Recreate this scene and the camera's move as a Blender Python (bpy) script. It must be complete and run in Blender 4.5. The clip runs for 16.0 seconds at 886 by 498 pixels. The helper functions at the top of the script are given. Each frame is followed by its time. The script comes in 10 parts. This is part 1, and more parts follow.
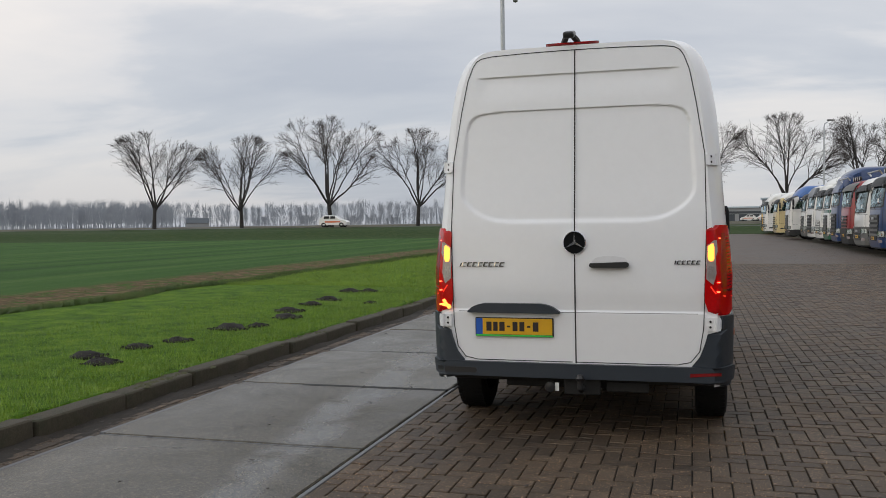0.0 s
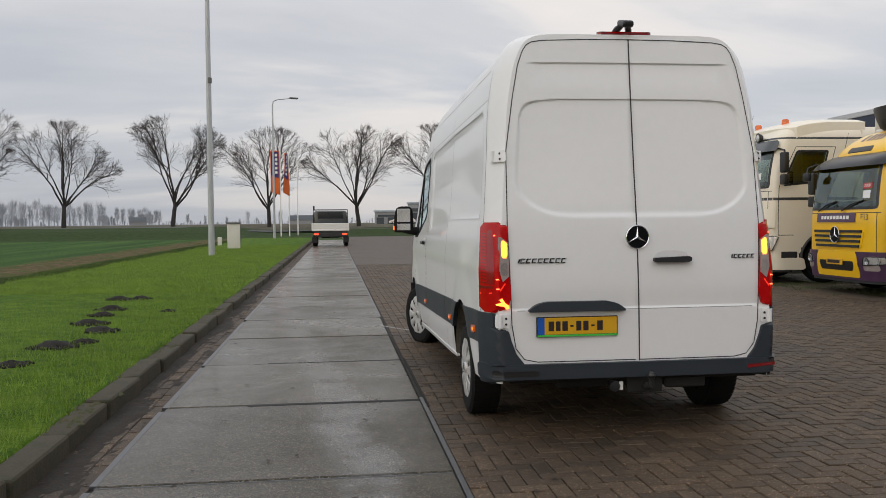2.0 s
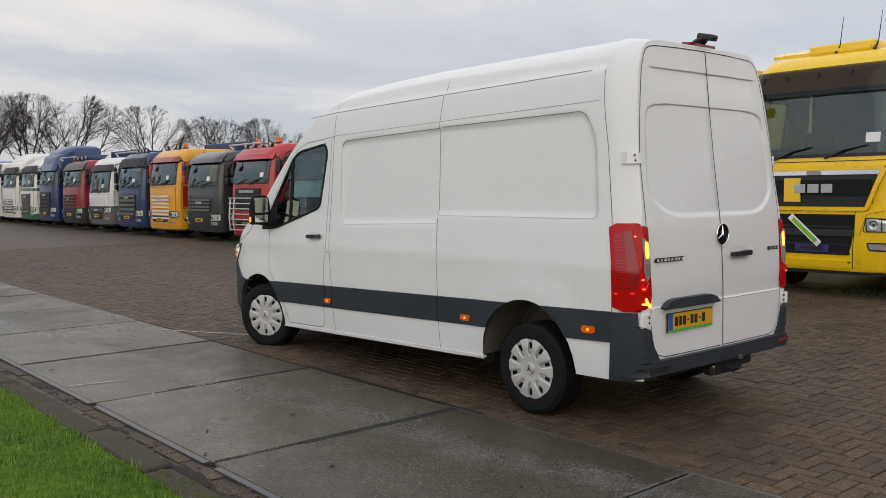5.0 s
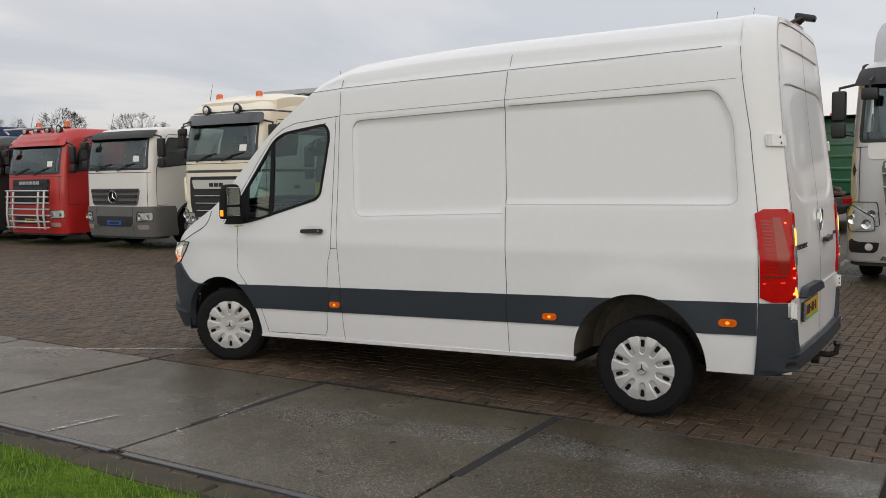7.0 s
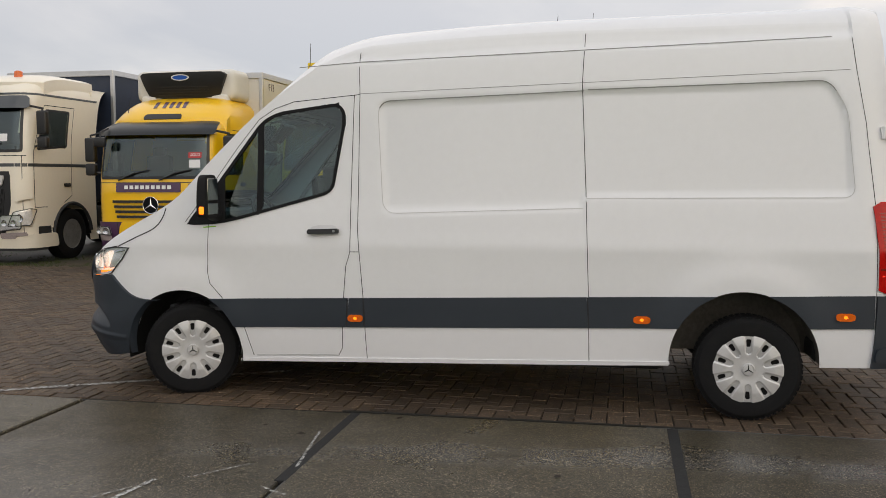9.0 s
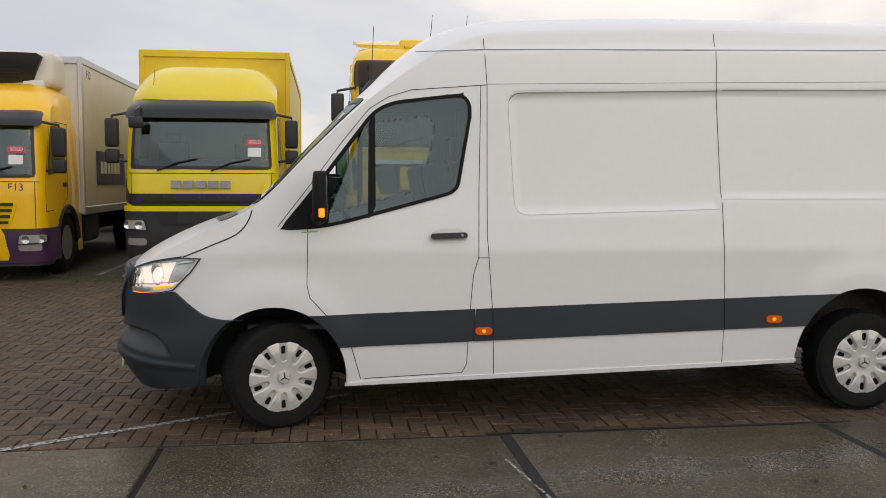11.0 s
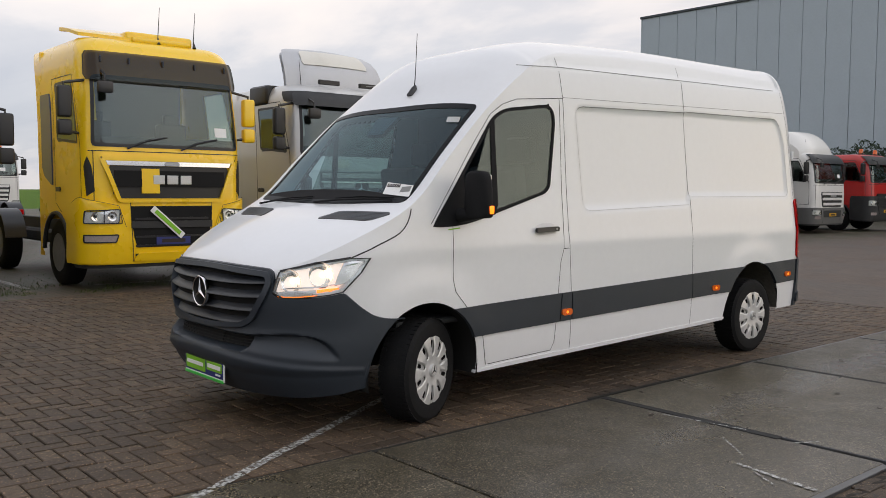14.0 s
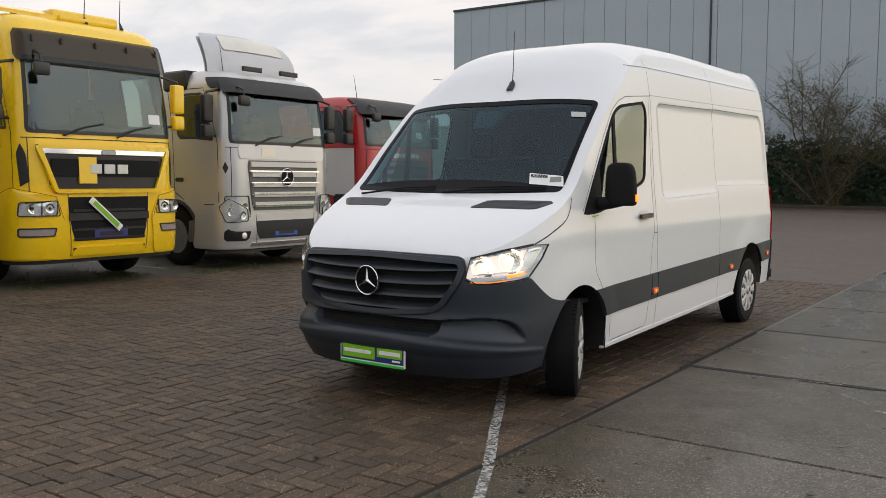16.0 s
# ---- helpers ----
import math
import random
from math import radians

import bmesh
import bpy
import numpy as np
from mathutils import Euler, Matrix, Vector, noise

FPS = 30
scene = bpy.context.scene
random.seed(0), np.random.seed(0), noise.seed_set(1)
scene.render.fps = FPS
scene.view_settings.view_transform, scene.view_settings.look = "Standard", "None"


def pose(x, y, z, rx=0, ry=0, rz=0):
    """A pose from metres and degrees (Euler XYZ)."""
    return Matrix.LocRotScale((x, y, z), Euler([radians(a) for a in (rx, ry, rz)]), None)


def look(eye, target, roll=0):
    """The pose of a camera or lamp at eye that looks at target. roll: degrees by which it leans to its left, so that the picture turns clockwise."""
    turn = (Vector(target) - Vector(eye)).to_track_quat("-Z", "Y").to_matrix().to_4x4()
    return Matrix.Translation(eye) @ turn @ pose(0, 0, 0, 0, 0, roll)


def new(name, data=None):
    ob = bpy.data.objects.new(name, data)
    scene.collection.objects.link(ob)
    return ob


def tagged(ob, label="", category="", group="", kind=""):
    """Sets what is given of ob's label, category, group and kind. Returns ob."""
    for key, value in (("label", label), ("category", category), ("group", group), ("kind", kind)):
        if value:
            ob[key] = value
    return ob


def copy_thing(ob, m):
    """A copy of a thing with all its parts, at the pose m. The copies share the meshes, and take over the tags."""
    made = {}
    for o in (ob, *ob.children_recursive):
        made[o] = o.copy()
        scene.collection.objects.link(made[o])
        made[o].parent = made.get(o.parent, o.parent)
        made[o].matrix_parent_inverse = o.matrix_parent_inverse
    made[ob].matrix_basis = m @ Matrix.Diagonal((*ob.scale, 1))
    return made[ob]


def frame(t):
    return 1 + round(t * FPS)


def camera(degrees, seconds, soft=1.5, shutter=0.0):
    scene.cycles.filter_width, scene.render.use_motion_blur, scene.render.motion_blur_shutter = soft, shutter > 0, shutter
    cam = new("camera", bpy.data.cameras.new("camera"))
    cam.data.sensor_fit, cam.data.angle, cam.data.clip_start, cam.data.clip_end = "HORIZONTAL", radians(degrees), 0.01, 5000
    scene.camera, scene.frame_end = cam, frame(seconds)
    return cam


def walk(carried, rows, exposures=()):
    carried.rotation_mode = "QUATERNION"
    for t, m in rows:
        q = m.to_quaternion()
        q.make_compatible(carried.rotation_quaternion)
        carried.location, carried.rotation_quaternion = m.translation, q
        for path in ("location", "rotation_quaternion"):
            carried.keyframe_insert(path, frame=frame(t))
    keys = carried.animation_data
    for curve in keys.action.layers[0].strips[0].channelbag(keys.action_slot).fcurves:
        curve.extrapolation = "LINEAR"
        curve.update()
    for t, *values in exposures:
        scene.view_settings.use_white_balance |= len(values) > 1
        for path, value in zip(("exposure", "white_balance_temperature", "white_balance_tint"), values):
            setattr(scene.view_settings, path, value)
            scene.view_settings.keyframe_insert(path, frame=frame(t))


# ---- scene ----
cam = camera(53.6, 16.0, soft=0.85)
METRES, EYE, TILT, LEAN, TURN = 21.655, 1.445, 0.0, 0.0, 15.9
ROWS = [
    (0.0, 0.0, 0.0, 0.0, -0.02, -1.68, 0.78),
    (0.5, -0.0319, 0.009, -0.0002, -5.56, -1.68, 0.69),
    (1.0, -0.0607, 0.0201, -0.0013, -10.93, -1.73, 0.69),
    (1.5, -0.0886, 0.033, -0.0013, -17.64, -1.77, 0.66),
    (2.0, -0.1155, 0.0495, -0.0013, -22.95, -1.78, 0.61),
    (2.5, -0.1434, 0.0689, -0.0011, -28.37, -1.78, 0.68),
    (3.0, -0.1678, 0.0901, 0.0004, -34.71, -2.02, 0.59),
    (3.5, -0.1915, 0.1107, 0.0052, -40.55, -2.25, 0.54),
    (4.0, -0.2124, 0.1336, 0.0079, -45.23, -3.35, 0.66),
    (4.5, -0.2344, 0.1591, 0.0092, -51.12, -3.76, 0.57),
    (7.0, -0.2666, 0.3061, 0.0088, -73.8, -4.7, 0.78),
    (7.5, -0.2647, 0.3372, 0.0082, -78.31, -4.78, 0.75),
    (8.0, -0.2601, 0.3671, 0.0069, -83.53, -4.79, 0.54),
    (8.5, -0.2507, 0.4004, 0.0065, -88.94, -4.72, 0.41),
    (9.0, -0.2406, 0.4313, 0.0059, -94.28, -4.68, 0.25),
    (9.5, -0.2284, 0.4601, 0.006, -99.26, -4.64, 0.13),
    (10.0, -0.2159, 0.4917, 0.007, -103.81, -4.63, 0.05),
    (12.5, -0.1408, 0.6299, -0.0003, -131.49, -3.99, -0.43),
    (13.0, -0.1249, 0.6552, 0.0019, -138.15, -3.95, -0.34),
    (13.5, -0.1068, 0.6801, 0.0003, -142.79, -3.91, -0.43),
    (14.0, -0.0861, 0.7062, 0.0013, -146.63, -3.83, -0.35),
    (14.5, -0.0652, 0.7281, 0.0017, -149.72, -3.74, -0.31),
    (15.0, -0.0411, 0.7448, 0.0019, -153.54, -3.7, -0.31),
    (15.5, -0.0175, 0.7597, 0.0024, -157.58, -3.77, -0.25),
    (16.0, 0.0065, 0.769, 0.0014, -160.5, -4.53, -0.24),
]
walk(cam, [(t, pose(0, 0, EYE, TILT, LEAN, TURN) @ pose(METRES * x, METRES * y, METRES * z, 90 + pitch, roll, yaw)) for t, x, y, z, yaw, pitch, roll in ROWS],
     exposures=[(0.0, 0.0, 6550, 10), (2.0, 0.0, 6780, 11), (4.5, 0.0, 6700, 11), (10.0, 0.03, 7000, 13), (13.0, 0.0, 6680, 14), (16.0, 0.08, 6780, 12)])

# ---------------------------------------------------------------- world and light
world = bpy.data.worlds.new("overcast_sky")
scene.world = world
world.use_nodes = True
wn, wl = world.node_tree.nodes, world.node_tree.links
wn.clear()


def node(tree_nodes, kind, **values):
    n = tree_nodes.new(kind)
    for k, v in values.items():
        if k in n.inputs:
            n.inputs[k].default_value = v
    return n


def ramp(tree_nodes, stops):
    n = tree_nodes.new("ShaderNodeValToRGB")
    e = n.color_ramp.elements
    while len(e) < len(stops):
        e.new(0.5)
    for el, (p, c) in zip(e, stops):
        el.position, el.color = p, (*c, 1)
    return n


w_out = wn.new("ShaderNodeOutputWorld")
w_bg = node(wn, "ShaderNodeBackground", Strength=1.0)
w_sky = wn.new("ShaderNodeTexSky")
w_sky.sky_type, w_sky.sun_disc = "NISHITA", False
w_sky.sun_elevation, w_sky.sun_rotation = radians(28), radians(242)
w_skyk = wn.new("ShaderNodeVectorMath")
w_skyk.operation = "SCALE"
w_skyk.inputs["Scale"].default_value = 0.10
w_co = wn.new("ShaderNodeTexCoord")
w_sep = wn.new("ShaderNodeSeparateXYZ")
wl.new(w_co.outputs["Generated"], w_sep.inputs[0])
# cloud plane: direction divided by its height
w_h = wn.new("ShaderNodeMath")
w_h.operation, w_h.inputs[1].default_value = "ADD", 0.16
wl.new(w_sep.outputs["Z"], w_h.inputs[0])
w_hm = wn.new("ShaderNodeMath")
w_hm.operation, w_hm.inputs[1].default_value = "MAXIMUM", 0.05
wl.new(w_h.outputs[0], w_hm.inputs[0])
w_div = wn.new("ShaderNodeVectorMath")
w_div.operation = "DIVIDE"
w_comb = wn.new("ShaderNodeCombineXYZ")
for k in (0, 1):
    wl.new(w_hm.outputs[0], w_comb.inputs[k])
w_comb.inputs[2].default_value = 1
wl.new(w_co.outputs["Generated"], w_div.inputs[0])
wl.new(w_comb.outputs[0], w_div.inputs[1])
w_map = wn.new("ShaderNodeMapping")
w_map.inputs["Rotation"].default_value = (0, 0, radians(35))
w_map.inputs["Scale"].default_value = (0.60, 0.95, 0.4)
w_map.inputs["Location"].default_value = (0.55, 0.2, 0)
wl.new(w_div.outputs[0], w_map.inputs[0])
w_noise = node(wn, "ShaderNodeTexNoise", Scale=0.75, Detail=7.0, Roughness=0.52, Distortion=0.35)
wl.new(w_map.outputs[0], w_noise.inputs["Vector"])
w_cloud = ramp(wn, [(0.36, (0.53, 0.565, 0.63)), (0.475, (0.63, 0.655, 0.70)), (0.525, (0.77, 0.765, 0.775)), (0.62, (0.88, 0.845, 0.82))])
wl.new(w_noise.outputs[0], w_cloud.inputs[0])
# the overcast dome: dimmer near the horizon, brightest overhead
w_elev = ramp(wn, [(0.0, (0.765, 0.79, 0.84)), (0.09, (0.935, 0.95, 0.975)), (0.22, (1.14, 1.12, 1.10)), (0.55, (1.36, 1.39, 1.41)), (1.0, (1.52, 1.58, 1.64))])
wl.new(w_sep.outputs["Z"], w_elev.inputs[0])
w_mul = wn.new("ShaderNodeVectorMath")
w_mul.operation = "MULTIPLY"
wl.new(w_cloud.outputs[0], w_mul.inputs[0])
wl.new(w_elev.outputs[0], w_mul.inputs[1])
w_mix = wn.new("ShaderNodeMix")
w_mix.data_type = "RGBA"
w_mix.inputs["Factor"].default_value = 0.88
wl.new(w_sky.outputs[0], w_skyk.inputs[0])
wl.new(w_skyk.outputs[0], w_mix.inputs["A"])
# the cloud is lit warmer towards the low sun
w_dot = wn.new("ShaderNodeVectorMath")
w_dot.operation = "DOT_PRODUCT"
w_dot.inputs[1].default_value = (-0.57, -0.82, 0.05)
wl.new(w_co.outputs["Generated"], w_dot.inputs[0])
w_warm = ramp(wn, [(0.0, (1, 1, 1)), (0.70, (1, 1, 1)), (0.90, (1.35, 1.22, 0.95)), (0.96, (1.8, 1.5, 1.05)), (1.0, (2.7, 2.1, 1.3))])
wl.new(w_dot.outputs["Value"], w_warm.inputs[0])
w_dot2 = wn.new("ShaderNodeVectorMath")
w_dot2.operation = "DOT_PRODUCT"
w_dot2.inputs[1].default_value = (0.94, -0.34, 0.05)
wl.new(w_co.outputs["Generated"], w_dot2.inputs[0])
w_east = ramp(wn, [(0.0, (0.96, 0.965, 0.975)), (0.45, (0.985, 0.985, 0.99)), (0.85, (1.13, 1.125, 1.115)), (1.0, (1.17, 1.165, 1.15))])
wl.new(w_dot2.outputs["Value"], w_east.inputs[0])
w_mul3 = wn.new("ShaderNodeVectorMath")
w_mul3.operation = "MULTIPLY"
wl.new(w_mul.outputs[0], w_mul3.inputs[0])
wl.new(w_east.outputs[0], w_mul3.inputs[1])
w_mul2 = wn.new("ShaderNodeVectorMath")
w_mul2.operation = "MULTIPLY"
wl.new(w_mul3.outputs[0], w_mul2.inputs[0])
wl.new(w_warm.outputs[0], w_mul2.inputs[1])
w_low = ramp(wn, [(0.0, (1, 1, 1)), (0.16, (1, 1, 1)), (0.34, (0, 0, 0))])
wl.new(w_sep.outputs["Z"], w_low.inputs[0])
w_mixw = wn.new("ShaderNodeMix")
w_mixw.data_type = "RGBA"
wl.new(w_low.outputs[0], w_mixw.inputs["Factor"])
wl.new(w_mul3.outputs[0], w_mixw.inputs["A"])
wl.new(w_mul2.outputs[0], w_mixw.inputs["B"])
wl.new(w_mixw.outputs["Result"], w_mix.inputs["B"])
wl.new(w_mix.outputs["Result"], w_bg.inputs["Color"])
wl.new(w_bg.outputs[0], w_out.inputs[0])

sun = new("sun", bpy.data.lights.new("sun", "SUN"))
sun.data.energy, sun.data.angle, sun.data.color = 0.7, radians(85), (1.0, 0.985, 0.96)
sun.matrix_world = look((-37, -20, 24), (0, 0, 0))


# ---------------------------------------------------------------- materials
def material(name):
    m = bpy.data.materials.new(name)
    m.use_nodes = True
    nt = m.node_tree
    return m, nt.nodes, nt.links, nt.nodes["Principled BSDF"]


def surface(name, col, rough=0.5, metal=0.0, var=0.12, scale=3.0, fine=60.0, bump=0.0, coat=0.0, spec=0.5, rvar=0.08, dirt=0.0, dirt_col=(0.10, 0.09, 0.07)):
    """A worn surface: colour drifting at two scales, fine relief, uneven gloss."""
    m, n, l, b = material(name)
    co = n.new("ShaderNodeTexCoord")
    big = node(n, "ShaderNodeTexNoise", Scale=scale, Detail=4.0, Roughness=0.6)
    small = node(n, "ShaderNodeTexNoise", Scale=fine, Detail=3.0, Roughness=0.6)
    for t in (big, small):
        l.new(co.outputs["Object"], t.inputs["Vector"])
    add = n.new("ShaderNodeMath")
    add.operation = "ADD"
    l.new(big.outputs[0], add.inputs[0])
    l.new(small.outputs[0], add.inputs[1])
    r = ramp(n, [(0.30, [c * (1 - var) for c in col]), (0.70, [min(1, c * (1 + var)) for c in col])])
    half = n.new("ShaderNodeMath")
    half.operation, half.inputs[1].default_value = "MULTIPLY", 0.5
    l.new(add.outputs[0], half.inputs[0])
    l.new(half.outputs[0], r.inputs[0])
    out = r.outputs[0]
    if dirt:
        dn = node(n, "ShaderNodeTexNoise", Scale=scale * 1.7, Detail=6.0, Roughness=0.7)
        l.new(co.outputs["Object"], dn.inputs["Vector"])
        dr = ramp(n, [(0.5, (0, 0, 0)), (0.75, (dirt, dirt, dirt))])
        l.new(dn.outputs[0], dr.inputs[0])
        mx = n.new("ShaderNodeMix")
        mx.data_type = "RGBA"
        l.new(dr.outputs[0], mx.inputs["Factor"])
        l.new(out, mx.inputs["A"])
        mx.inputs["B"].default_value = (*dirt_col, 1)
        out = mx.outputs["Result"]
    l.new(out, b.inputs["Base Color"])
    rr = n.new("ShaderNodeMapRange")
    rr.inputs["To Min"].default_value, rr.inputs["To Max"].default_value = max(0.02, rough - rvar), min(1, rough + rvar)
    l.new(big.outputs[0], rr.inputs["Value"])
    l.new(rr.outputs[0], b.inputs["Roughness"])
    b.inputs["Metallic"].default_value = metal
    b.inputs["Specular IOR Level"].default_value = spec
    b.inputs["Coat Weight"].default_value = coat
    b.inputs["Coat Roughness"].default_value = 0.06
    if bump:
        bp = node(n, "ShaderNodeBump", Strength=bump, Distance=0.004)
        l.new(small.outputs[0], bp.inputs["Height"])
        l.new(bp.outputs[0], b.inputs["Normal"])
    return m


def paint(name, col, rough=0.32, dirt=0.05):
    return surface(name, col, rough, var=0.025, scale=1.3, fine=18, coat=0.55, rvar=0.05, dirt=dirt, dirt_col=(col[0] * .75, col[1] * .73, col[2] * .68))


def glow(name, col, strength):
    m, n, l, b = material(name)
    b.inputs["Base Color"].default_value = (*col, 1)
    b.inputs["Roughness"].default_value = 0.2
    b.inputs["Emission Color"].default_value = (*col, 1)
    b.inputs["Emission Strength"].default_value = strength
    return m


def glass_mat(name, tint, gloss=1.0):
    m, n, l, b = material(name)
    n.remove(b)
    tr = node(n, "ShaderNodeBsdfTransparent", Color=(*tint, 1))
    gl = node(n, "ShaderNodeBsdfGlossy", Roughness=0.02, Color=(0.80, 0.96, 1.0, 1))
    lw = node(n, "ShaderNodeLayerWeight", Blend=0.5)
    pw = n.new("ShaderNodeMath")
    pw.operation, pw.inputs[1].default_value = "POWER", 4.0
    l.new(lw.outputs["Facing"], pw.inputs[0])
    k = n.new("ShaderNodeMath")
    k.operation, k.inputs[1].default_value, k.inputs[2].default_value = "MULTIPLY_ADD", 0.85 * gloss, 0.07 * gloss
    l.new(pw.outputs[0], k.inputs[0])
    mx = n.new("ShaderNodeMixShader")
    l.new(k.outputs[0], mx.inputs[0])
    l.new(tr.outputs[0], mx.inputs[1])
    l.new(gl.outputs[0], mx.inputs[2])
    l.new(mx.outputs[0], n["Material Output"].inputs[0])
    return m


WHITE = surface("van_white_paint", (0.745, 0.75, 0.76), 0.35, var=0.02, scale=1.3, fine=18, coat=0.5, rvar=0.05, dirt=0.05, dirt_col=(0.60, 0.59, 0.56))
WHITE.node_tree.nodes["Principled BSDF"].inputs["Coat Roughness"].default_value = 0.025
SEAM = surface("dark_panel_gap", (0.03, 0.03, 0.032), 0.8, var=0.1)
TRIM = surface("grained_anthracite_plastic", (0.0185, 0.0255, 0.0350), 0.50, var=0.12, scale=2, fine=220, bump=0.25, dirt=0.12, dirt_col=(0.040, 0.048, 0.058))
SLAT_DARK = surface("dark_grille_plastic", (0.010, 0.013, 0.018), 0.42, var=0.12, scale=3, fine=200, bump=0.15)
BLACK = surface("black_plastic", (0.012, 0.012, 0.013), 0.38, var=0.15, scale=4)
RUBBER = surface("tyre_rubber", (0.0075, 0.0078, 0.0085), 0.8, spec=0.2, var=0.25, scale=6, fine=90, bump=0.3, dirt=0.5, dirt_col=(0.016, 0.0145, 0.013))
UNDER = surface("underbody_dark", (0.010, 0.010, 0.010), 0.8, var=0.3, scale=5, bump=0.3)
LINER = surface("wheel_arch_liner", (0.10, 0.09, 0.075), 0.85, var=0.4, scale=6, fine=40, bump=0.4)
HUBCAP = surface("silver_wheel_cover", (0.55, 0.55, 0.545), 0.33, metal=0.3, var=0.06, scale=8, dirt=0.2, dirt_col=(0.3, 0.28, 0.25))
# cover silver made darker, the slots' shade put into its colour
SLOT_GREY = surface("shaded_silver_slot", (0.44, 0.44, 0.435), 0.42, metal=0.2, var=0.1, scale=8)
STEEL = surface("grey_steel", (0.33, 0.34, 0.35), 0.42, metal=0.7, var=0.15, scale=6, dirt=0.3, dirt_col=(0.15, 0.12, 0.10))
GALV = surface("galvanised_steel", (0.42, 0.44, 0.46), 0.48, metal=0.35, var=0.14, scale=5, fine=50)
CHROME = surface("chrome", (0.75, 0.75, 0.76), 0.12, metal=1.0, var=0.03)
GLASS = glass_mat("green_tinted_glass", (0.30, 0.50, 0.58), 0.62)
GLASS_SIDE = glass_mat("side_window_glass", (0.42, 0.50, 0.46), 1.15)
CLEAR = glass_mat("clear_lens", (0.93, 0.94, 0.95), 1.2)
RED_LENS = surface("red_lamp_lens", (0.44, 0.003, 0.004), 0.14, var=0.15, scale=30, spec=0.3)
SMOKE_LENS = surface("grey_lamp_lens", (0.32, 0.27, 0.26), 0.12, var=0.15, scale=40, coat=0.6)
RED_LIT = glow("lit_red_lamp", (1.0, 0.05, 0.02), 3.2)
RED_SOFT = glow("dim_red_light_guide", (0.9, 0.03, 0.015), 0.8)
RED_LED = glow("lit_red_led", (1.0, 0.10, 0.04), 5.0)
INDICATOR_LIT = glow("lit_rear_indicator", (1.0, 0.36, 0.05), 2.2)
BRAKE_LIT = glow("lit_orange_red_lamp", (1.0, 0.30, 0.05), 2.4)
FRIT = surface("black_glass_border", (0.006, 0.007, 0.008), 0.35, var=0.1, scale=3, spec=0.08)
SEAL = surface("black_rubber_seal", (0.010, 0.010, 0.011), 0.75, var=0.15, scale=6, spec=0.2)
# greyed white: the flat cup plates carry the recess shade in their colour
CUP = surface("shaded_recess_white", (0.64, 0.64, 0.65), 0.4, var=0.06, scale=9)
GUNMETAL = surface("dark_chrome", (0.10, 0.10, 0.105), 0.22, metal=0.8, var=0.1, scale=30)
AMBER_LIT = glow("lit_amber_lamp", (1.0, 0.21, 0.012), 1.8)
MID_RED = surface("shaded_red_lens", (0.27, 0.006, 0.008), 0.15, var=0.2, scale=20, coat=0.4)
DEEP_RED = surface("dark_red_lens", (0.20, 0.006, 0.008), 0.15, var=0.15, scale=30, coat=0.6)
# lining darkened: the shade inside the cab is put into its colour
LINING = surface("shaded_cab_lining", (0.045, 0.054, 0.062), 0.85, var=0.1, fine=120, bump=0.2)
AMBER = surface("amber_lens", (0.72, 0.13, 0.012), 0.15, var=0.15, scale=60, coat=0.6)
HEAD_LIT = glow("lit_headlamp_bulb", (1.0, 0.84, 0.60), 3.0)
LAMP_LIT = glow("lit_lamp_interior", (1.0, 0.86, 0.76), 0.58)
BOWL_LIT = surface("lamp_bowl_chrome", (0.85, 0.83, 0.80), 0.20, metal=0.9, var=0.1, scale=40)
# near-black: the shade inside openings is put into the colour
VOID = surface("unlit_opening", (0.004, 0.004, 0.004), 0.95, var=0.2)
REFLECTOR = surface("lamp_reflector", (0.80, 0.79, 0.77), 0.20, metal=0.6, var=0.2, scale=22)
YELLOW_PLATE = surface("yellow_plate", (0.66, 0.36, 0.015), 0.32, var=0.03)
PLATE_BLUE = surface("plate_blue", (0.01, 0.09, 0.42), 0.35, var=0.03)
INK = surface("dark_print", (0.02, 0.012, 0.012), 0.5, var=0.05)
GREEN_PRINT = surface("green_print", (0.20, 0.50, 0.02), 0.4, var=0.03)
BRIGHT_GREEN = surface("green_strip", (0.05, 0.50, 0.07), 0.4, var=0.03)
NAVY = surface("navy_print", (0.02, 0.03, 0.16), 0.4, var=0.05)
PAPER = surface("white_paper", (0.78, 0.78, 0.76), 0.6, var=0.03)
SEAT = surface("dark_seat_cloth", (0.035, 0.036, 0.04), 0.9, var=0.2, fine=200, bump=0.3)
DASH = surface("dashboard_plastic", (0.03, 0.032, 0.035), 0.6, var=0.15, fine=200, bump=0.2)
# cab lining grey, also used for shade lines drawn on the van's skin
GREYTRIM = surface("grey_lining_and_shade", (0.24, 0.24, 0.23), 0.8, var=0.1, fine=120, bump=0.2)


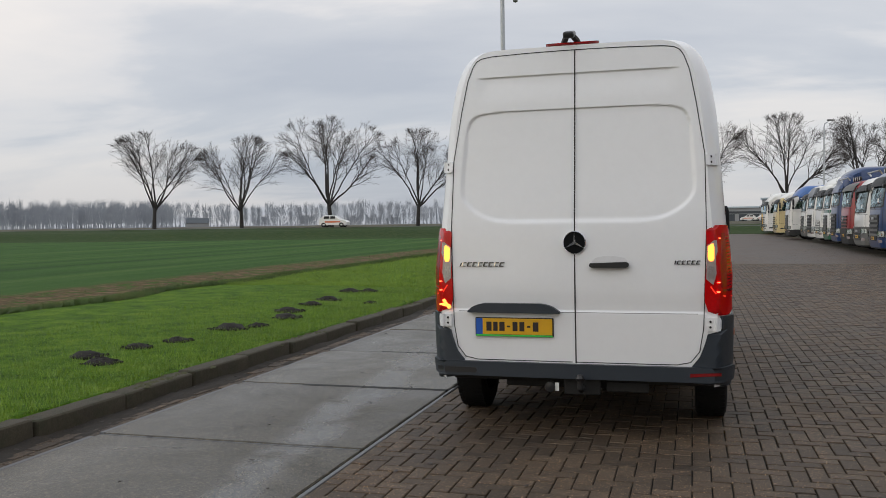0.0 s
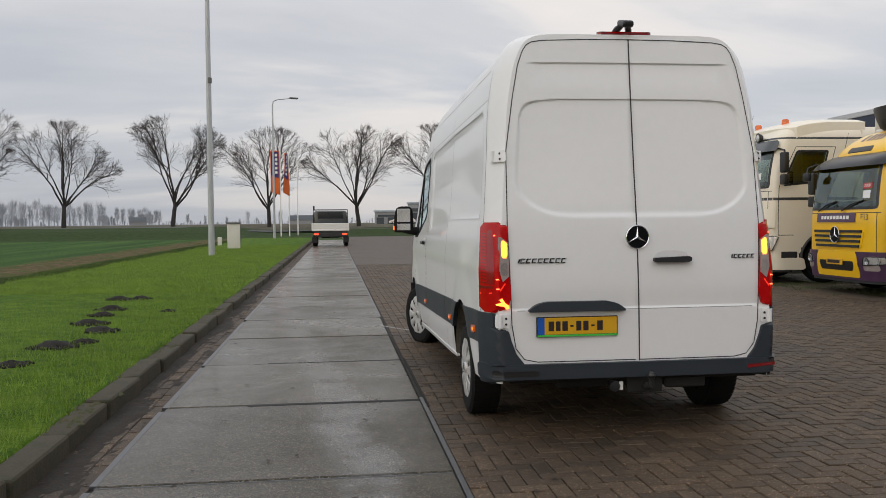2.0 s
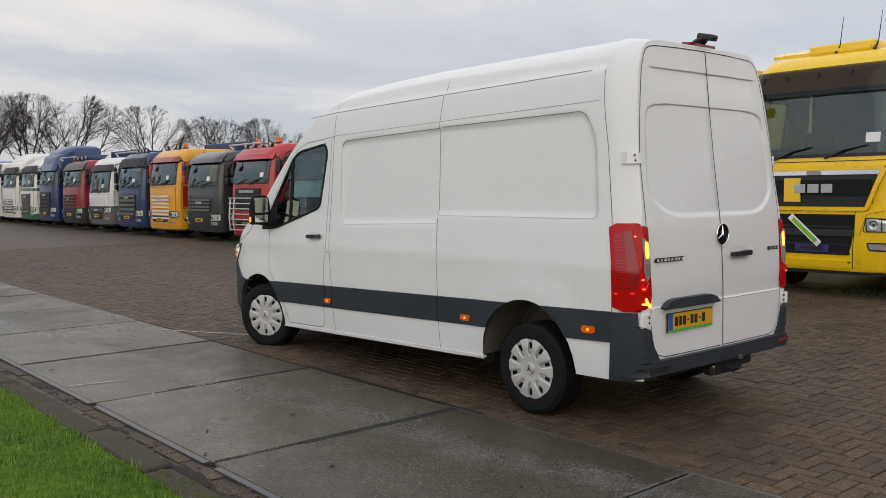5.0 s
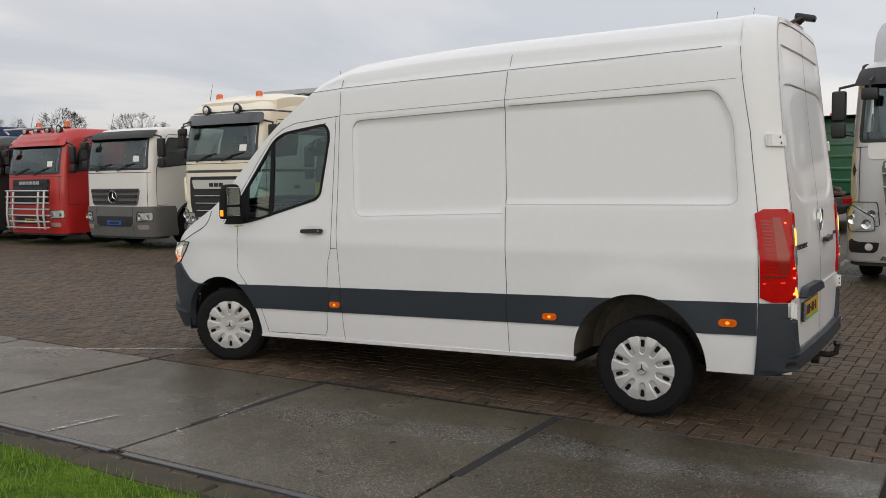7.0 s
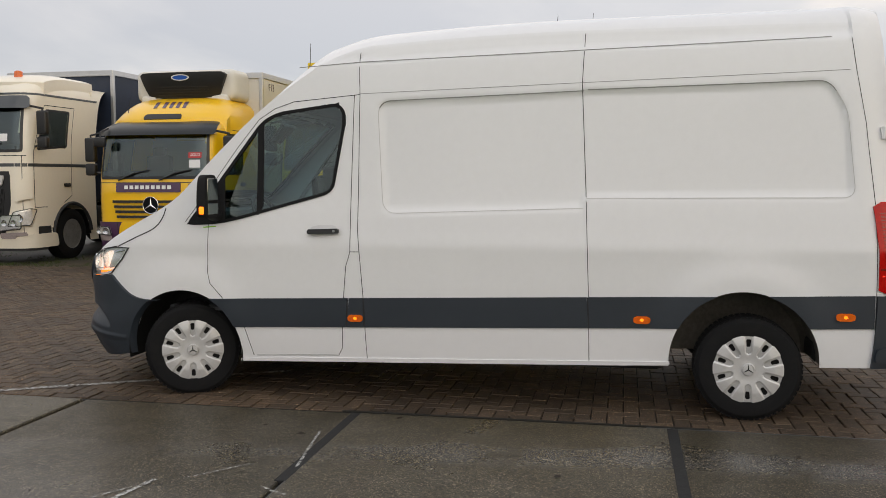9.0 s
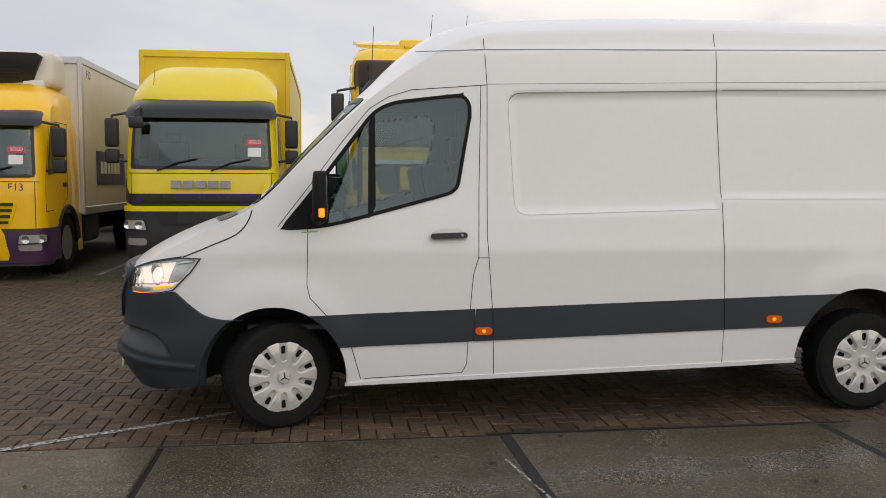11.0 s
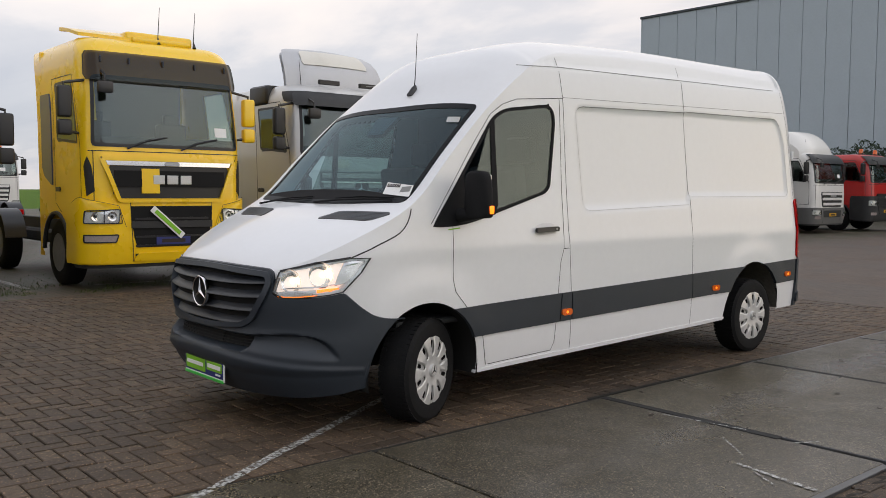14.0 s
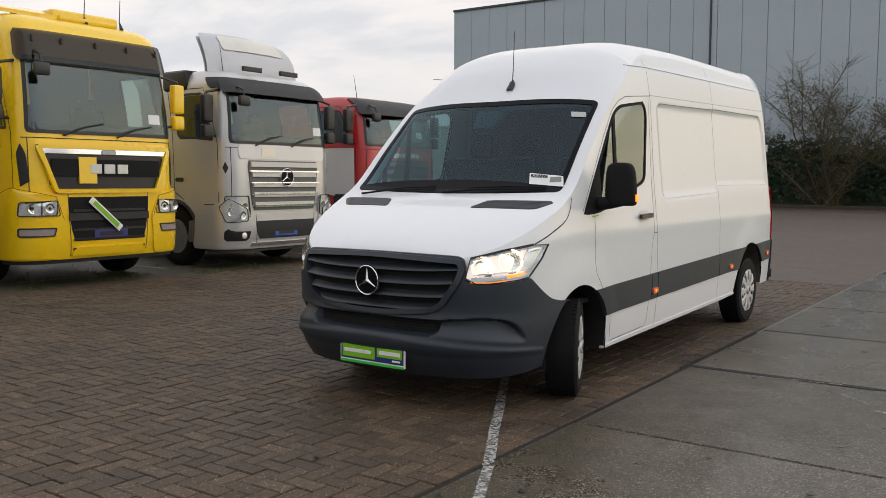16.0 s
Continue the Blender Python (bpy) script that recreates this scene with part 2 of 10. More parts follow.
# ---------------------------------------------------------------- mesh helpers
def part(name, me, mat, parent=None, label="", smooth=30, loc=None):
    """Links one mesh (a bmesh, or vertices and faces) as an object, under a thing or at top level."""
    if isinstance(me, bmesh.types.BMesh):
        data = bpy.data.meshes.new(name)
        me.to_mesh(data)
        me.free()
    elif isinstance(me, bpy.types.Mesh):
        data = me
    else:
        data = bpy.data.meshes.new(name)
        data.from_pydata([tuple(v) for v in me[0]], [], [tuple(f) for f in me[1]])
    if not data.materials:
        for k in (mat if isinstance(mat, (list, tuple)) else [mat]):
            data.materials.append(k)
        if smooth:
            data.shade_smooth()
            data.set_sharp_from_angle(angle=radians(smooth))
    ob = new(name, data)
    if loc:
        ob.location = loc
    if parent:
        ob.parent = parent
    if label:
        tagged(ob, label)
    return ob


def thing(name, label, category, m=None, group="", kind=""):
    ob = new(name)
    ob.empty_display_size = 0.2
    if m is not None:
        ob.matrix_world = m
    return tagged(ob, label, category, group, kind)


def join(*meshes):
    vs, fs = [], []
    for v, f in meshes:
        k = len(vs)
        vs += [tuple(p) for p in v]
        fs += [tuple(i + k for i in q) for q in f]
    return vs, fs


def moved(mesh, m):
    return [tuple(m @ Vector(v)) for v in mesh[0]], mesh[1]


def box(c, s, b=0.01, seg=1):
    """A bevelled box round the centre c with the sizes s."""
    bm = bmesh.new()
    bmesh.ops.create_cube(bm, size=1)
    bmesh.ops.scale(bm, vec=s, verts=bm.verts)
    if b:
        bmesh.ops.bevel(bm, geom=bm.edges[:], offset=min(b, min(s) * 0.45), segments=seg, profile=0.6, affect="EDGES")
    bmesh.ops.translate(bm, vec=c, verts=bm.verts)
    bm.verts.index_update()
    r = [tuple(v.co) for v in bm.verts], [tuple(v.index for v in f.verts) for f in bm.faces]
    bm.free()
    return r


def lathe(profile, n=32, axis="x", c=(0, 0, 0), closed=False):
    """Turns a profile of (along, radius) round an axis through c."""
    vs, fs = [], []
    for i in range(n):
        a = 2 * math.pi * i / n
        for h, r in profile:
            p = {"x": (h, r * math.cos(a), r * math.sin(a)), "y": (r * math.cos(a), h, r * math.sin(a)), "z": (r * math.cos(a), r * math.sin(a), h)}[axis]
            vs.append((p[0] + c[0], p[1] + c[1], p[2] + c[2]))
    k = len(profile)
    for i in range(n):
        j = (i + 1) % n
        for q in range(k if closed else k - 1):
            w = (q + 1) % k
            fs.append((i * k + q, i * k + w, j * k + w, j * k + q))
    if not closed:
        for q in (0, k - 1):
            if profile[q][1] > 1e-6:
                fs.append(tuple(i * k + q for i in range(n)))
    return vs, fs


def tube(points, radii, n=6):
    """A round bar along points."""
    pts = [Vector(p) for p in points]
    if isinstance(radii, (int, float)):
        radii = [radii] * len(pts)
    vs, fs = [], []
    for i, p in enumerate(pts):
        d = (pts[min(i + 1, len(pts) - 1)] - pts[max(i - 1, 0)]).normalized()
        u = d.orthogonal().normalized() if i == 0 else (u - d * u.dot(d)).normalized()
        w = d.cross(u)
        for k in range(n):
            a = 2 * math.pi * k / n
            vs.append(tuple(p + (u * math.cos(a) + w * math.sin(a)) * radii[i]))
    for i in range(len(pts) - 1):
        for k in range(n):
            fs.append((i * n + k, i * n + (k + 1) % n, (i + 1) * n + (k + 1) % n, (i + 1) * n + k))
    fs += [tuple(range(n))[::-1], tuple((len(pts) - 1) * n + k for k in range(n))]
    return vs, fs


def rows_of(poly, nz):
    """Left and right ends of a flat outline at nz heights."""
    zs = [p[1] for p in poly]
    z0, z1 = min(zs), max(zs)
    out = []
    for i in range(nz + 1):
        t = i / nz
        z = z0 + (z1 - z0) * (0.004 + 0.992 * t)
        cut = []
        for (ax, az), (bx, bz) in zip(poly, poly[1:] + poly[:1]):
            if (az - z) * (bz - z) <= 0 and az != bz:
                cut.append(ax + (bx - ax) * (z - az) / (bz - az))
        out.append((min(cut), max(cut), z))
    return out


def rounded(poly, r, k=4):
    """The outline with its corners rounded by about r."""
    out = []
    n = len(poly)
    for i in range(n):
        p, a, b = Vector(poly[i]), Vector(poly[i - 1]), Vector(poly[(i + 1) % n])
        da, db = (a - p), (b - p)
        e = min(r, da.length * 0.49, db.length * 0.49)
        s, t = p + da.normalized() * e, p + db.normalized() * e
        for q in range(k + 1):
            f = q / k
            out.append(tuple(s * (1 - f) ** 2 + p * 2 * f * (1 - f) + t * f * f))
    return out


def slab(P, poly, off=0.004, thick=0.02, na=10, nz=10):
    """A plate with the outline poly (u, z), laid on the curved surface P(u, z, off), with a rim going down into it."""
    rows = rows_of(poly, nz)
    vs, fs = [], []
    for a, b, z in rows:
        for i in range(na + 1):
            vs.append(P(a + (b - a) * i / na, z, off))
    k = na + 1
    for j in range(nz):
        for i in range(na):
            fs.append((j * k + i, j * k + i + 1, (j + 1) * k + i + 1, (j + 1) * k + i))
    if thick:
        ring = [(0, i) for i in range(k)] + [(j, na) for j in range(1, nz + 1)] + [(nz, i) for i in range(na - 1, -1, -1)] + [(j, 0) for j in range(nz - 1, 0, -1)]
        base = len(vs)
        for j, i in ring:
            a, b, z = rows[j]
            vs.append(P(a + (b - a) * i / na, z, off - thick))
        m = len(ring)
        for q in range(m):
            w = (q + 1) % m
            fs.append((ring[q][0] * k + ring[q][1], base + q, base + w, ring[w][0] * k + ring[w][1]))
    return vs, fs


def strip(P, line, width, off=0.0015, step=0.06):
    """A narrow ribbon along a line (u, z) on the surface P."""
    pts = []
    for (a, c), (b, d) in zip(line, line[1:]):
        n = max(1, int(math.hypot(b - a, d - c) / step))
        pts += [(a + (b - a) * i / n, c + (d - c) * i / n) for i in range(n)]
    pts.append(line[-1])
    vs, fs = [], []
    for i, (u, z) in enumerate(pts):
        a, b = pts[max(i - 1, 0)], pts[min(i + 1, len(pts) - 1)]
        du, dz = b[0] - a[0], b[1] - a[1]
        q = math.hypot(du, dz) or 1
        nu, nz_ = -dz / q * width / 2, du / q * width / 2
        vs += [P(u + nu, z + nz_, off), P(u - nu, z - nz_, off)]
    for i in range(len(pts) - 1):
        fs.append((2 * i, 2 * i + 1, 2 * i + 3, 2 * i + 2))
    return vs, fs


def frame_ring(P, poly, width, off, thick=0.012, n=90):
    """A raised border of some width along the inside of a closed outline."""
    pts = []
    m = len(poly)
    total = sum((Vector(poly[i]) - Vector(poly[i - 1])).length for i in range(m))
    for i in range(m):
        a, b = Vector(poly[i]), Vector(poly[(i + 1) % m])
        k = max(1, round((b - a).length / total * n))
        pts += [a + (b - a) * q / k for q in range(k)]
    k = len(pts)
    area = sum(pts[i - 1].x * pts[i].y - pts[i].x * pts[i - 1].y for i in range(k))
    sgn = 1 if area > 0 else -1
    inner = []
    for i in range(k):
        d = (pts[(i + 1) % k] - pts[i - 1]).normalized()
        inner.append(pts[i] + Vector((-d.y, d.x)) * width * sgn)
    vs = [P(p.x, p.y, off - thick) for p in pts] + [P(p.x, p.y, off) for p in pts] + [P(p.x, p.y, off) for p in inner] + [P(p.x, p.y, off - thick) for p in inner]
    fs = []
    for i in range(k):
        j = (i + 1) % k
        for r in range(3):
            fs.append((r * k + i, r * k + j, (r + 1) * k + j, (r + 1) * k + i))
    return vs, fs


def inside(poly, x, y):
    hit = False
    for (ax, ay), (bx, by) in zip(poly, poly[1:] + poly[:1]):
        if (ay > y) != (by > y) and x < ax + (bx - ax) * (y - ay) / (by - ay):
            hit = not hit
    return hit


def curve_of(pairs):
    """A smooth function through (x, y) pairs (monotone cubic)."""
    xs, ys = [p[0] for p in pairs], [p[1] for p in pairs]
    d = [(ys[i + 1] - ys[i]) / (xs[i + 1] - xs[i]) for i in range(len(xs) - 1)]
    m = [d[0]] + [0 if d[i - 1] * d[i] <= 0 else 2 * d[i - 1] * d[i] / (d[i - 1] + d[i]) for i in range(1, len(d))] + [d[-1]]

    def f(x):
        if x <= xs[0]:
            return ys[0]
        if x >= xs[-1]:
            return ys[-1]
        i = 0
        while x > xs[i + 1]:
            i += 1
        h = xs[i + 1] - xs[i]
        t = (x - xs[i]) / h
        return ((1 + 2 * t) * (1 - t) ** 2 * ys[i] + t * (1 - t) ** 2 * h * m[i] + t * t * (3 - 2 * t) * ys[i + 1] + t * t * (t - 1) * h * m[i + 1])
    return f


def text_mesh(body, size):
    """Flat letters as a mesh in the xy plane, centred."""
    c = bpy.data.curves.new("lettering", "FONT")
    c.body, c.size, c.align_x, c.align_y, c.extrude, c.resolution_u = body, size, "CENTER", "CENTER", 0.001, 2
    ob = bpy.data.objects.new("lettering", c)
    me = bpy.data.meshes.new_from_object(ob)
    r = [tuple(v.co) for v in me.vertices], [tuple(p.vertices) for p in me.polygons]
    bpy.data.objects.remove(ob)
    return r


# ---------------------------------------------------------------- ground
def ground_height(x, y):
    """Yard level near by; the verge stands a little higher, the fields rise gently to the far road."""
    z = -0.06
    if x < -4.45:
        e = min(1, (-4.45 - x) / 0.09)
        z += 0.19 * e + 0.05 * min(1, (-4.45 - x) / 3)
        if x < -10.2:
            z -= 0.07 * min(1, (-10.2 - x) / 1.2)
        z += 0.018 * noise.noise((x * 0.9, y * 0.9, 0)) * e
    if y > 90:
        z += 0.16 * min(1, (y - 90) / 1.5)
    if x < 0:
        g = y - 0.15 * x
        t = max(0.0, min(1.0, (g - 79.5) / 6)) * min(1.0, max(0.0, (-x - 9) / 8))
        t2 = max(0.0, min(1.0, (g - 105) / 25))
        z += 0.10 * noise.noise((x * 0.11, 4.0, g * 0.3)) * t
        z += 0.80 * t * t * (3 - 2 * t) + 0.9 * t2 - 0.80 * t2 * t
    else:
        far = max(0.0, min(1.0, (y - 92) / 30))
        z += 0.9 * far * far * (3 - 2 * far) + 0.42 * math.exp(-((y - 101) / 3.2) ** 2)
    return z


def graded(stops):
    out = []
    for a, b, step in stops:
        n = max(1, round((b - a) / step))
        out += [a + (b - a) * i / n for i in range(n)]
    return out + [stops[-1][1]]


def grid_mesh(xs, ys, f):
    vs = [(x, y, f(x, y)) for y in ys for x in xs]
    k = len(xs)
    return vs, [(j * k + i, j * k + i + 1, (j + 1) * k + i + 1, (j + 1) * k + i) for j in range(len(ys) - 1) for i in range(k - 1)]


def ground_material():
    m, n, l, b = material("grass_soil_field")
    geo = n.new("ShaderNodeNewGeometry")
    sep = n.new("ShaderNodeSeparateXYZ")
    l.new(geo.outputs["Position"], sep.inputs[0])
    big = node(n, "ShaderNodeTexNoise", Scale=0.55, Detail=6.0, Roughness=0.65)
    fine = node(n, "ShaderNodeTexNoise", Scale=22.0, Detail=5.0, Roughness=0.7)
    mid = node(n, "ShaderNodeTexNoise", Scale=3.2, Detail=4.0, Roughness=0.6)
    for t in (big, fine, mid):
        l.new(geo.outputs["Position"], t.inputs["Vector"])
    lawn = ramp(n, [(0.36, (0.022, 0.054, 0.004)), (0.46, (0.050, 0.110, 0.006)), (0.54, (0.082, 0.155, 0.009)), (0.64, (0.140, 0.205, 0.020))])
    mixf = n.new("ShaderNodeMath")
    mixf.operation, mixf.inputs[1].default_value = "MULTIPLY_ADD", 0.5
    l.new(fine.outputs[0], mixf.inputs[0])
    hb = n.new("ShaderNodeMath")
    hb.operation, hb.inputs[1].default_value = "MULTIPLY", 0.5
    l.new(mid.outputs[0], hb.inputs[0])
    l.new(hb.outputs[0], mixf.inputs[2])
    l.new(mixf.outputs[0], lawn.inputs[0])
    crop = ramp(n, [(0.32, (0.017, 0.050, 0.008)), (0.50, (0.032, 0.086, 0.012)), (0.68, (0.062, 0.112, 0.024))])
    cm = n.new("ShaderNodeMapping")
    cm.inputs["Scale"].default_value = (0.55, 0.025, 1)
    l.new(geo.outputs["Position"], cm.inputs[0])
    drill = node(n, "ShaderNodeTexNoise", Scale=1.0, Detail=5.0, Roughness=0.65)
    l.new(cm.outputs[0], drill.inputs["Vector"])
    l.new(drill.outputs[0], crop.inputs[0])
    soil = ramp(n, [(0.40, (0.020, 0.030, 0.007)), (0.46, (0.050, 0.034, 0.018)), (0.53, (0.115, 0.072, 0.036)), (0.61, (0.20, 0.140, 0.075))])
    l.new(mixf.outputs[0], soil.inputs[0])

    def band(edge, width, wobble):
        """1 to the west of the line x = edge."""
        a = n.new("ShaderNodeMath")
        a.operation, a.inputs[1].default_value = "MULTIPLY_ADD", wobble
        l.new(big.outputs[0], a.inputs[0])
        l.new(sep.outputs["X"], a.inputs[2])
        r = n.new("ShaderNodeMapRange")
        r.inputs["From Min"].default_value, r.inputs["From Max"].default_value = edge + wobble * 0.5 + width / 2, edge + wobble * 0.5 - width / 2
        l.new(a.outputs[0], r.inputs["Value"])
        return r.outputs[0]

    def over(fac, a, c):
        mx = n.new("ShaderNodeMix")
        mx.data_type = "RGBA"
        l.new(fac, mx.inputs["Factor"])
        l.new(a, mx.inputs["A"])
        l.new(c, mx.inputs["B"])
        return mx.outputs["Result"]

    s1 = n.new("ShaderNodeMath")
    s1.operation = "MULTIPLY"
    l.new(band(-10.6, 0.9, 1.6), s1.inputs[0])
    patchy = ramp(n, [(0.36, (0, 0, 0)), (0.50, (1, 1, 1))])
    l.new(mid.outputs[0], patchy.inputs[0])
    l.new(patchy.outputs[0], s1.inputs[1])
    c = over(s1.outputs[0], lawn.outputs[0], soil.outputs[0])
    c = over(band(-13.4, 0.7, 1.6), c, crop.outputs[0])
    # rough bank before the road, and the ploughed land beyond it
    gl_ = n.new("ShaderNodeMath")
    gl_.operation, gl_.inputs[1].default_value = "MULTIPLY_ADD", -0.15
    l.new(sep.outputs["X"], gl_.inputs[0])
    l.new(sep.outputs["Y"], gl_.inputs[2])

    def beyond(a, w_):
        r = n.new("ShaderNodeMapRange")
        r.inputs["From Min"].default_value, r.inputs["From Max"].default_value = a - w_, a + w_
        l.new(gl_.outputs[0], r.inputs["Value"])
        return r.outputs[0]
    bank = ramp(n, [(0.35, (0.012, 0.030, 0.007)), (0.5, (0.026, 0.052, 0.012)), (0.66, (0.075, 0.078, 0.028))])
    l.new(mixf.outputs[0], bank.inputs[0])
    plough = ramp(n, [(0.35, (0.070, 0.066, 0.046)), (0.5, (0.10, 0.090, 0.066)), (0.66, (0.13, 0.12, 0.088))])
    l.new(drill.outputs[0], plough.inputs[0])
    c = over(beyond(79.3, 0.5), c, bank.outputs[0])
    c = over(beyond(113, 2), c, plough.outputs[0])
    l.new(c, b.inputs["Base Color"])
    b.inputs["Roughness"].default_value = 0.85
    b.inputs["Specular IOR Level"].default_value = 0.12
    bp = node(n, "ShaderNodeBump", Strength=0.8, Distance=0.05)
    l.new(fine.outputs[0], bp.inputs["Height"])
    l.new(bp.outputs[0], b.inputs["Normal"])
    return m


GROUND = ground_material()
gx = graded([(-900, -140, 60), (-140, -30, 5), (-30, -14, 1.6), (-14, -9, 0.5), (-9, -4.75, 0.35), (-4.75, -4.4, 0.03), (-4.4, 40, 6), (40, 900, 80)])
gy = graded([(-600, -60, 60), (-60, -6, 5), (-6, 20, 0.5), (20, 58, 2.5), (58, 120, 1.5), (120, 150, 4), (150, 300, 25), (300, 1200, 150)])
ground = part("ground", grid_mesh(gx, gy, ground_height), GROUND, smooth=60)
tagged(ground, "green grass verge, bare soil strip and fields", "ground", kind="structure")


def paver_material():
    """Concrete paving bricks, each with its own tone, damp and speckled."""
    m, n, l, b = material("brown_concrete_pavers")
    geo = n.new("ShaderNodeNewGeometry")
    obi = n.new("ShaderNodeObjectInfo")
    add = n.new("ShaderNodeMath")
    add.operation = "ADD"
    l.new(geo.outputs["Random Per Island"], add.inputs[0])
    l.new(obi.outputs["Random"], add.inputs[1])
    fr = n.new("ShaderNodeMath")
    fr.operation = "FRACT"
    l.new(add.outputs[0], fr.inputs[0])
    tone = ramp(n, [(0.0, (0.052, 0.037, 0.025)), (0.35, (0.067, 0.047, 0.031)), (0.7, (0.080, 0.055, 0.036)), (1.0, (0.096, 0.068, 0.045))])
    l.new(fr.outputs[0], tone.inputs[0])
    sp = node(n, "ShaderNodeTexNoise", Scale=190.0, Detail=2.0, Roughness=0.7)
    st = node(n, "ShaderNodeTexNoise", Scale=0.8, Detail=6.0, Roughness=0.65)
    for t in (sp, st):
        l.new(geo.outputs["Position"], t.inputs["Vector"])
    # grit specks; the brightest are wet glints put into the colour
    spv = node(n, "ShaderNodeTexVoronoi", Scale=170.0)
    l.new(geo.outputs["Position"], spv.inputs["Vector"])
    sps = n.new("ShaderNodeSeparateColor")
    l.new(spv.outputs["Color"], sps.inputs[0])
    spr = ramp(n, [(0.0, (0.70, 0.69, 0.67)), (0.40, (1.0, 1.0, 1.0)), (0.80, (1.35, 1.30, 1.22)), (0.965, (4.2, 4.0, 3.6))])
    spr.color_ramp.interpolation = "CONSTANT"
    l.new(sps.outputs[0], spr.inputs[0])
    m1 = n.new("ShaderNodeMix")
    m1.data_type, m1.blend_type = "RGBA", "MULTIPLY"
    m1.inputs["Factor"].default_value = 1
    l.new(tone.outputs[0], m1.inputs["A"])
    l.new(spr.outputs[0], m1.inputs["B"])
    stain = ramp(n, [(0.34, (0.62, 0.62, 0.64)), (0.5, (1, 1, 1)), (0.68, (1.22, 1.16, 1.08))])
    l.new(st.outputs[0], stain.inputs[0])
    m2 = n.new("ShaderNodeMix")
    m2.data_type, m2.blend_type = "RGBA", "MULTIPLY"
    m2.inputs["Factor"].default_value = 1
    l.new(m1.outputs["Result"], m2.inputs["A"])
    l.new(stain.outputs[0], m2.inputs["B"])
    l.new(m2.outputs["Result"], b.inputs["Base Color"])
    rr = n.new("ShaderNodeMapRange")
    b.inputs["Specular IOR Level"].default_value = 0.35
    rr.inputs["To Min"].default_value, rr.inputs["To Max"].default_value = 0.50, 0.82
    l.new(st.outputs[0], rr.inputs["Value"])
    l.new(rr.outputs[0], b.inputs["Roughness"])
    bp = node(n, "ShaderNodeBump", Strength=0.35, Distance=0.003)
    l.new(sp.outputs[0], bp.inputs["Height"])
    l.new(bp.outputs[0], b.inputs["Normal"])
    return m


def far_paver_material():
    """The same paving where single bricks are too far to tell apart."""
    m, n, l, b = material("far_pavers")
    geo = n.new("ShaderNodeNewGeometry")
    br = node(n, "ShaderNodeTexBrick", Scale=1.0, **{"Mortar Size": 0.007, "Brick Width": 0.21, "Row Height": 0.105})
    br.inputs["Color1"].default_value = (0.057, 0.038, 0.026, 1)
    br.inputs["Color2"].default_value = (0.092, 0.060, 0.040, 1)
    br.inputs["Mortar"].default_value = (0.020, 0.017, 0.013, 1)
    l.new(geo.outputs["Position"], br.inputs["Vector"])
    st = node(n, "ShaderNodeTexNoise", Scale=0.45, Detail=7.0, Roughness=0.65)
    l.new(geo.outputs["Position"], st.inputs["Vector"])
    stain = ramp(n, [(0.34, (0.60, 0.62, 0.60)), (0.5, (1, 1, 1)), (0.70, (1.25, 1.18, 1.08))])
    l.new(st.outputs[0], stain.inputs[0])
    m2 = n.new("ShaderNodeMix")
    m2.data_type, m2.blend_type = "RGBA", "MULTIPLY"
    m2.inputs["Factor"].default_value = 1
    l.new(br.outputs[0], m2.inputs["A"])
    l.new(stain.outputs[0], m2.inputs["B"])
    # moss between the bricks of the parking row
    sep = n.new("ShaderNodeSeparateXYZ")
    l.new(geo.outputs["Position"], sep.inputs[0])
    mo = node(n, "ShaderNodeTexNoise", Scale=1.6, Detail=6.0, Roughness=0.7)
    l.new(geo.outputs["Position"], mo.inputs["Vector"])
    mx = n.new("ShaderNodeMapRange")
    mx.inputs["From Min"].default_value, mx.inputs["From Max"].default_value = 5.9, 7.6
    l.new(sep.outputs["X"], mx.inputs["Value"])
    mr = ramp(n, [(0.40, (0, 0, 0)), (0.58, (0.85, 0.85, 0.85))])
    l.new(mo.outputs[0], mr.inputs[0])
    mm = n.new("ShaderNodeMath")
    mm.operation = "MULTIPLY"
    l.new(mx.outputs[0], mm.inputs[0])
    l.new(mr.outputs[0], mm.inputs[1])
    m3 = n.new("ShaderNodeMix")
    m3.data_type = "RGBA"
    l.new(mm.outputs[0], m3.inputs["Factor"])
    l.new(m2.outputs["Result"], m3.inputs["A"])
    m3.inputs["B"].default_value = (0.030, 0.037, 0.013, 1)
    l.new(m3.outputs["Result"], b.inputs["Base Color"])
    rr = n.new("ShaderNodeMapRange")
    rr.inputs["To Min"].default_value, rr.inputs["To Max"].default_value = 0.45, 0.8
    l.new(st.outputs[0], rr.inputs["Value"])
    l.new(rr.outputs[0], b.inputs["Roughness"])
    bp = node(n, "ShaderNodeBump", Strength=0.5, Distance=0.006)
    l.new(br.outputs["Fac"], bp.inputs["Height"])
    bp.invert = True
    l.new(bp.outputs[0], b.inputs["Normal"])
    return m


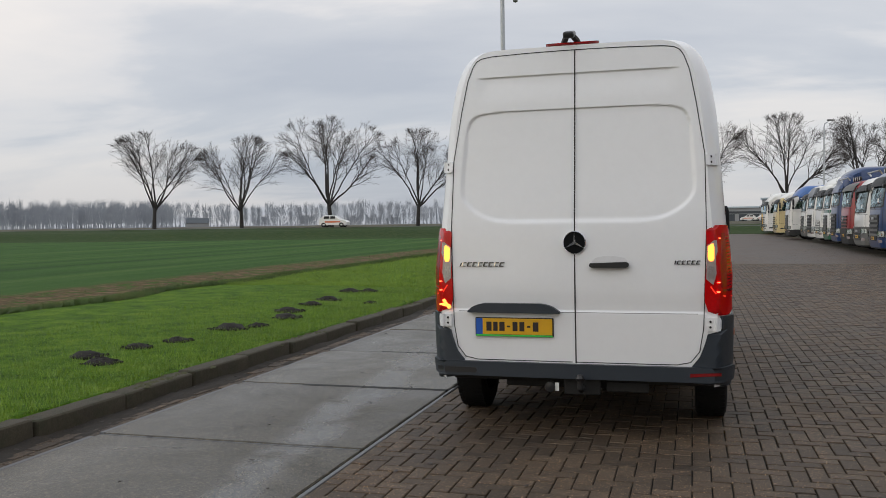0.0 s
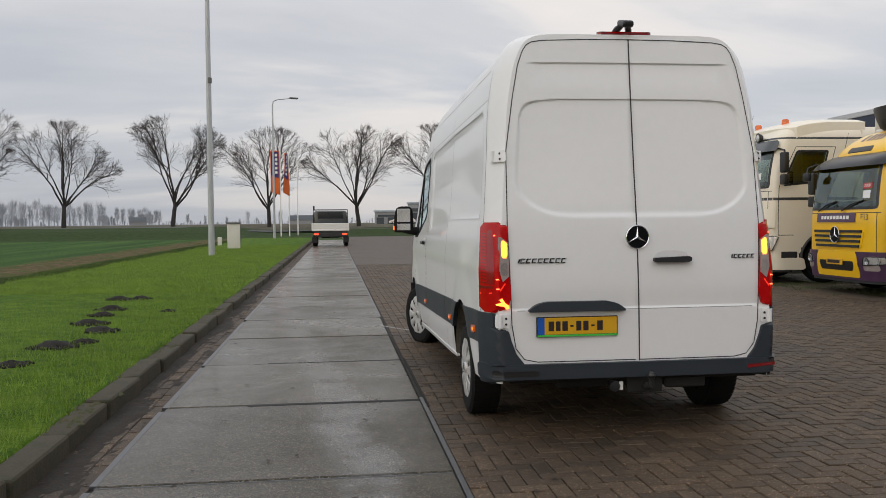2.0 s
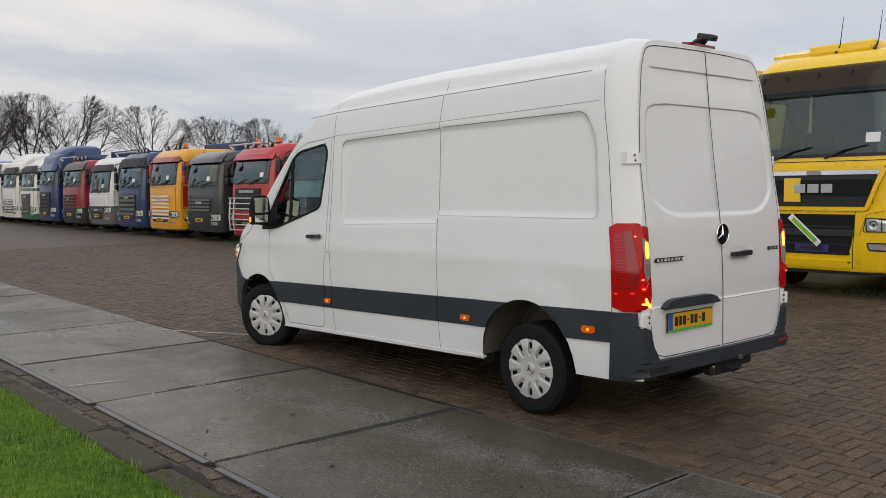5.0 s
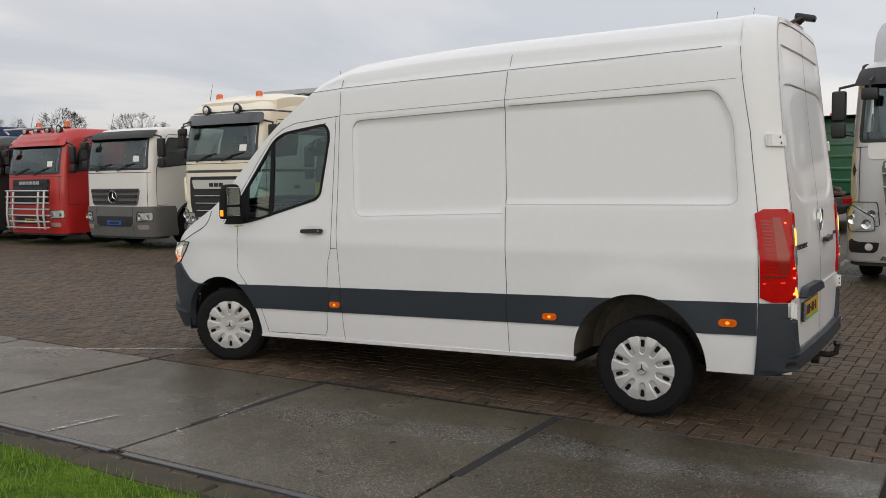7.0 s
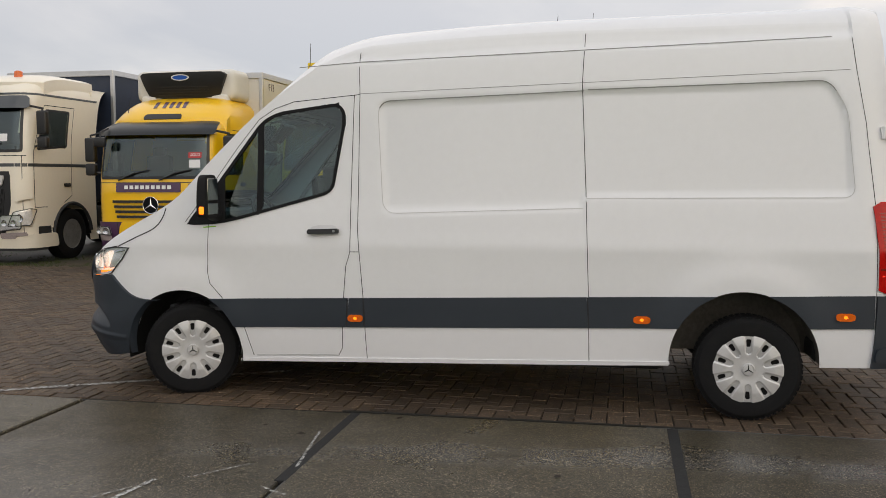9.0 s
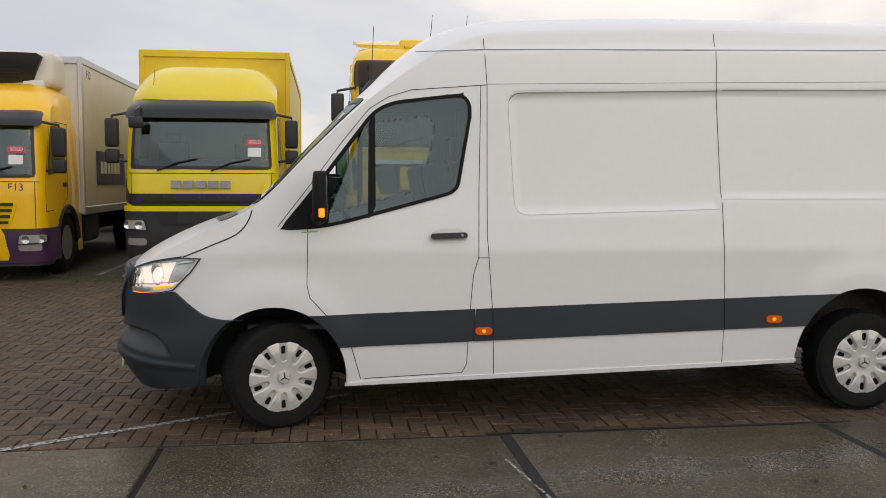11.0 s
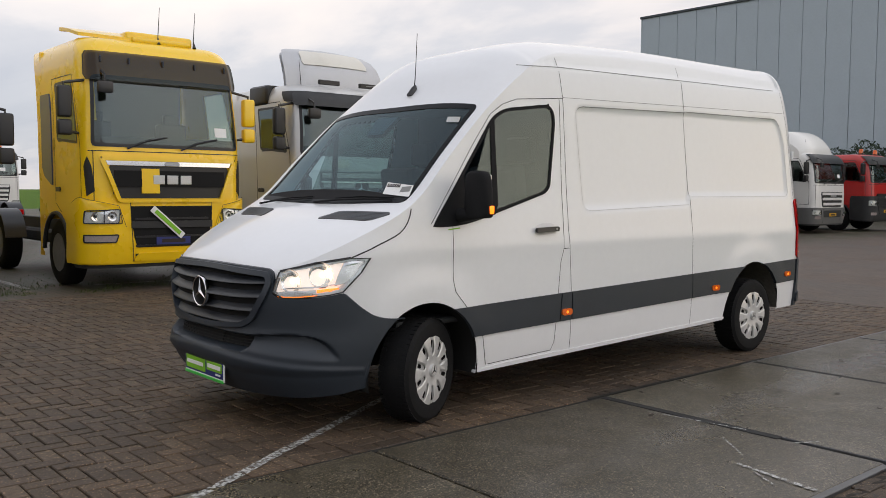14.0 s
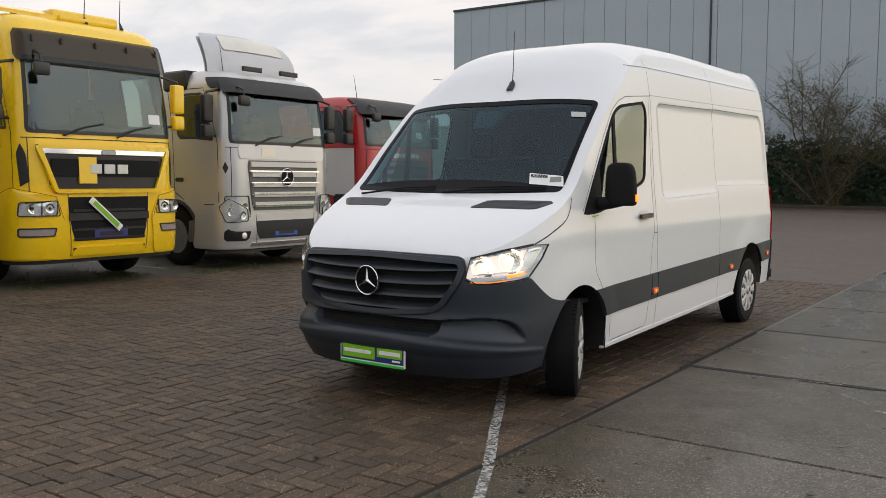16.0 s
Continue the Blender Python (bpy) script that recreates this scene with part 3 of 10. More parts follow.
def concrete_material():
    """Old concrete slabs: exposed grit, stains, wet and dry patches, a wet streak with painted sheen."""
    m, n, l, b = material("damp_exposed_concrete")
    geo = n.new("ShaderNodeNewGeometry")
    obi = n.new("ShaderNodeObjectInfo")
    grit = node(n, "ShaderNodeTexVoronoi", Scale=150.0)
    fine = node(n, "ShaderNodeTexNoise", Scale=170.0, Detail=2.0, Roughness=0.7)
    wet = node(n, "ShaderNodeTexNoise", Scale=0.55, Detail=7.0, Roughness=0.62, Distortion=0.6)
    stain = node(n, "ShaderNodeTexNoise", Scale=2.3, Detail=7.0, Roughness=0.68)
    for t in (grit, fine, wet, stain):
        l.new(geo.outputs["Position"], t.inputs["Vector"])
    base = ramp(n, [(0.26, (0.042, 0.036, 0.025)), (0.45, (0.054, 0.048, 0.036)), (0.58, (0.062, 0.056, 0.044)), (0.76, (0.080, 0.073, 0.060))])
    l.new(stain.outputs[0], base.inputs[0])
    gsep = n.new("ShaderNodeSeparateColor")
    l.new(grit.outputs["Color"], gsep.inputs[0])
    gr = ramp(n, [(0.0, (0.42, 0.40, 0.37)), (0.30, (0.78, 0.76, 0.72)), (0.55, (1.30, 1.24, 1.10)), (0.80, (2.1, 1.95, 1.65)), (0.93, (4.2, 3.9, 3.4))])
    gr.color_ramp.interpolation = "CONSTANT"
    l.new(gsep.outputs[0], gr.inputs[0])
    m1 = n.new("ShaderNodeMix")
    m1.data_type, m1.blend_type = "RGBA", "MULTIPLY"
    m1.inputs["Factor"].default_value = 1
    l.new(base.outputs[0], m1.inputs["A"])
    l.new(gr.outputs[0], m1.inputs["B"])
    # each slab its own tone
    tone = n.new("ShaderNodeMapRange")
    tone.inputs["To Min"].default_value, tone.inputs["To Max"].default_value = 0.86, 1.16
    l.new(obi.outputs["Random"], tone.inputs["Value"])
    m2 = n.new("ShaderNodeVectorMath")
    m2.operation = "SCALE"
    l.new(m1.outputs["Result"], m2.inputs[0])
    l.new(tone.outputs[0], m2.inputs["Scale"])
    # wet streak along the lane; part of its sheen is put into the colour
    sep = n.new("ShaderNodeSeparateXYZ")
    l.new(geo.outputs["Position"], sep.inputs[0])
    off = n.new("ShaderNodeMath")
    off.operation, off.inputs[1].default_value = "MULTIPLY_ADD", 0.7
    l.new(wet.outputs[0], off.inputs[0])
    l.new(sep.outputs["X"], off.inputs[2])
    away = n.new("ShaderNodeMath")
    away.operation, away.inputs[1].default_value = "ADD", 1.63
    drift = n.new("ShaderNodeMath")
    drift.operation, drift.inputs[1].default_value = "MULTIPLY_ADD", 0.10
    l.new(sep.outputs["Y"], drift.inputs[0])
    l.new(off.outputs[0], drift.inputs[2])
    l.new(drift.outputs[0], away.inputs[0])
    dist = n.new("ShaderNodeMath")
    dist.operation = "ABSOLUTE"
    l.new(away.outputs[0], dist.inputs[0])
    streak = n.new("ShaderNodeMapRange")
    streak.interpolation_type = "SMOOTHSTEP"
    streak.inputs["From Min"].default_value, streak.inputs["From Max"].default_value = 0.24, 0.03
    l.new(dist.outputs[0], streak.inputs["Value"])
    pale = n.new("ShaderNodeMapRange")
    pale.inputs["From Min"].default_value, pale.inputs["From Max"].default_value = 0.32, 0.56
    pale.inputs["To Max"].default_value = 1.0
    l.new(stain.outputs[0], pale.inputs["Value"])
    pf = n.new("ShaderNodeMath")
    pf.operation = "MULTIPLY"
    l.new(streak.outputs[0], pf.inputs[0])
    l.new(pale.outputs[0], pf.inputs[1])
    m3 = n.new("ShaderNodeMix")
    m3.data_type = "RGBA"
    near = n.new("ShaderNodeMapRange")
    near.inputs["From Min"].default_value, near.inputs["From Max"].default_value = 10.5, 7.0
    near.inputs["To Min"].default_value = 0.22
    l.new(sep.outputs["Y"], near.inputs["Value"])
    pg = n.new("ShaderNodeMath")
    pg.operation = "MULTIPLY"
    l.new(pf.outputs[0], pg.inputs[0])
    l.new(near.outputs[0], pg.inputs[1])
    thin = n.new("ShaderNodeMath")
    thin.operation, thin.inputs[1].default_value = "MULTIPLY", 0.26
    l.new(pg.outputs[0], thin.inputs[0])
    l.new(thin.outputs[0], m3.inputs["Factor"])
    l.new(m2.outputs[0], m3.inputs["A"])
    m3.inputs["B"].default_value = (0.22, 0.225, 0.235, 1)
    l.new(m3.outputs["Result"], b.inputs["Base Color"])
    rr = ramp(n, [(0.34, (0.22, 0.22, 0.22)), (0.50, (0.36, 0.36, 0.36)), (0.66, (0.50, 0.50, 0.50))])
    l.new(wet.outputs[0], rr.inputs[0])
    film = n.new("ShaderNodeMix")
    film.data_type = "RGBA"
    l.new(pg.outputs[0], film.inputs["Factor"])
    l.new(rr.outputs[0], film.inputs["A"])
    film.inputs["B"].default_value = (0.13, 0.13, 0.13, 1)
    l.new(film.outputs["Result"], b.inputs["Roughness"])
    b.inputs["Specular IOR Level"].default_value = 0.30
    # thin film of water standing on the kerb side of the lane
    shore = n.new("ShaderNodeMath")
    shore.operation, shore.inputs[1].default_value = "MULTIPLY_ADD", -2.6
    l.new(wet.outputs[0], shore.inputs[0])
    l.new(sep.outputs["X"], shore.inputs[2])
    water = n.new("ShaderNodeMapRange")
    water.interpolation_type = "SMOOTHSTEP"
    water.inputs["From Min"].default_value, water.inputs["From Max"].default_value = -4.25, -5.05
    water.inputs["To Max"].default_value = 0.20
    l.new(shore.outputs[0], water.inputs["Value"])
    l.new(water.outputs[0], b.inputs["Coat Weight"])
    b.inputs["Coat Roughness"].default_value = 0.10
    b.inputs["Coat IOR"].default_value = 1.33
    bp = node(n, "ShaderNodeBump", Strength=0.40, Distance=0.004)
    l.new(fine.outputs[0], bp.inputs["Height"])
    l.new(bp.outputs[0], b.inputs["Normal"])
    return m


PAVER = paver_material()
PAVER_FAR = far_paver_material()
JOINT = surface("sandy_joint", (0.011, 0.010, 0.007), 0.95, var=0.3, scale=2, fine=80, bump=0.4)
CONCRETE = concrete_material()
KERB = surface("mossy_concrete_kerb", (0.046, 0.037, 0.022), 0.85, var=0.40, scale=3.5, fine=70, bump=0.9, dirt=0.9, dirt_col=(0.016, 0.023, 0.006))
TAR = surface("dark_joint_filler", (0.010, 0.010, 0.010), 0.8, var=0.3, scale=8, fine=60, bump=0.5)
LINE = surface("worn_white_line", (0.42, 0.42, 0.40), 0.65, var=0.45, scale=9, fine=90, dirt=1.0, dirt_col=(0.06, 0.052, 0.042))
ln, ll = LINE.node_tree.nodes, LINE.node_tree.links
l_geo = ln.new("ShaderNodeNewGeometry")
l_noise = node(ln, "ShaderNodeTexNoise", Scale=38.0, Detail=5.0, Roughness=0.75)
ll.new(l_geo.outputs["Position"], l_noise.inputs["Vector"])
l_hole = ramp(ln, [(0.44, (0, 0, 0)), (0.54, (1, 1, 1))])
ll.new(l_noise.outputs[0], l_hole.inputs[0])
ll.new(l_hole.outputs[0], ln["Principled BSDF"].inputs["Alpha"])

# near paving: brick bed and, round it, the far sheet
NX0, NX1, NY0, NY1 = -2.005, 6.4, 2.5, 30.0
bed = part("pavement", join(grid_mesh([NX0, NX1], [NY0, NY1], lambda x, y: -0.014)), JOINT, smooth=0)
tagged(bed, "brown herringbone brick yard paving, damp and worn", "pavement", kind="structure")
far_sheet = join(grid_mesh([NX0, 60], [-34, NY0], lambda x, y: -0.003), grid_mesh([NX0, 60], [NY1, 90], lambda x, y: -0.003), grid_mesh([NX1, 60], [NY0, NY1], lambda x, y: -0.003))
yard = part("pavement", far_sheet, PAVER_FAR, smooth=0)
tagged(yard, "brown brick paving of the truck yard", "pavement", kind="structure")

# concrete slabs of the drive lane
SLAB0, PITCH = 5.22, 2.03
lane = thing("road", "damp grey concrete slab lane beside the kerb", "road", pose(0, 0, 0), kind="structure")
part("joint_bed", grid_mesh([-4.36, -1.99], [-34, 74], lambda x, y: -0.02), TAR, lane)
slab_mesh = None
for k in range(-19, 34):
    y = SLAB0 + PITCH * k + PITCH / 2
    if slab_mesh is None:
        slab_mesh = part("slab", box((0, 0, -0.06), (1.955, PITCH - 0.035, 0.13), 0.008), CONCRETE, lane, loc=(-3.025, y, 0))
    else:
        o = part("slab", slab_mesh.data, CONCRETE, lane, loc=(-3.025, y, 0.003 * math.sin(k * 2.3)))
EDGE_PALE = surface("worn_pale_steel_edge", (0.085, 0.088, 0.092), 0.38, metal=0.2, var=0.3, scale=2.5, dirt=0.8, dirt_col=(0.06, 0.05, 0.04))
for y0, y1 in ((-6.0, 5.15), (5.26, 7.16), (7.30, 9.2), (9.32, 13.2), (13.5, 21.4), (21.6, 70.0)):
    part("edge_strip", box((-4.021, (y0 + y1) / 2, -0.0315), (0.044, y1 - y0, 0.066), 0.003), EDGE_PALE, lane, "pale worn steel edge along the slabs")
part("edge_strip", box((-2.040, 42.0, -0.029), (0.030, 57, 0.066), 0.004), EDGE_PALE, lane, "pale worn steel edge along the slabs")
part("edge_strip", box((-2.022, -12.6, -0.037), (0.034, 40, 0.07), 0.004), EDGE_PALE, lane, "pale worn steel edge along the slabs")
# recessed gap beside the slab, its darkness put into a black strip
part("edge_dirt", box((-2.001, 8.2, -0.015), (0.020, 2.4, 0.040), 0.003), JOINT, lane, "black strip standing in for the gap along the slab edge")
for y0, y1 in ((7.42, 7.9), (7.94, 8.2), (8.24, 8.8), (9.16, 9.3), (9.33, 9.52), (9.55, 9.66), (10.2, 10.36), (11.3, 12.2), (13.0, 16.0)):
    part("edge_strip", box((-2.022, (y0 + y1) / 2, -0.042), (0.028, y1 - y0, 0.07), 0.004), TAR, lane, "broken rusty edge strip")
part("edge_fill", box((-2.022, 40.6, -0.043), (0.045, 66, 0.07), 0.004), JOINT, lane, "soil in the slab edge")
for k in range(-3, 3):
    y = SLAB0 + PITCH * k
    part("joint_edge", box((-3.025, y - 0.022, -0.028), (1.95, 0.014, 0.068), 0.003), EDGE_PALE, lane)
for k in (1, 2):
    part("joint_strip", box((-2.72, SLAB0 + PITCH * k, -0.025), (1.34, 0.085, 0.064), 0.004), TAR, lane, "wide dark joint filler")

# kerb stones
kerb = thing("kerb", "dark mossy concrete kerb along the grass", "kerb", pose(0, 0, 0), kind="structure")
kerb_mesh = None
for k in range(106):
    y = -33.5 + k
    if kerb_mesh is None:
        kerb_mesh = part("kerb_stone", box((0, 0, -0.02), (0.19, 0.990, 0.30), 0.032, 3), KERB, kerb, loc=(-4.452, y, 0)).data
    else:
        stone = part("kerb_stone", kerb_mesh, KERB, kerb, loc=(-4.452 + 0.010 * math.sin(k * 3.1), y, 0.010 * math.sin(k * 1.7)))
        stone.rotation_euler = (radians(0.5 * math.sin(k * 2.9)), radians(2.0 * math.sin(k * 1.3)), radians(0.7 * math.sin(k * 4.1)))

# dirt washed into the gutter
rgd = random.Random(31)
dirt_x = [-4.36 + 0.03 * i for i in range(12)]
dirt_y = [1.0 + 0.06 * i for i in range(420)]
GDIRT = surface("black_gutter_dirt", (0.020, 0.015, 0.010), 0.9, var=0.5, scale=8, fine=60, bump=0.8, dirt=0.6, dirt_col=(0.05, 0.032, 0.016))
gdirt = part("gutter_dirt", grid_mesh(dirt_x, dirt_y, lambda x, y: -0.034 + 0.040 * max(0.0, 1 - (x + 4.36) / 0.30) ** 0.7 + 0.030 * noise.noise((x * 7, y * 1.6, 2)) + 0.016 * noise.noise((x * 30, y * 22, 5))), GDIRT, smooth=60)
tagged(gdirt, "dark wet dirt washed along the kerb", "dirt", kind="stuff")


# moss and crumbs of earth lying on the kerb
MOSS = surface("kerb_moss_and_earth", (0.044, 0.046, 0.014), 0.95, var=0.5, scale=5, fine=50, bump=0.9, dirt=0.9, dirt_col=(0.075, 0.050, 0.024))
moss_v, moss_f = [], []
for i in range(2600):
    y = 2.0 + 36 * rgd.random() ** 1.4
    x = -4.36 - 0.20 * rgd.random() ** 0.8
    if noise.noise((x * 5, y * 0.8, 1)) + 0.6 * noise.noise((x * 9, y * 4, 3)) < 0.02:
        continue
    r0 = rgd.uniform(0.008, 0.03)
    q = len(moss_v)
    moss_v.append((x, y, 0.126 + r0 * 0.30))
    for k in range(6):
        a = 1.0472 * k + rgd.uniform(-0.3, 0.3)
        moss_v.append((x + r0 * rgd.uniform(0.7, 1.5) * math.cos(a), y + r0 * 1.5 * rgd.uniform(0.7, 1.5) * math.sin(a), 0.116))
    moss_f += [(q, q + 1 + k, q + 1 + (k + 1) % 6) for k in range(6)]
moss = part("kerb_moss", (moss_v, moss_f), MOSS, smooth=60)
tagged(moss, "moss and earth crumbs on the kerb", "moss", kind="stuff")


# ---------------------------------------------------------------- the white panel van
VAN = thing("delivery_van", "white high-roof panel van with anthracite side trim", "van", pose(-0.76, 5.85, 0))
SIDE = curve_of([(0.2, 0.955), (0.4, 0.985), (0.6, 0.999), (0.85, 1.004), (1.0, 1.0045), (1.085, 1.0065), (1.125, 1.0045), (1.18, 0.9985), (1.3, 0.988), (1.45, 0.972), (1.8, 0.945), (2.1, 0.922), (2.25, 0.902), (2.42, 0.868), (2.52, 0.832), (2.7, 0.78)])
NOSE_L = curve_of([(0.22, 0.86), (0.35, 0.95), (0.46, 0.985), (0.56, 0.97), (0.66, 0.945), (0.82, 0.955), (0.95, 0.925), (1.05, 0.87), (1.25, 0.72)])
NOSE_N = 3.0
EDGE_Z = curve_of([(0, 2.49), (0.3, 2.53), (2, 2.54), (3.4, 2.49), (3.7, 2.41), (3.9, 2.29), (4.22, 2.06), (4.6, 1.71), (4.88, 1.43), (5.0, 1.35), (5.3, 1.20), (5.58, 1.06), (5.80, 0.955)])
TOP_Z = curve_of([(0, 2.637), (0.25, 2.668), (2, 2.665), (3.4, 2.62), (3.75, 2.545), (4.0, 2.39), (4.23, 2.175), (4.36, 2.055), (4.7, 1.70), (5.0, 1.385), (5.08, 1.345), (5.3, 1.27), (5.5, 1.185), (5.66, 1.10), (5.75, 1.035), (5.80, 0.965)])
CROWN = curve_of([(0, 13.0), (0.4, 9.0), (2.5, 6.5), (3.4, 5.0), (3.9, 4.0), (4.3, 2.6), (5.0, 2.4), (5.76, 2.6)])
RAKE = curve_of([(0.2, -0.02), (0.85, -0.02), (1.3, 0.0), (1.8, 0.06), (2.2, 0.105), (2.66, 0.15)])
# grey for the soft shade drawn along pressed panel edges
edge_shade = surface("soft_edge_shade", (0.50, 0.495, 0.485), 0.4, var=0.03)
HUBS = {"front": (4.815, 0.325), "rear": (0.91, 0.335)}
ARCH = {"front": (4.835, 0.32, 0.445), "rear": (0.945, 0.375, 0.462)}
SPLIT = 1.955
PANELS = [([(1.80, 2.139), (1.80, 1.370), (3.325, 1.325), (3.372, 2.095)], SPLIT, 3.5), ([(0.43, 2.165), (0.31, 1.98), (0.29, 1.435), (2.10, 1.43), (2.10, 2.138)], 0.2, SPLIT)]
WINDOW = [(4.80, 1.235), (4.62, 1.455), (4.22, 1.975), (4.10, 2.035), (3.66, 2.09), (3.605, 2.04), (3.60, 1.95), (3.68, 1.50), (3.73, 1.455), (4.40, 1.275), (4.56, 1.245)]


def smoothstep(a, b, x):
    t = max(0.0, min(1.0, (x - a) / (b - a)))
    return t * t * (3 - 2 * t)


def depth_in(poly, x, y, r=0.06):
    """Distance from the edge of a convex outline, its corners softened; below zero outside."""
    ds = []
    area = sum(a[0] * b[1] - b[0] * a[1] for a, b in zip(poly, poly[1:] + poly[:1]))
    s = 1 if area > 0 else -1
    for (ax, ay), (bx, by) in zip(poly, poly[1:] + poly[:1]):
        q = math.hypot(bx - ax, by - ay)
        ds.append(s * ((bx - ax) * (y - ay) - (by - ay) * (x - ax)) / q)
    m = min(ds)
    if m < -0.05:
        return m
    soft = sum(max(0.0, r - d) ** 2 for d in ds)
    return r - math.sqrt(soft) if soft > 0 else r


HEADLAMP = [(0.364, 0.865), (0.370, 0.93), (0.374, 0.988), (0.548, 1.037), (0.724, 1.069), (0.825, 1.068), (0.796, 0.979), (0.724, 0.868), (0.66, 0.852), (0.5, 0.834), (0.42, 0.834)]


def half_width(v, z):
    w = SIDE(z)
    dip = 0.0
    if v < 0.28:
        w -= 0.095 * ((0.28 - max(v, 0)) / 0.28) ** 2.3
    if v > 4.9:
        t = min(0.9999, (v - 4.9) / NOSE_L(z))
        w *= (1 - t ** NOSE_N) ** (1 / NOSE_N)
        if 0.8 < z < 1.1 and v > 5.2:
            a = math.asin(min(1.0, (1 - t ** NOSE_N) ** 0.5)) * 2 / math.pi
            dip = 0.13 * smoothstep(0.006, 0.026, depth_in(HEADLAMP, a, z))
        w -= dip + 0.09 * smoothstep(5.13, 5.22, v) * (1 - smoothstep(0.585, 0.625, z - 0.80 * max(0.0, v - 5.31)))
    for poly, v0, v1 in PANELS:
        if v0 <= v < v1 and 1.3 < z < 2.2:
            w -= 0.016 * smoothstep(0, 0.026, depth_in(poly, v, z))
    if 0.25 < v < 4.2 and z > 2.2:
        w -= 0.020 * smoothstep(0, 0.016, z - (2.45 - 0.022 * v))
    cv, cz, cr = ARCH["rear"] if v < 2.5 else ARCH["front"]
    d = math.hypot(v - cv, (z - cz) * 0.9) - cr
    w += 0.014 * (1 - smoothstep(0.0, 0.22, d)) * smoothstep(0.3, 0.6, z)
    return w


def side_point(v, z, off=0.0, s=-1):
    rk = RAKE(z) * max(0.0, 1 - v / 0.6)
    return (s * (half_width(v, z) + off), v + rk, z)


def left(v, z, off):
    return side_point(v, z, off, -1)


def right(v, z, off):
    return side_point(v, z, off, 1)


def top_point(u, v, off=0.0):
    """Roof, windscreen and bonnet: u runs from -1 to 1 across."""
    ze, zt = EDGE_Z(v), TOP_Z(v)
    xe = half_width(v, ze)
    z = ze + (zt - ze) * (1 - abs(u) ** CROWN(v))
    e = 0.01
    sl = (TOP_Z(v + e) - TOP_Z(v - e)) / (2 * e)
    q = math.hypot(1, sl)
    rk = RAKE(z) * max(0.0, 1 - v / 0.6)
    return (u * xe, v + rk - sl / q * off, z + off / q)


def rear_point(a, z, off=0.0):
    """Round the back: a is the way from the middle, across the doors and on along the side."""
    s = 1 if a > 0 else -1
    x0 = half_width(0, z)
    rk = RAKE(z)
    if abs(a) <= x0:
        return (a, rk - 0.016 * (1 - (a / x0) ** 2) - off, z)
    v = abs(a) - x0
    k = max(0.0, 1 - v / 0.03)
    return (s * (half_width(v, z) + off * (1 - 0.3 * k)), v + rk * max(0.0, 1 - v / 0.6) - off * k, z)


def nose_point(a, z, off=0.0):
    """Round the front: a from -1 to 1 is the turn in quarter circles."""
    th = a * math.pi / 2
    sn, cs = math.sin(th), math.cos(th)
    hw, ln, n = SIDE(z), NOSE_L(z), NOSE_N
    x = hw * math.copysign(abs(sn) ** (2 / n), sn)
    w = ln * max(cs, 0.0) ** (2 / n)
    gx_, gy_ = abs(x / hw) ** (n - 1) / hw, (w / ln) ** (n - 1) / ln
    q = math.hypot(gx_, gy_) or 1
    return (x + math.copysign(gx_ / q, sn) * off, 4.9 + w + gy_ / q * off, z)


def van_body():
    vs_list = graded([(0, 0.3, 0.02), (0.3, 4.9, 0.025), (4.9, 5.5, 0.025), (5.5, 5.74, 0.02), (5.74, 5.795, 0.011)])
    NS, NR = 84, 34
    pts, cut = [], []
    for v in vs_list:
        zb = 0.375 - 0.027 * v if v < 5.2 else 0.235 + (v - 5.2) * 0.5
        ze = EDGE_Z(v)
        row = [side_point(v, zb + (ze - zb) * i / NS, 0, 1) for i in range(NS + 1)]
        row += [top_point(1 - (i / NR) ** 1.7, v) for i in range(1, NR + 1)]
        pts.append(row)
    n = NS + NR + 1
    verts, index = [], {}

    def vid(i, j, s):
        x, y, z = pts[i][j]
        key = (i, j, 0 if j == n - 1 else s)
        if key not in index:
            for cv, cz, cr in ARCH.values():
                d = math.hypot(y - cv, z - cz)
                if cr - 0.045 < d < cr and j <= NS and d > 0:
                    y, z = cv + (y - cv) * cr / d, cz + (z - cz) * cr / d
            index[key] = len(verts)
            verts.append((s * x, y, z))
        return index[key]

    shrunk = [(v, z) for v, z in WINDOW]
    faces = []
    for i in range(len(vs_list) - 1):
        for j in range(n - 1):
            q = [pts[i][j], pts[i + 1][j], pts[i + 1][j + 1], pts[i][j + 1]]
            cy, cz = sum(p[1] for p in q) / 4, sum(p[2] for p in q) / 4
            cx = sum(p[0] for p in q) / 4
            if j < NS:
                if cy > 5.26 and cz < 0.64:
                    continue
                if any(math.hypot(cy - a, cz - b) < c - 0.018 for a, b, c in ARCH.values()):
                    continue
                if cy < 4.56 and inside(shrunk, cy, cz) and depth_window(cy, cz) > 0.010:
                    continue
            else:
                v = (vs_list[i] + vs_list[i + 1]) / 2
                xe = half_width(v, EDGE_Z(v))
                if 4.335 - 0.085 * (cx / xe) ** 2 + 0.025 < v < 5.015 - 0.085 * (cx / xe) ** 2 - 0.03 and cx < xe * 0.915 - 0.02:
                    continue
            for s in (1, -1):
                f = (vid(i, j, s), vid(i + 1, j, s), vid(i + 1, j + 1, s), vid(i, j + 1, s))
                faces.append(f if s > 0 else f[::-1])
    return verts, faces


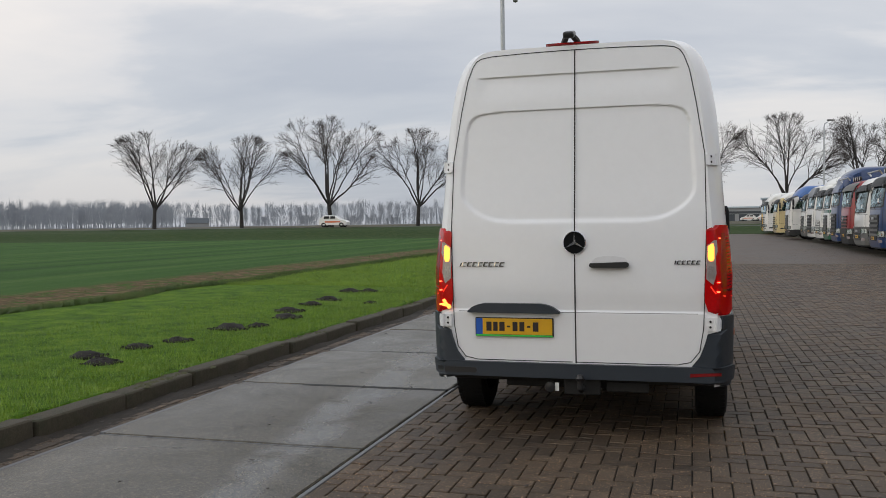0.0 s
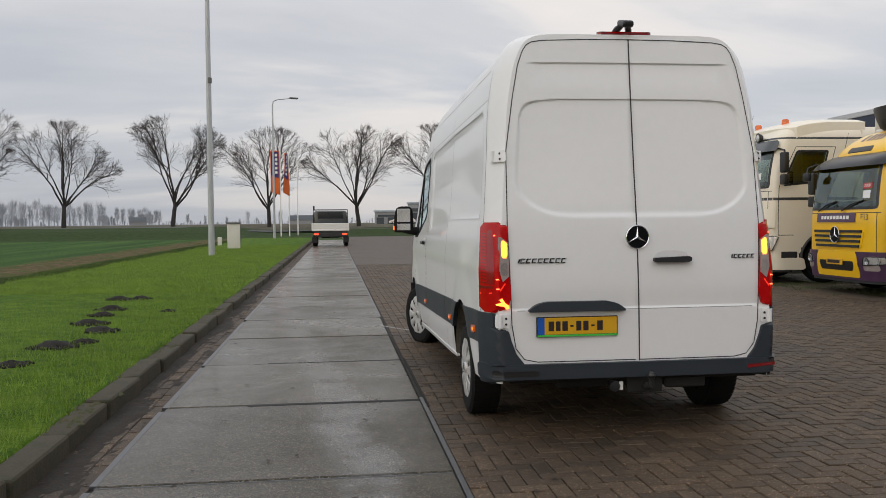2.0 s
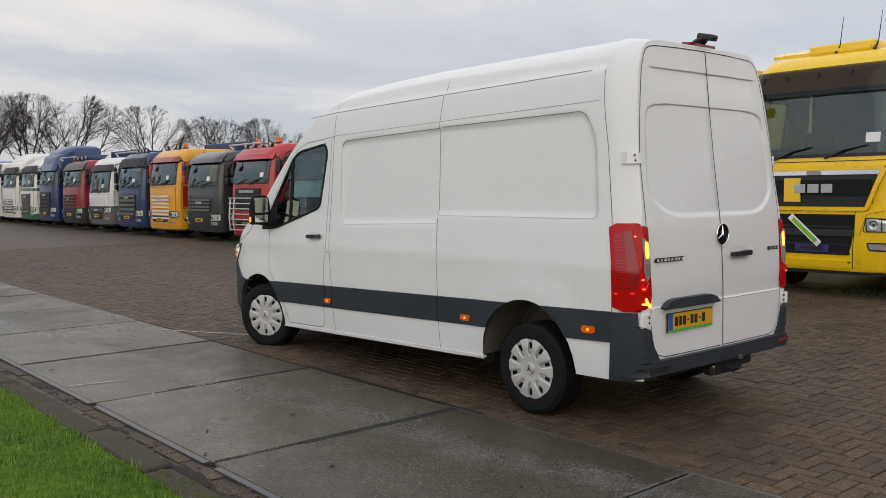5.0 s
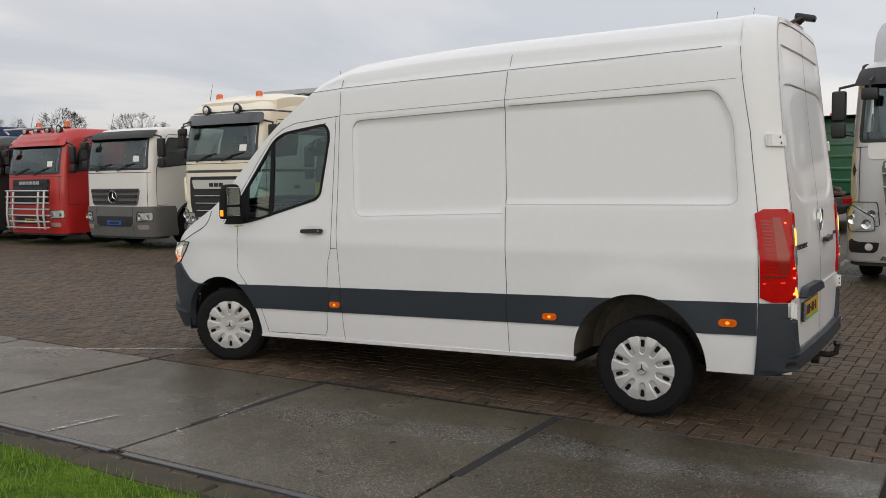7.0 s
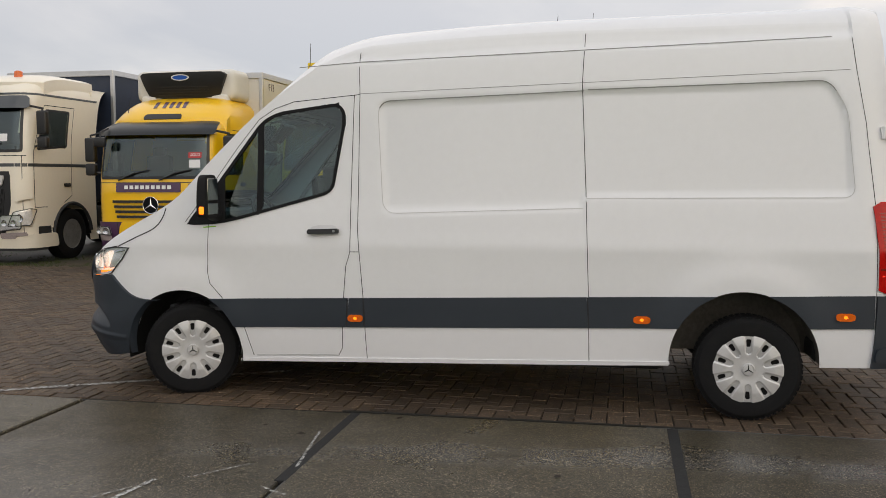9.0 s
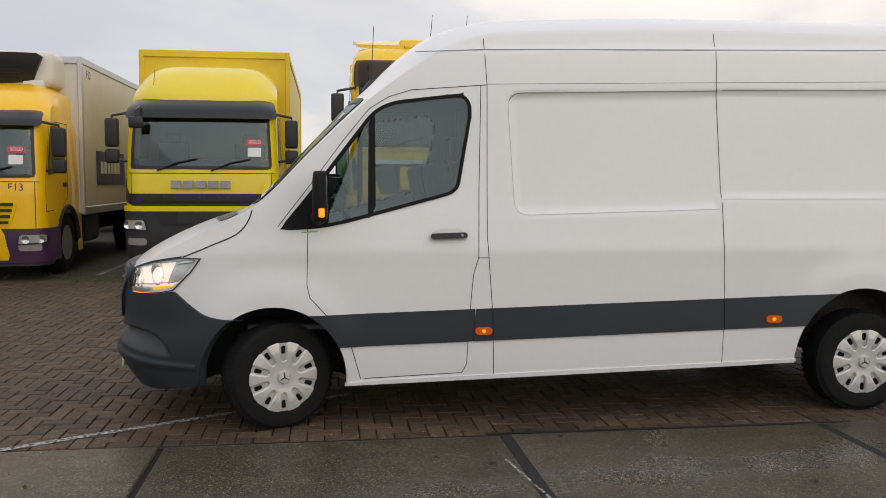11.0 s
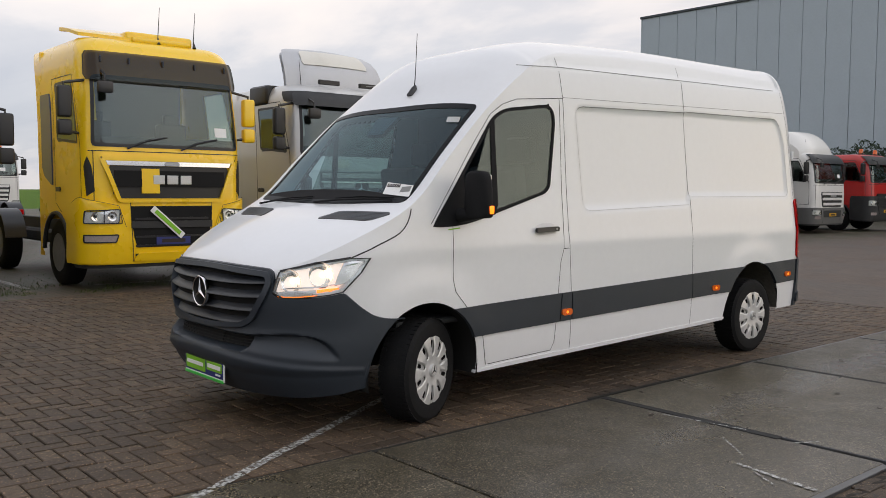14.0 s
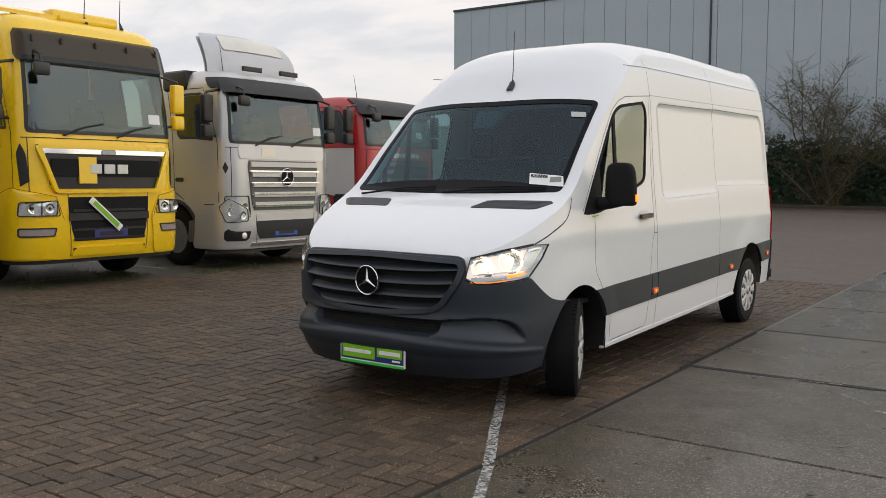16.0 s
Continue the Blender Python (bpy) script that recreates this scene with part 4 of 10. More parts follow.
def depth_window(v, z):
    """Rough distance to the window outline."""
    best = 9
    for (ax, ay), (bx, by) in zip(WINDOW, WINDOW[1:] + WINDOW[:1]):
        t = max(0, min(1, ((v - ax) * (bx - ax) + (z - ay) * (by - ay)) / ((bx - ax) ** 2 + (by - ay) ** 2)))
        best = min(best, math.hypot(v - ax - t * (bx - ax), z - ay - t * (by - ay)))
    return best


part("body", van_body(), WHITE, VAN, smooth=40)


def rear_wall():
    """Both rear doors' skin, with the pressed panels."""
    rows = graded([(0.50, 0.83, 0.03), (0.83, 0.87, 0.008), (0.87, 1.41, 0.04), (1.41, 1.66, 0.012), (1.66, 2.08, 0.03), (2.08, 2.25, 0.008), (2.25, 2.43, 0.02), (2.43, EDGE_Z(0), 0.005)])
    ring = [(half_width(0, z), z) for z in rows]
    ze, zt = EDGE_Z(0), TOP_Z(0)
    xe = half_width(0, ze)
    for i in range(1, 25):
        u = 1 - (i / 24) ** 1.8
        ring.append((max(u * xe, 0.002), ze + (zt - ze) * (1 - u ** CROWN(0))))
    NXW = 150
    half = [(0.55, 1.435), (0.64, 1.467), (0.757, 1.555), (0.797, 1.625), (0.788, 1.91), (0.765, 2.10), (0.74, 2.165), (0.69, 2.203), (0.60, 2.223), (0.0, 2.228)]
    upper = half + [(-x, z) for x, z in half[-2::-1]]
    vs, fs = [], []
    for x0, z in ring:
        for k in range(NXW + 1):
            x = -x0 + 2 * x0 * k / NXW
            p = rear_point(x, z)
            d = 0.013 * smoothstep(0, 0.012 if z > 2.0 else 0.03, depth_in(upper, x, z))
            d += 0.011 * (1 - smoothstep(2.441, 2.451, z)) * smoothstep(2.26, 2.43, z) * (1 - smoothstep(0.60, 0.70, abs(x)))
            d += 0.010 * smoothstep(0, 0.012, z - 0.842) * (1 - smoothstep(0.86, 1.0, z))
            vs.append((p[0], p[1] + d, p[2]))
    k = NXW + 1
    for j in range(len(ring) - 1):
        for i in range(NXW):
            fs.append((j * k + i, j * k + i + 1, (j + 1) * k + i + 1, (j + 1) * k + i))
    return vs, fs


rear_doors = part("rear_door_skin", rear_wall(), WHITE, VAN, "closed white double rear doors", smooth=45)
part("door_gap", strip(rear_point, [(0.012, 0.505), (0.006, 1.2), (0.0, 2.604)], 0.009, 0.002), SEAM, rear_doors)
for s in (-1, 1):
    line = [(s * 0.012, 0.512), (s * 0.66, 0.512), (s * 0.745, 0.53), (s * 0.80, 0.60), (s * 0.825, 0.75), (s * 0.845, 1.4), (s * 0.838, 1.87), (s * 0.785, 2.22), (s * 0.745, 2.43), (s * 0.71, 2.525), (s * 0.685, 2.563), (s * 0.65, 2.583), (s * 0.58, 2.594), (s * 0.3, 2.602), (0, 2.604)]
    part("door_gap", strip(rear_point, line, 0.006, 0.002, 0.03), SEAM, rear_doors)
# shade of the pressed fold, drawn as a grey strip
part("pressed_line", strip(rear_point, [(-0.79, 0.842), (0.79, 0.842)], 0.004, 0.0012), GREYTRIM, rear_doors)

def mirror_shell(s):
    """The mirror housing: flat-based, rounder and narrower towards the top, bulging forward."""
    vs, fs = [], []
    levels = [(1.300, 0.75), (1.306, 0.92), (1.325, 1.0), (1.40, 1.0), (1.48, 0.97), (1.54, 0.90), (1.575, 0.78), (1.592, 0.58), (1.597, 0.30)]
    for z, k in levels:
        for i in range(20):
            a = 2 * math.pi * i / 20
            ca, sa = math.cos(a), math.sin(a)
            x = 0.112 * k * math.copysign(abs(ca) ** 0.55, ca)
            y = (0.056 if sa > 0 else 0.030) * (0.6 + 0.4 * k) * math.copysign(abs(sa) ** 0.6, sa)
            vs.append((s * (1.155 + x - 0.03 * (z - 1.3)), 4.535 + y, z))
    n = len(levels)
    for j in range(n - 1):
        for i in range(20):
            q = (j * 20 + i, j * 20 + (i + 1) % 20, (j + 1) * 20 + (i + 1) % 20, (j + 1) * 20 + i)
            fs.append(q if s > 0 else q[::-1])
    fs += [tuple(range(20))[::-1], tuple((n - 1) * 20 + i for i in range(20))]
    return vs, fs


# side trim bands, sill gaps, door gaps, side markers
for s, P in ((-1, left), (1, right)):
    def band_point(u, h, off, P=P):
        """Side surface with its heights taken along the slightly falling waist line."""
        return P(u, h - 0.027 * u, off)

    def arch_edge(end, side, h):
        cv, cz, cr = ARCH[end]
        u = cv
        for _ in range(6):
            u = cv + side * math.sqrt(max(0.0, (cr - 0.003) ** 2 - (h - 0.027 * u - cz) ** 2))
        return u

    LO, HI = 0.626, 0.834
    hs = [LO + (HI - LO) * k / 10 for k in range(11)]
    fore = [(arch_edge("front", -1, h), h) for h in hs]
    part("trim_band", slab(band_point, [(3.60, LO), (3.583, HI)] + fore[::-1], 0.010, 0.03, 40, 12), TRIM, VAN, "anthracite plastic trim on the door")
    part("trim_band", slab(band_point, [(3.588, LO), (3.572, HI), (3.472, HI), (3.468, LO)], 0.010, 0.03, 8, 8), TRIM, VAN)
    part("trim_band", slab(band_point, [(3.456, LO), (3.460, HI), (1.936, HI), (1.926, LO)], 0.010, 0.03, 50, 8), TRIM, VAN)
    part("trim_band", slab(band_point, [(1.916, LO), (1.926, HI)] + [(arch_edge("rear", 1, h), h) for h in hs[::-1]], 0.010, 0.03, 30, 12), TRIM, VAN)
    part("trim_band", slab(band_point, [(0.186, LO), (0.186, HI)] + [(arch_edge("rear", -1, h), h) for h in hs[::-1]], 0.010, 0.03, 20, 12), TRIM, VAN)
    for u in (3.462, 3.592, 1.921):
        part("trim_gap", strip(band_point, [(u, LO + 0.002), (u, HI - 0.002)], 0.026, 0.0045), SEAM, VAN)
    for v, z in ((3.525, 0.597), (1.58, 0.641), (0.352, 0.692)):
        mk = part("side_marker", slab(P, rounded([(v - 0.055, z - 0.025), (v + 0.055, z - 0.025), (v + 0.055, z + 0.025), (v - 0.055, z + 0.025)], 0.025), 0.022, 0.02, 8, 6), AMBER, VAN, "orange side marker lamp")
        part("marker_bulb", slab(P, rounded([(v - 0.012, z - 0.010), (v + 0.012, z - 0.010), (v + 0.012, z + 0.010), (v - 0.012, z + 0.010)], 0.01), 0.0235, 0.004, 4, 4), AMBER_LIT, mk)
    gaps = [[(4.62, 1.25), (4.628, 0.90), (4.61, 0.82), (4.50, 0.70), (4.42, 0.62), (4.355, 0.50), (4.30, 0.30)],
            [(3.54, 2.14), (3.555, 1.50), (3.56, 1.06)], [(3.56, 1.06), (3.497, 1.06)], [(3.56, 1.06), (3.592, 0.957), (3.615, 0.70), (3.63, 0.38), (3.66, 0.325), (3.76, 0.322), (4.28, 0.302)],
            [(3.50, 2.145), (3.505, 1.2), (3.47, 0.75), (3.452, 0.30)], [(3.512, 2.44), (3.512, 2.38), (3.50, 2.145)],
            [(4.80, 1.26), (4.60, 1.52), (4.40, 1.79), (4.24, 1.985), (4.12, 2.06), (3.98, 2.105), (3.50, 2.145)]]
    if s < 0:
        gaps += [[(1.965, 2.52), (1.98, 2.18), (1.945, 1.4), (1.925, 0.8), (1.918, 0.335)], [(0.255, 2.47), (0.235, 2.22), (0.195, 1.9), (0.178, 1.41), (0.178, 0.38)]]
    else:
        gaps += [[(1.90, 2.14), (1.88, 1.4), (1.87, 0.8), (1.87, 0.335)], [(0.255, 2.47), (0.235, 2.22), (0.178, 1.41), (0.178, 0.38)]]
    for g in gaps:
        part("panel_gap", strip(P, g, 0.0046, 0.0012, 0.04), SEAM, VAN)
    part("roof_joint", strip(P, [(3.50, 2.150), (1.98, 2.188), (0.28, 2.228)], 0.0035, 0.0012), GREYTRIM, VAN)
    # shade of the roof crease, drawn as a grey strip
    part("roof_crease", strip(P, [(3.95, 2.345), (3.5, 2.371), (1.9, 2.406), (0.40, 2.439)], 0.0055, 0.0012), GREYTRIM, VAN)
    # shade round the pressed panels, drawn as strips, darker along the top
    for (poly, v0, v1), r_ in zip(PANELS, (0.10, 0.08)):
        ring = rounded(poly, r_, 6)
        k = next(q for q in range(len(ring)) if v0 < ring[q][0] < v1 and not v0 < ring[q - 1][0] < v1)
        turned = ring[k:] + ring[:k]
        line = [q for q in turned if v0 < q[0] < v1]
        edge = SPLIT + (0.012 if v0 == SPLIT else -0.012)
        tips = []
        for (a, za), (b, zb) in ((line[0], turned[-1]), (line[-1], turned[len(line)])):
            tips.append((edge, za + (zb - za) * (edge - a) / (b - a)))
        line = [tips[0]] + line + [tips[1]]
        part("panel_edge", strip(P, line, 0.004, 0.0012, 0.05), edge_shade, VAN)
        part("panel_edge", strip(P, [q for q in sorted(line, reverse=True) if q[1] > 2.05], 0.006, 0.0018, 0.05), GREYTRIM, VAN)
    part("sill_trim", slab(P, [(4.40, 0.256), (4.40, 0.285), (1.40, 0.366), (1.40, 0.337)], 0.008, 0.03, 40, 6), WHITE, VAN)
    # door handle in its cup
    handle = part("door_handle", slab(P, rounded([(3.635, 1.185), (3.865, 1.18), (3.865, 1.215), (3.635, 1.222)], 0.016), 0.035, 0.022, 10, 6), BLACK, VAN, "black door handle")
    part("handle_cup", slab(P, rounded([(3.64, 1.165), (3.85, 1.16), (3.86, 1.225), (3.80, 1.245), (3.66, 1.245)], 0.03), 0.002, 0.004, 10, 8), CUP, handle, "white handle recess")
    part("lock", lathe([(0.0, 0.0), (0.0, 0.009), (0.004, 0.009), (0.005, 0.0)], 12, "x", (s * 1.036 - (0.005 if s > 0 else 0), 3.668, 1.204)), STEEL, handle)
    # side windows
    part("window_frame", frame_ring(P, rounded(WINDOW, 0.07), 0.022, 0.006, 0.02, 160), SEAL, VAN, "black window surround")
    part("window_bar", slab(P, [(4.205, 1.97), (4.245, 1.93), (4.252, 1.31), (4.205, 1.32)], 0.006, 0.02, 3, 10), SEAL, VAN)
    part("mirror_base", slab(P, [(4.79, 1.24), (4.62, 1.445), (4.50, 1.60), (4.49, 1.28), (4.55, 1.25)], 0.004, 0.01, 8, 10), SEAL, VAN, "black mirror triangle")
    part("side_window", slab(P, [(4.52, 1.26), (4.245, 1.94), (4.245, 1.30)], 0.0, 0, 8, 10), GLASS_SIDE, VAN, "quarter window glass")
    part("side_window", slab(P, [(4.21, 1.98), (4.11, 2.02), (3.66, 2.075), (3.62, 2.03), (3.615, 1.95), (3.69, 1.50), (3.74, 1.46), (4.21, 1.325)], 0.0, 0, 12, 14), GLASS_SIDE, VAN, "driver's door glass" if s < 0 else "passenger door glass")
    # mirror
    mirror = part("door_mirror", join(mirror_shell(s), tube([(s * 1.00, 4.56, 1.312), (s * 1.09, 4.545, 1.318), (s * 1.16, 4.535, 1.33)], [0.050, 0.040, 0.034], 10)), SEAL, VAN, "black door mirror with indicator", smooth=50)
    pieces = [mirror, part("mirror_glass", box((s * 1.152, 4.504, 1.495), (0.150, 0.006, 0.15), 0.002), CHROME, mirror),
              part("mirror_glass", box((s * 1.152, 4.504, 1.362), (0.150, 0.006, 0.075), 0.002), CHROME, mirror, "wide-angle mirror glass"),
              part("indicator", moved(box((0, 0, 0), (0.014, 0.034, 0.052), 0.006, 2), Matrix.Translation((s * 1.264, 4.535, 1.352)) @ Matrix.Rotation(radians(s * 8), 4, "Z")), AMBER_LIT if s < 0 else AMBER, mirror, "lit orange indicator" if s < 0 else "orange indicator")]
    if s > 0:
        tagged(mirror, "black door mirror folded back along the door")
        fold = Matrix.Translation((1.055, 4.55, 0)) @ Matrix.Rotation(radians(-68), 4, "Z") @ Matrix.Translation((-1.055, -4.55, 0))
        for piece in pieces:
            piece.data.transform(fold)
    part("door_sticker", slab(P, [(4.66, 1.218), (4.56, 1.222), (4.56, 1.234), (4.66, 1.230)], 0.002, 0.001, 4, 2), GREEN_PRINT, VAN, "small green sticker")

# windscreen with its black border
def screen_point(u, v, off=0.0):
    """The windscreen: its upper and lower edges bow forward in the middle."""
    return top_point(u, v - 0.085 * u * u, off)


def screen_outline(m=0.0):
    return rounded([(-0.915 + m, 5.015 - m), (0.915 - m, 5.015 - m), (0.915 - m, 4.335 + m), (-0.915 + m, 4.335 + m)], 0.05)


part("windscreen", slab(screen_point, screen_outline(), 0.002, 0, 24, 16), GLASS, VAN, "green tinted windscreen")
part("screen_border", frame_ring(screen_point, screen_outline(), 0.038, 0.005, 0.012, 140), FRIT, VAN, "black windscreen border")
part("sun_band", slab(screen_point, [(-0.14, 4.40), (-0.10, 4.53), (0.10, 4.53), (0.14, 4.40)], -0.012, 0.03, 8, 6), BLACK, VAN, "black sensor housing behind the windscreen")
sticker = part("screen_sticker", slab(top_point, [(-0.62, 4.838), (-0.885, 4.828), (-0.925, 4.906), (-0.655, 4.912)], 0.010, 0, 6, 8), PAPER, VAN, "white numbered stock sticker")
part("sticker_band", slab(top_point, [(-0.632, 4.842), (-0.765, 4.837), (-0.778, 4.864), (-0.644, 4.866)], 0.0115, 0, 3, 3), INK, sticker)
number = text_mesh("306117", 1.0)
nx = [p[0] for p in number[0]]
n0, n1 = min(nx), max(nx)
part("sticker_number", ([top_point(-0.648 - 0.112 * (p[0] - n0) / (n1 - n0), 4.8535 - 0.027 * p[1] - 0.004 * (p[0] - n0) / (n1 - n0), 0.0125) for p in number[0]], number[1]), PAPER, sticker, smooth=0)
part("code_patch", slab(top_point, [(-0.79, 4.838), (-0.875, 4.834), (-0.895, 4.882), (-0.805, 4.885)], 0.0115, 0, 3, 3), GREYTRIM, sticker)
for k in range(2):
    part("print_bar", slab(top_point, [(-0.66, 4.876 + 0.013 * k), (-0.78, 4.873 + 0.013 * k), (-0.782, 4.878 + 0.013 * k), (-0.662, 4.881 + 0.013 * k)], 0.0115, 0, 3, 1), GREYTRIM, sticker)
part("toll_sticker", slab(top_point, [(-0.73, 4.391), (-0.85, 4.378), (-0.875, 4.42), (-0.755, 4.432)], 0.008, 0, 3, 3), surface("pale_sticker", (0.45, 0.47, 0.45), 0.5), VAN, "pale sticker")
for a, b in ((0.02, -0.80), (0.80, 0.12)):
    w = part("wiper", tube([top_point(a, 5.015, 0.012), top_point(a + (b - a) * 0.35, 5.008 - 0.02 * abs(b), 0.022), top_point(a + (b - a) * 0.7, 5.0 - 0.04 * abs(b), 0.020), top_point(b, 4.985 - 0.05 * abs(b), 0.012)], [0.008, 0.007, 0.006, 0.004], 6), SEAL, VAN)
    part("wiper_blade", tube([top_point(a + (b - a) * 0.25, 4.985 - 0.02 * abs(b), 0.012), top_point(a + (b - a) * 0.6, 4.975 - 0.035 * abs(b), 0.014), top_point(b, 4.965 - 0.05 * abs(b), 0.012)], [0.005, 0.006, 0.004], 5), SEAL, w)
part("scuttle", slab(top_point, [(-0.90, 4.90), (-0.45, 4.965), (0, 4.985), (0.45, 4.965), (0.90, 4.90), (0.90, 4.935), (0.45, 5.0), (0, 5.015), (-0.45, 5.0), (-0.90, 4.935)], 0.003, 0.01, 24, 8), SEAL, VAN)
for s in (-1, 1):
    vent = part("bonnet_vent", slab(top_point, rounded([(s * 0.37, 5.245), (s * 0.43, 5.10), (s * 0.90, 5.045), (s * 0.93, 5.055), (s * 0.84, 5.17)], 0.03), 0.004, 0.01, 12, 12), BLACK, VAN, "black slatted bonnet vent")
    for k in range(6):
        f = 0.10 + 0.16 * k
        part("vent_slat", strip(top_point, [(s * (0.385 + 0.05 * f), 5.235 - 0.13 * f), (s * (0.83 + 0.06 * f), 5.165 - 0.11 * f)], 0.006, 0.0075), TRIM, vent)
    part("bonnet_gap", strip(left if s < 0 else right, [(4.955, 1.358), (4.968, 1.315), (4.988, 1.275), (5.015, 1.24), (5.05, 1.211), (5.09, 1.19), (5.13, 1.173), (5.20, 1.145), (5.26, 1.118), (5.32, 1.094), (5.375, 1.071)], 0.008, 0.0018, 0.02), SEAM, VAN)
    part("bonnet_gap", strip(nose_point, [(s * 0.374, 0.992), (s * 0.548, 1.042), (s * 0.724, 1.0735)], 0.008, 0.0025, 0.02), SEAM, VAN)
antenna = part("antenna", join(tube([(-0.06, 4.23, 2.17), (-0.06, 4.19, 2.23), (-0.06, 4.18, 2.255)], [0.03, 0.024, 0.008], 8), tube([(-0.06, 4.19, 2.24), (-0.06, 4.18, 2.34), (-0.06, 4.165, 2.64)], [0.005, 0.0032, 0.0024], 5)), BLACK, VAN, "black roof antenna")

# front mask
FASCIA_TOP = curve_of([(0, 1.012), (0.30, 1.002), (0.345, 0.985), (0.362, 0.93), (0.366, 0.862), (0.42, 0.832), (0.5, 0.832), (0.66, 0.850), (0.722, 0.862), (0.755, 0.832), (0.788, 0.792), (0.82, 0.756), (0.852, 0.724), (0.89, 0.703), (0.932, 0.692), (1.0, 0.686)])
FASCIA_LOW = curve_of([(0, 0.225), (0.45, 0.230), (0.70, 0.252), (0.80, 0.275), (1.0, 0.30)])
CHEEK = [(0.20, 0.612), (0.30, 0.627), (0.51, 0.636), (0.60, 0.620), (0.66, 0.588), (0.716, 0.522), (0.756, 0.44), (0.20, 0.505)]
INTAKE = [(-0.3, 0.602), (0.262, 0.602), (0.246, 0.502), (-0.3, 0.495)]


GRILLE = [(-0.204, 0.645), (0, 0.614), (0.204, 0.645), (0.265, 0.69), (0.345, 0.845), (0.362, 0.93), (0.335, 0.985), (0, 1.008), (-0.335, 0.985), (-0.362, 0.93), (-0.345, 0.845), (-0.265, 0.69)]


def fascia_point(a, z, off):
    """Bumper skin: a scooped cheek beside the intake, and a flared lip at the wheel arch."""
    cheek = smoothstep(0, 0.026, depth_in(CHEEK, abs(a), z, 0.05)) * smoothstep(0.0, 0.12, z - (0.505 - 0.117 * (abs(a) - 0.2)))
    o = off - 0.052 * cheek - 0.034 * smoothstep(0.004, 0.016, depth_in(GRILLE, a, z, 0.03))
    o -= (0.075 - 0.05 * cheek) * smoothstep(0, 0.016, depth_in(INTAKE, abs(a), z, 0.04))
    o += 0.014 * smoothstep(0.36, 0.42, z) * (1 - smoothstep(0.45, 0.49, z + 0.11 * (abs(a) - 0.2)))
    p = nose_point(a, z, o)
    cv, cz, cr = ARCH["front"]
    d = math.hypot(p[1] - cv, (z - cz) * 0.9) - cr
    lift = 0.014 * (1 - smoothstep(0.0, 0.22, d)) * smoothstep(0.3, 0.6, z)
    return (p[0] + math.copysign(lift, a), p[1], z)


def fascia_mesh(off=0.016, rim=0.05):
    """One sheet in upright columns, from the lower lip or the wheel arch up to the upper edge."""
    cv, cz, cr = ARCH["front"]
    cols = [-0.965 + 1.93 * i / 220 for i in range(221)]
    NZ = 70
    vs, fs = [], []
    for a in cols:
        lo, hi = FASCIA_LOW(abs(a)), FASCIA_TOP(abs(a))
        z = lo
        while z < hi - 0.004 and math.hypot(fascia_point(a, z, off)[1] - cv, z - cz) < cr + 0.002:
            z += 0.002
        mid = max(z, min(hi, 0.68))
        for j in range(NZ + 1):
            zz = z + (mid - z) * j / 50 if j <= 50 else mid + (hi - mid) * (j - 50) / (NZ - 50)
            vs.append(fascia_point(a, zz, off))
    n = NZ + 1
    for i in range(len(cols) - 1):
        for j in range(NZ):
            fs.append((i * n + j, (i + 1) * n + j, (i + 1) * n + j + 1, i * n + j + 1))
    ring = [i * n for i in range(len(cols))] + [(len(cols) - 1) * n + j for j in range(1, n)] + [i * n + NZ for i in range(len(cols) - 2, -1, -1)] + [j for j in range(NZ - 1, 0, -1)]
    k = len(vs)
    for r in ring:
        x, y, z = vs[r]
        q = math.hypot(x, y - 4.4)
        vs.append((x - x / q * rim, y - (y - 4.4) / q * rim, z))
    m = len(ring)
    for i in range(m):
        fs.append((ring[i], k + i, k + (i + 1) % m, ring[(i + 1) % m]))
    return vs, fs


bumper = part("front_bumper", fascia_mesh(), TRIM, VAN, "large anthracite front bumper", smooth=50)
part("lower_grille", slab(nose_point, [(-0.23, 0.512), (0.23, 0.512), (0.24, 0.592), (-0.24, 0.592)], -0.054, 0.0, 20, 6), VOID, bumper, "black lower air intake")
for k in range(4):
    part("intake_bar", slab(nose_point, [(-0.225, 0.522 + 0.018 * k), (0.225, 0.522 + 0.018 * k), (0.225, 0.526 + 0.018 * k), (-0.225, 0.526 + 0.018 * k)], -0.046, 0.01, 20, 1), UNDER, bumper)
part("intake_post", slab(nose_point, [(-0.05, 0.515), (0.05, 0.515), (0.055, 0.59), (-0.055, 0.59)], -0.048, 0.02, 6, 4), VOID, bumper)
GR = rounded(GRILLE, 0.03)
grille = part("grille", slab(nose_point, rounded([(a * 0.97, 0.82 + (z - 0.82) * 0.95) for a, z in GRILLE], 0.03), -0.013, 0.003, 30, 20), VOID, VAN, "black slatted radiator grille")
part("grille_surround", frame_ring(nose_point, GR, 0.030, 0.034, 0.05, 140), TRIM, grille, "anthracite grille surround")


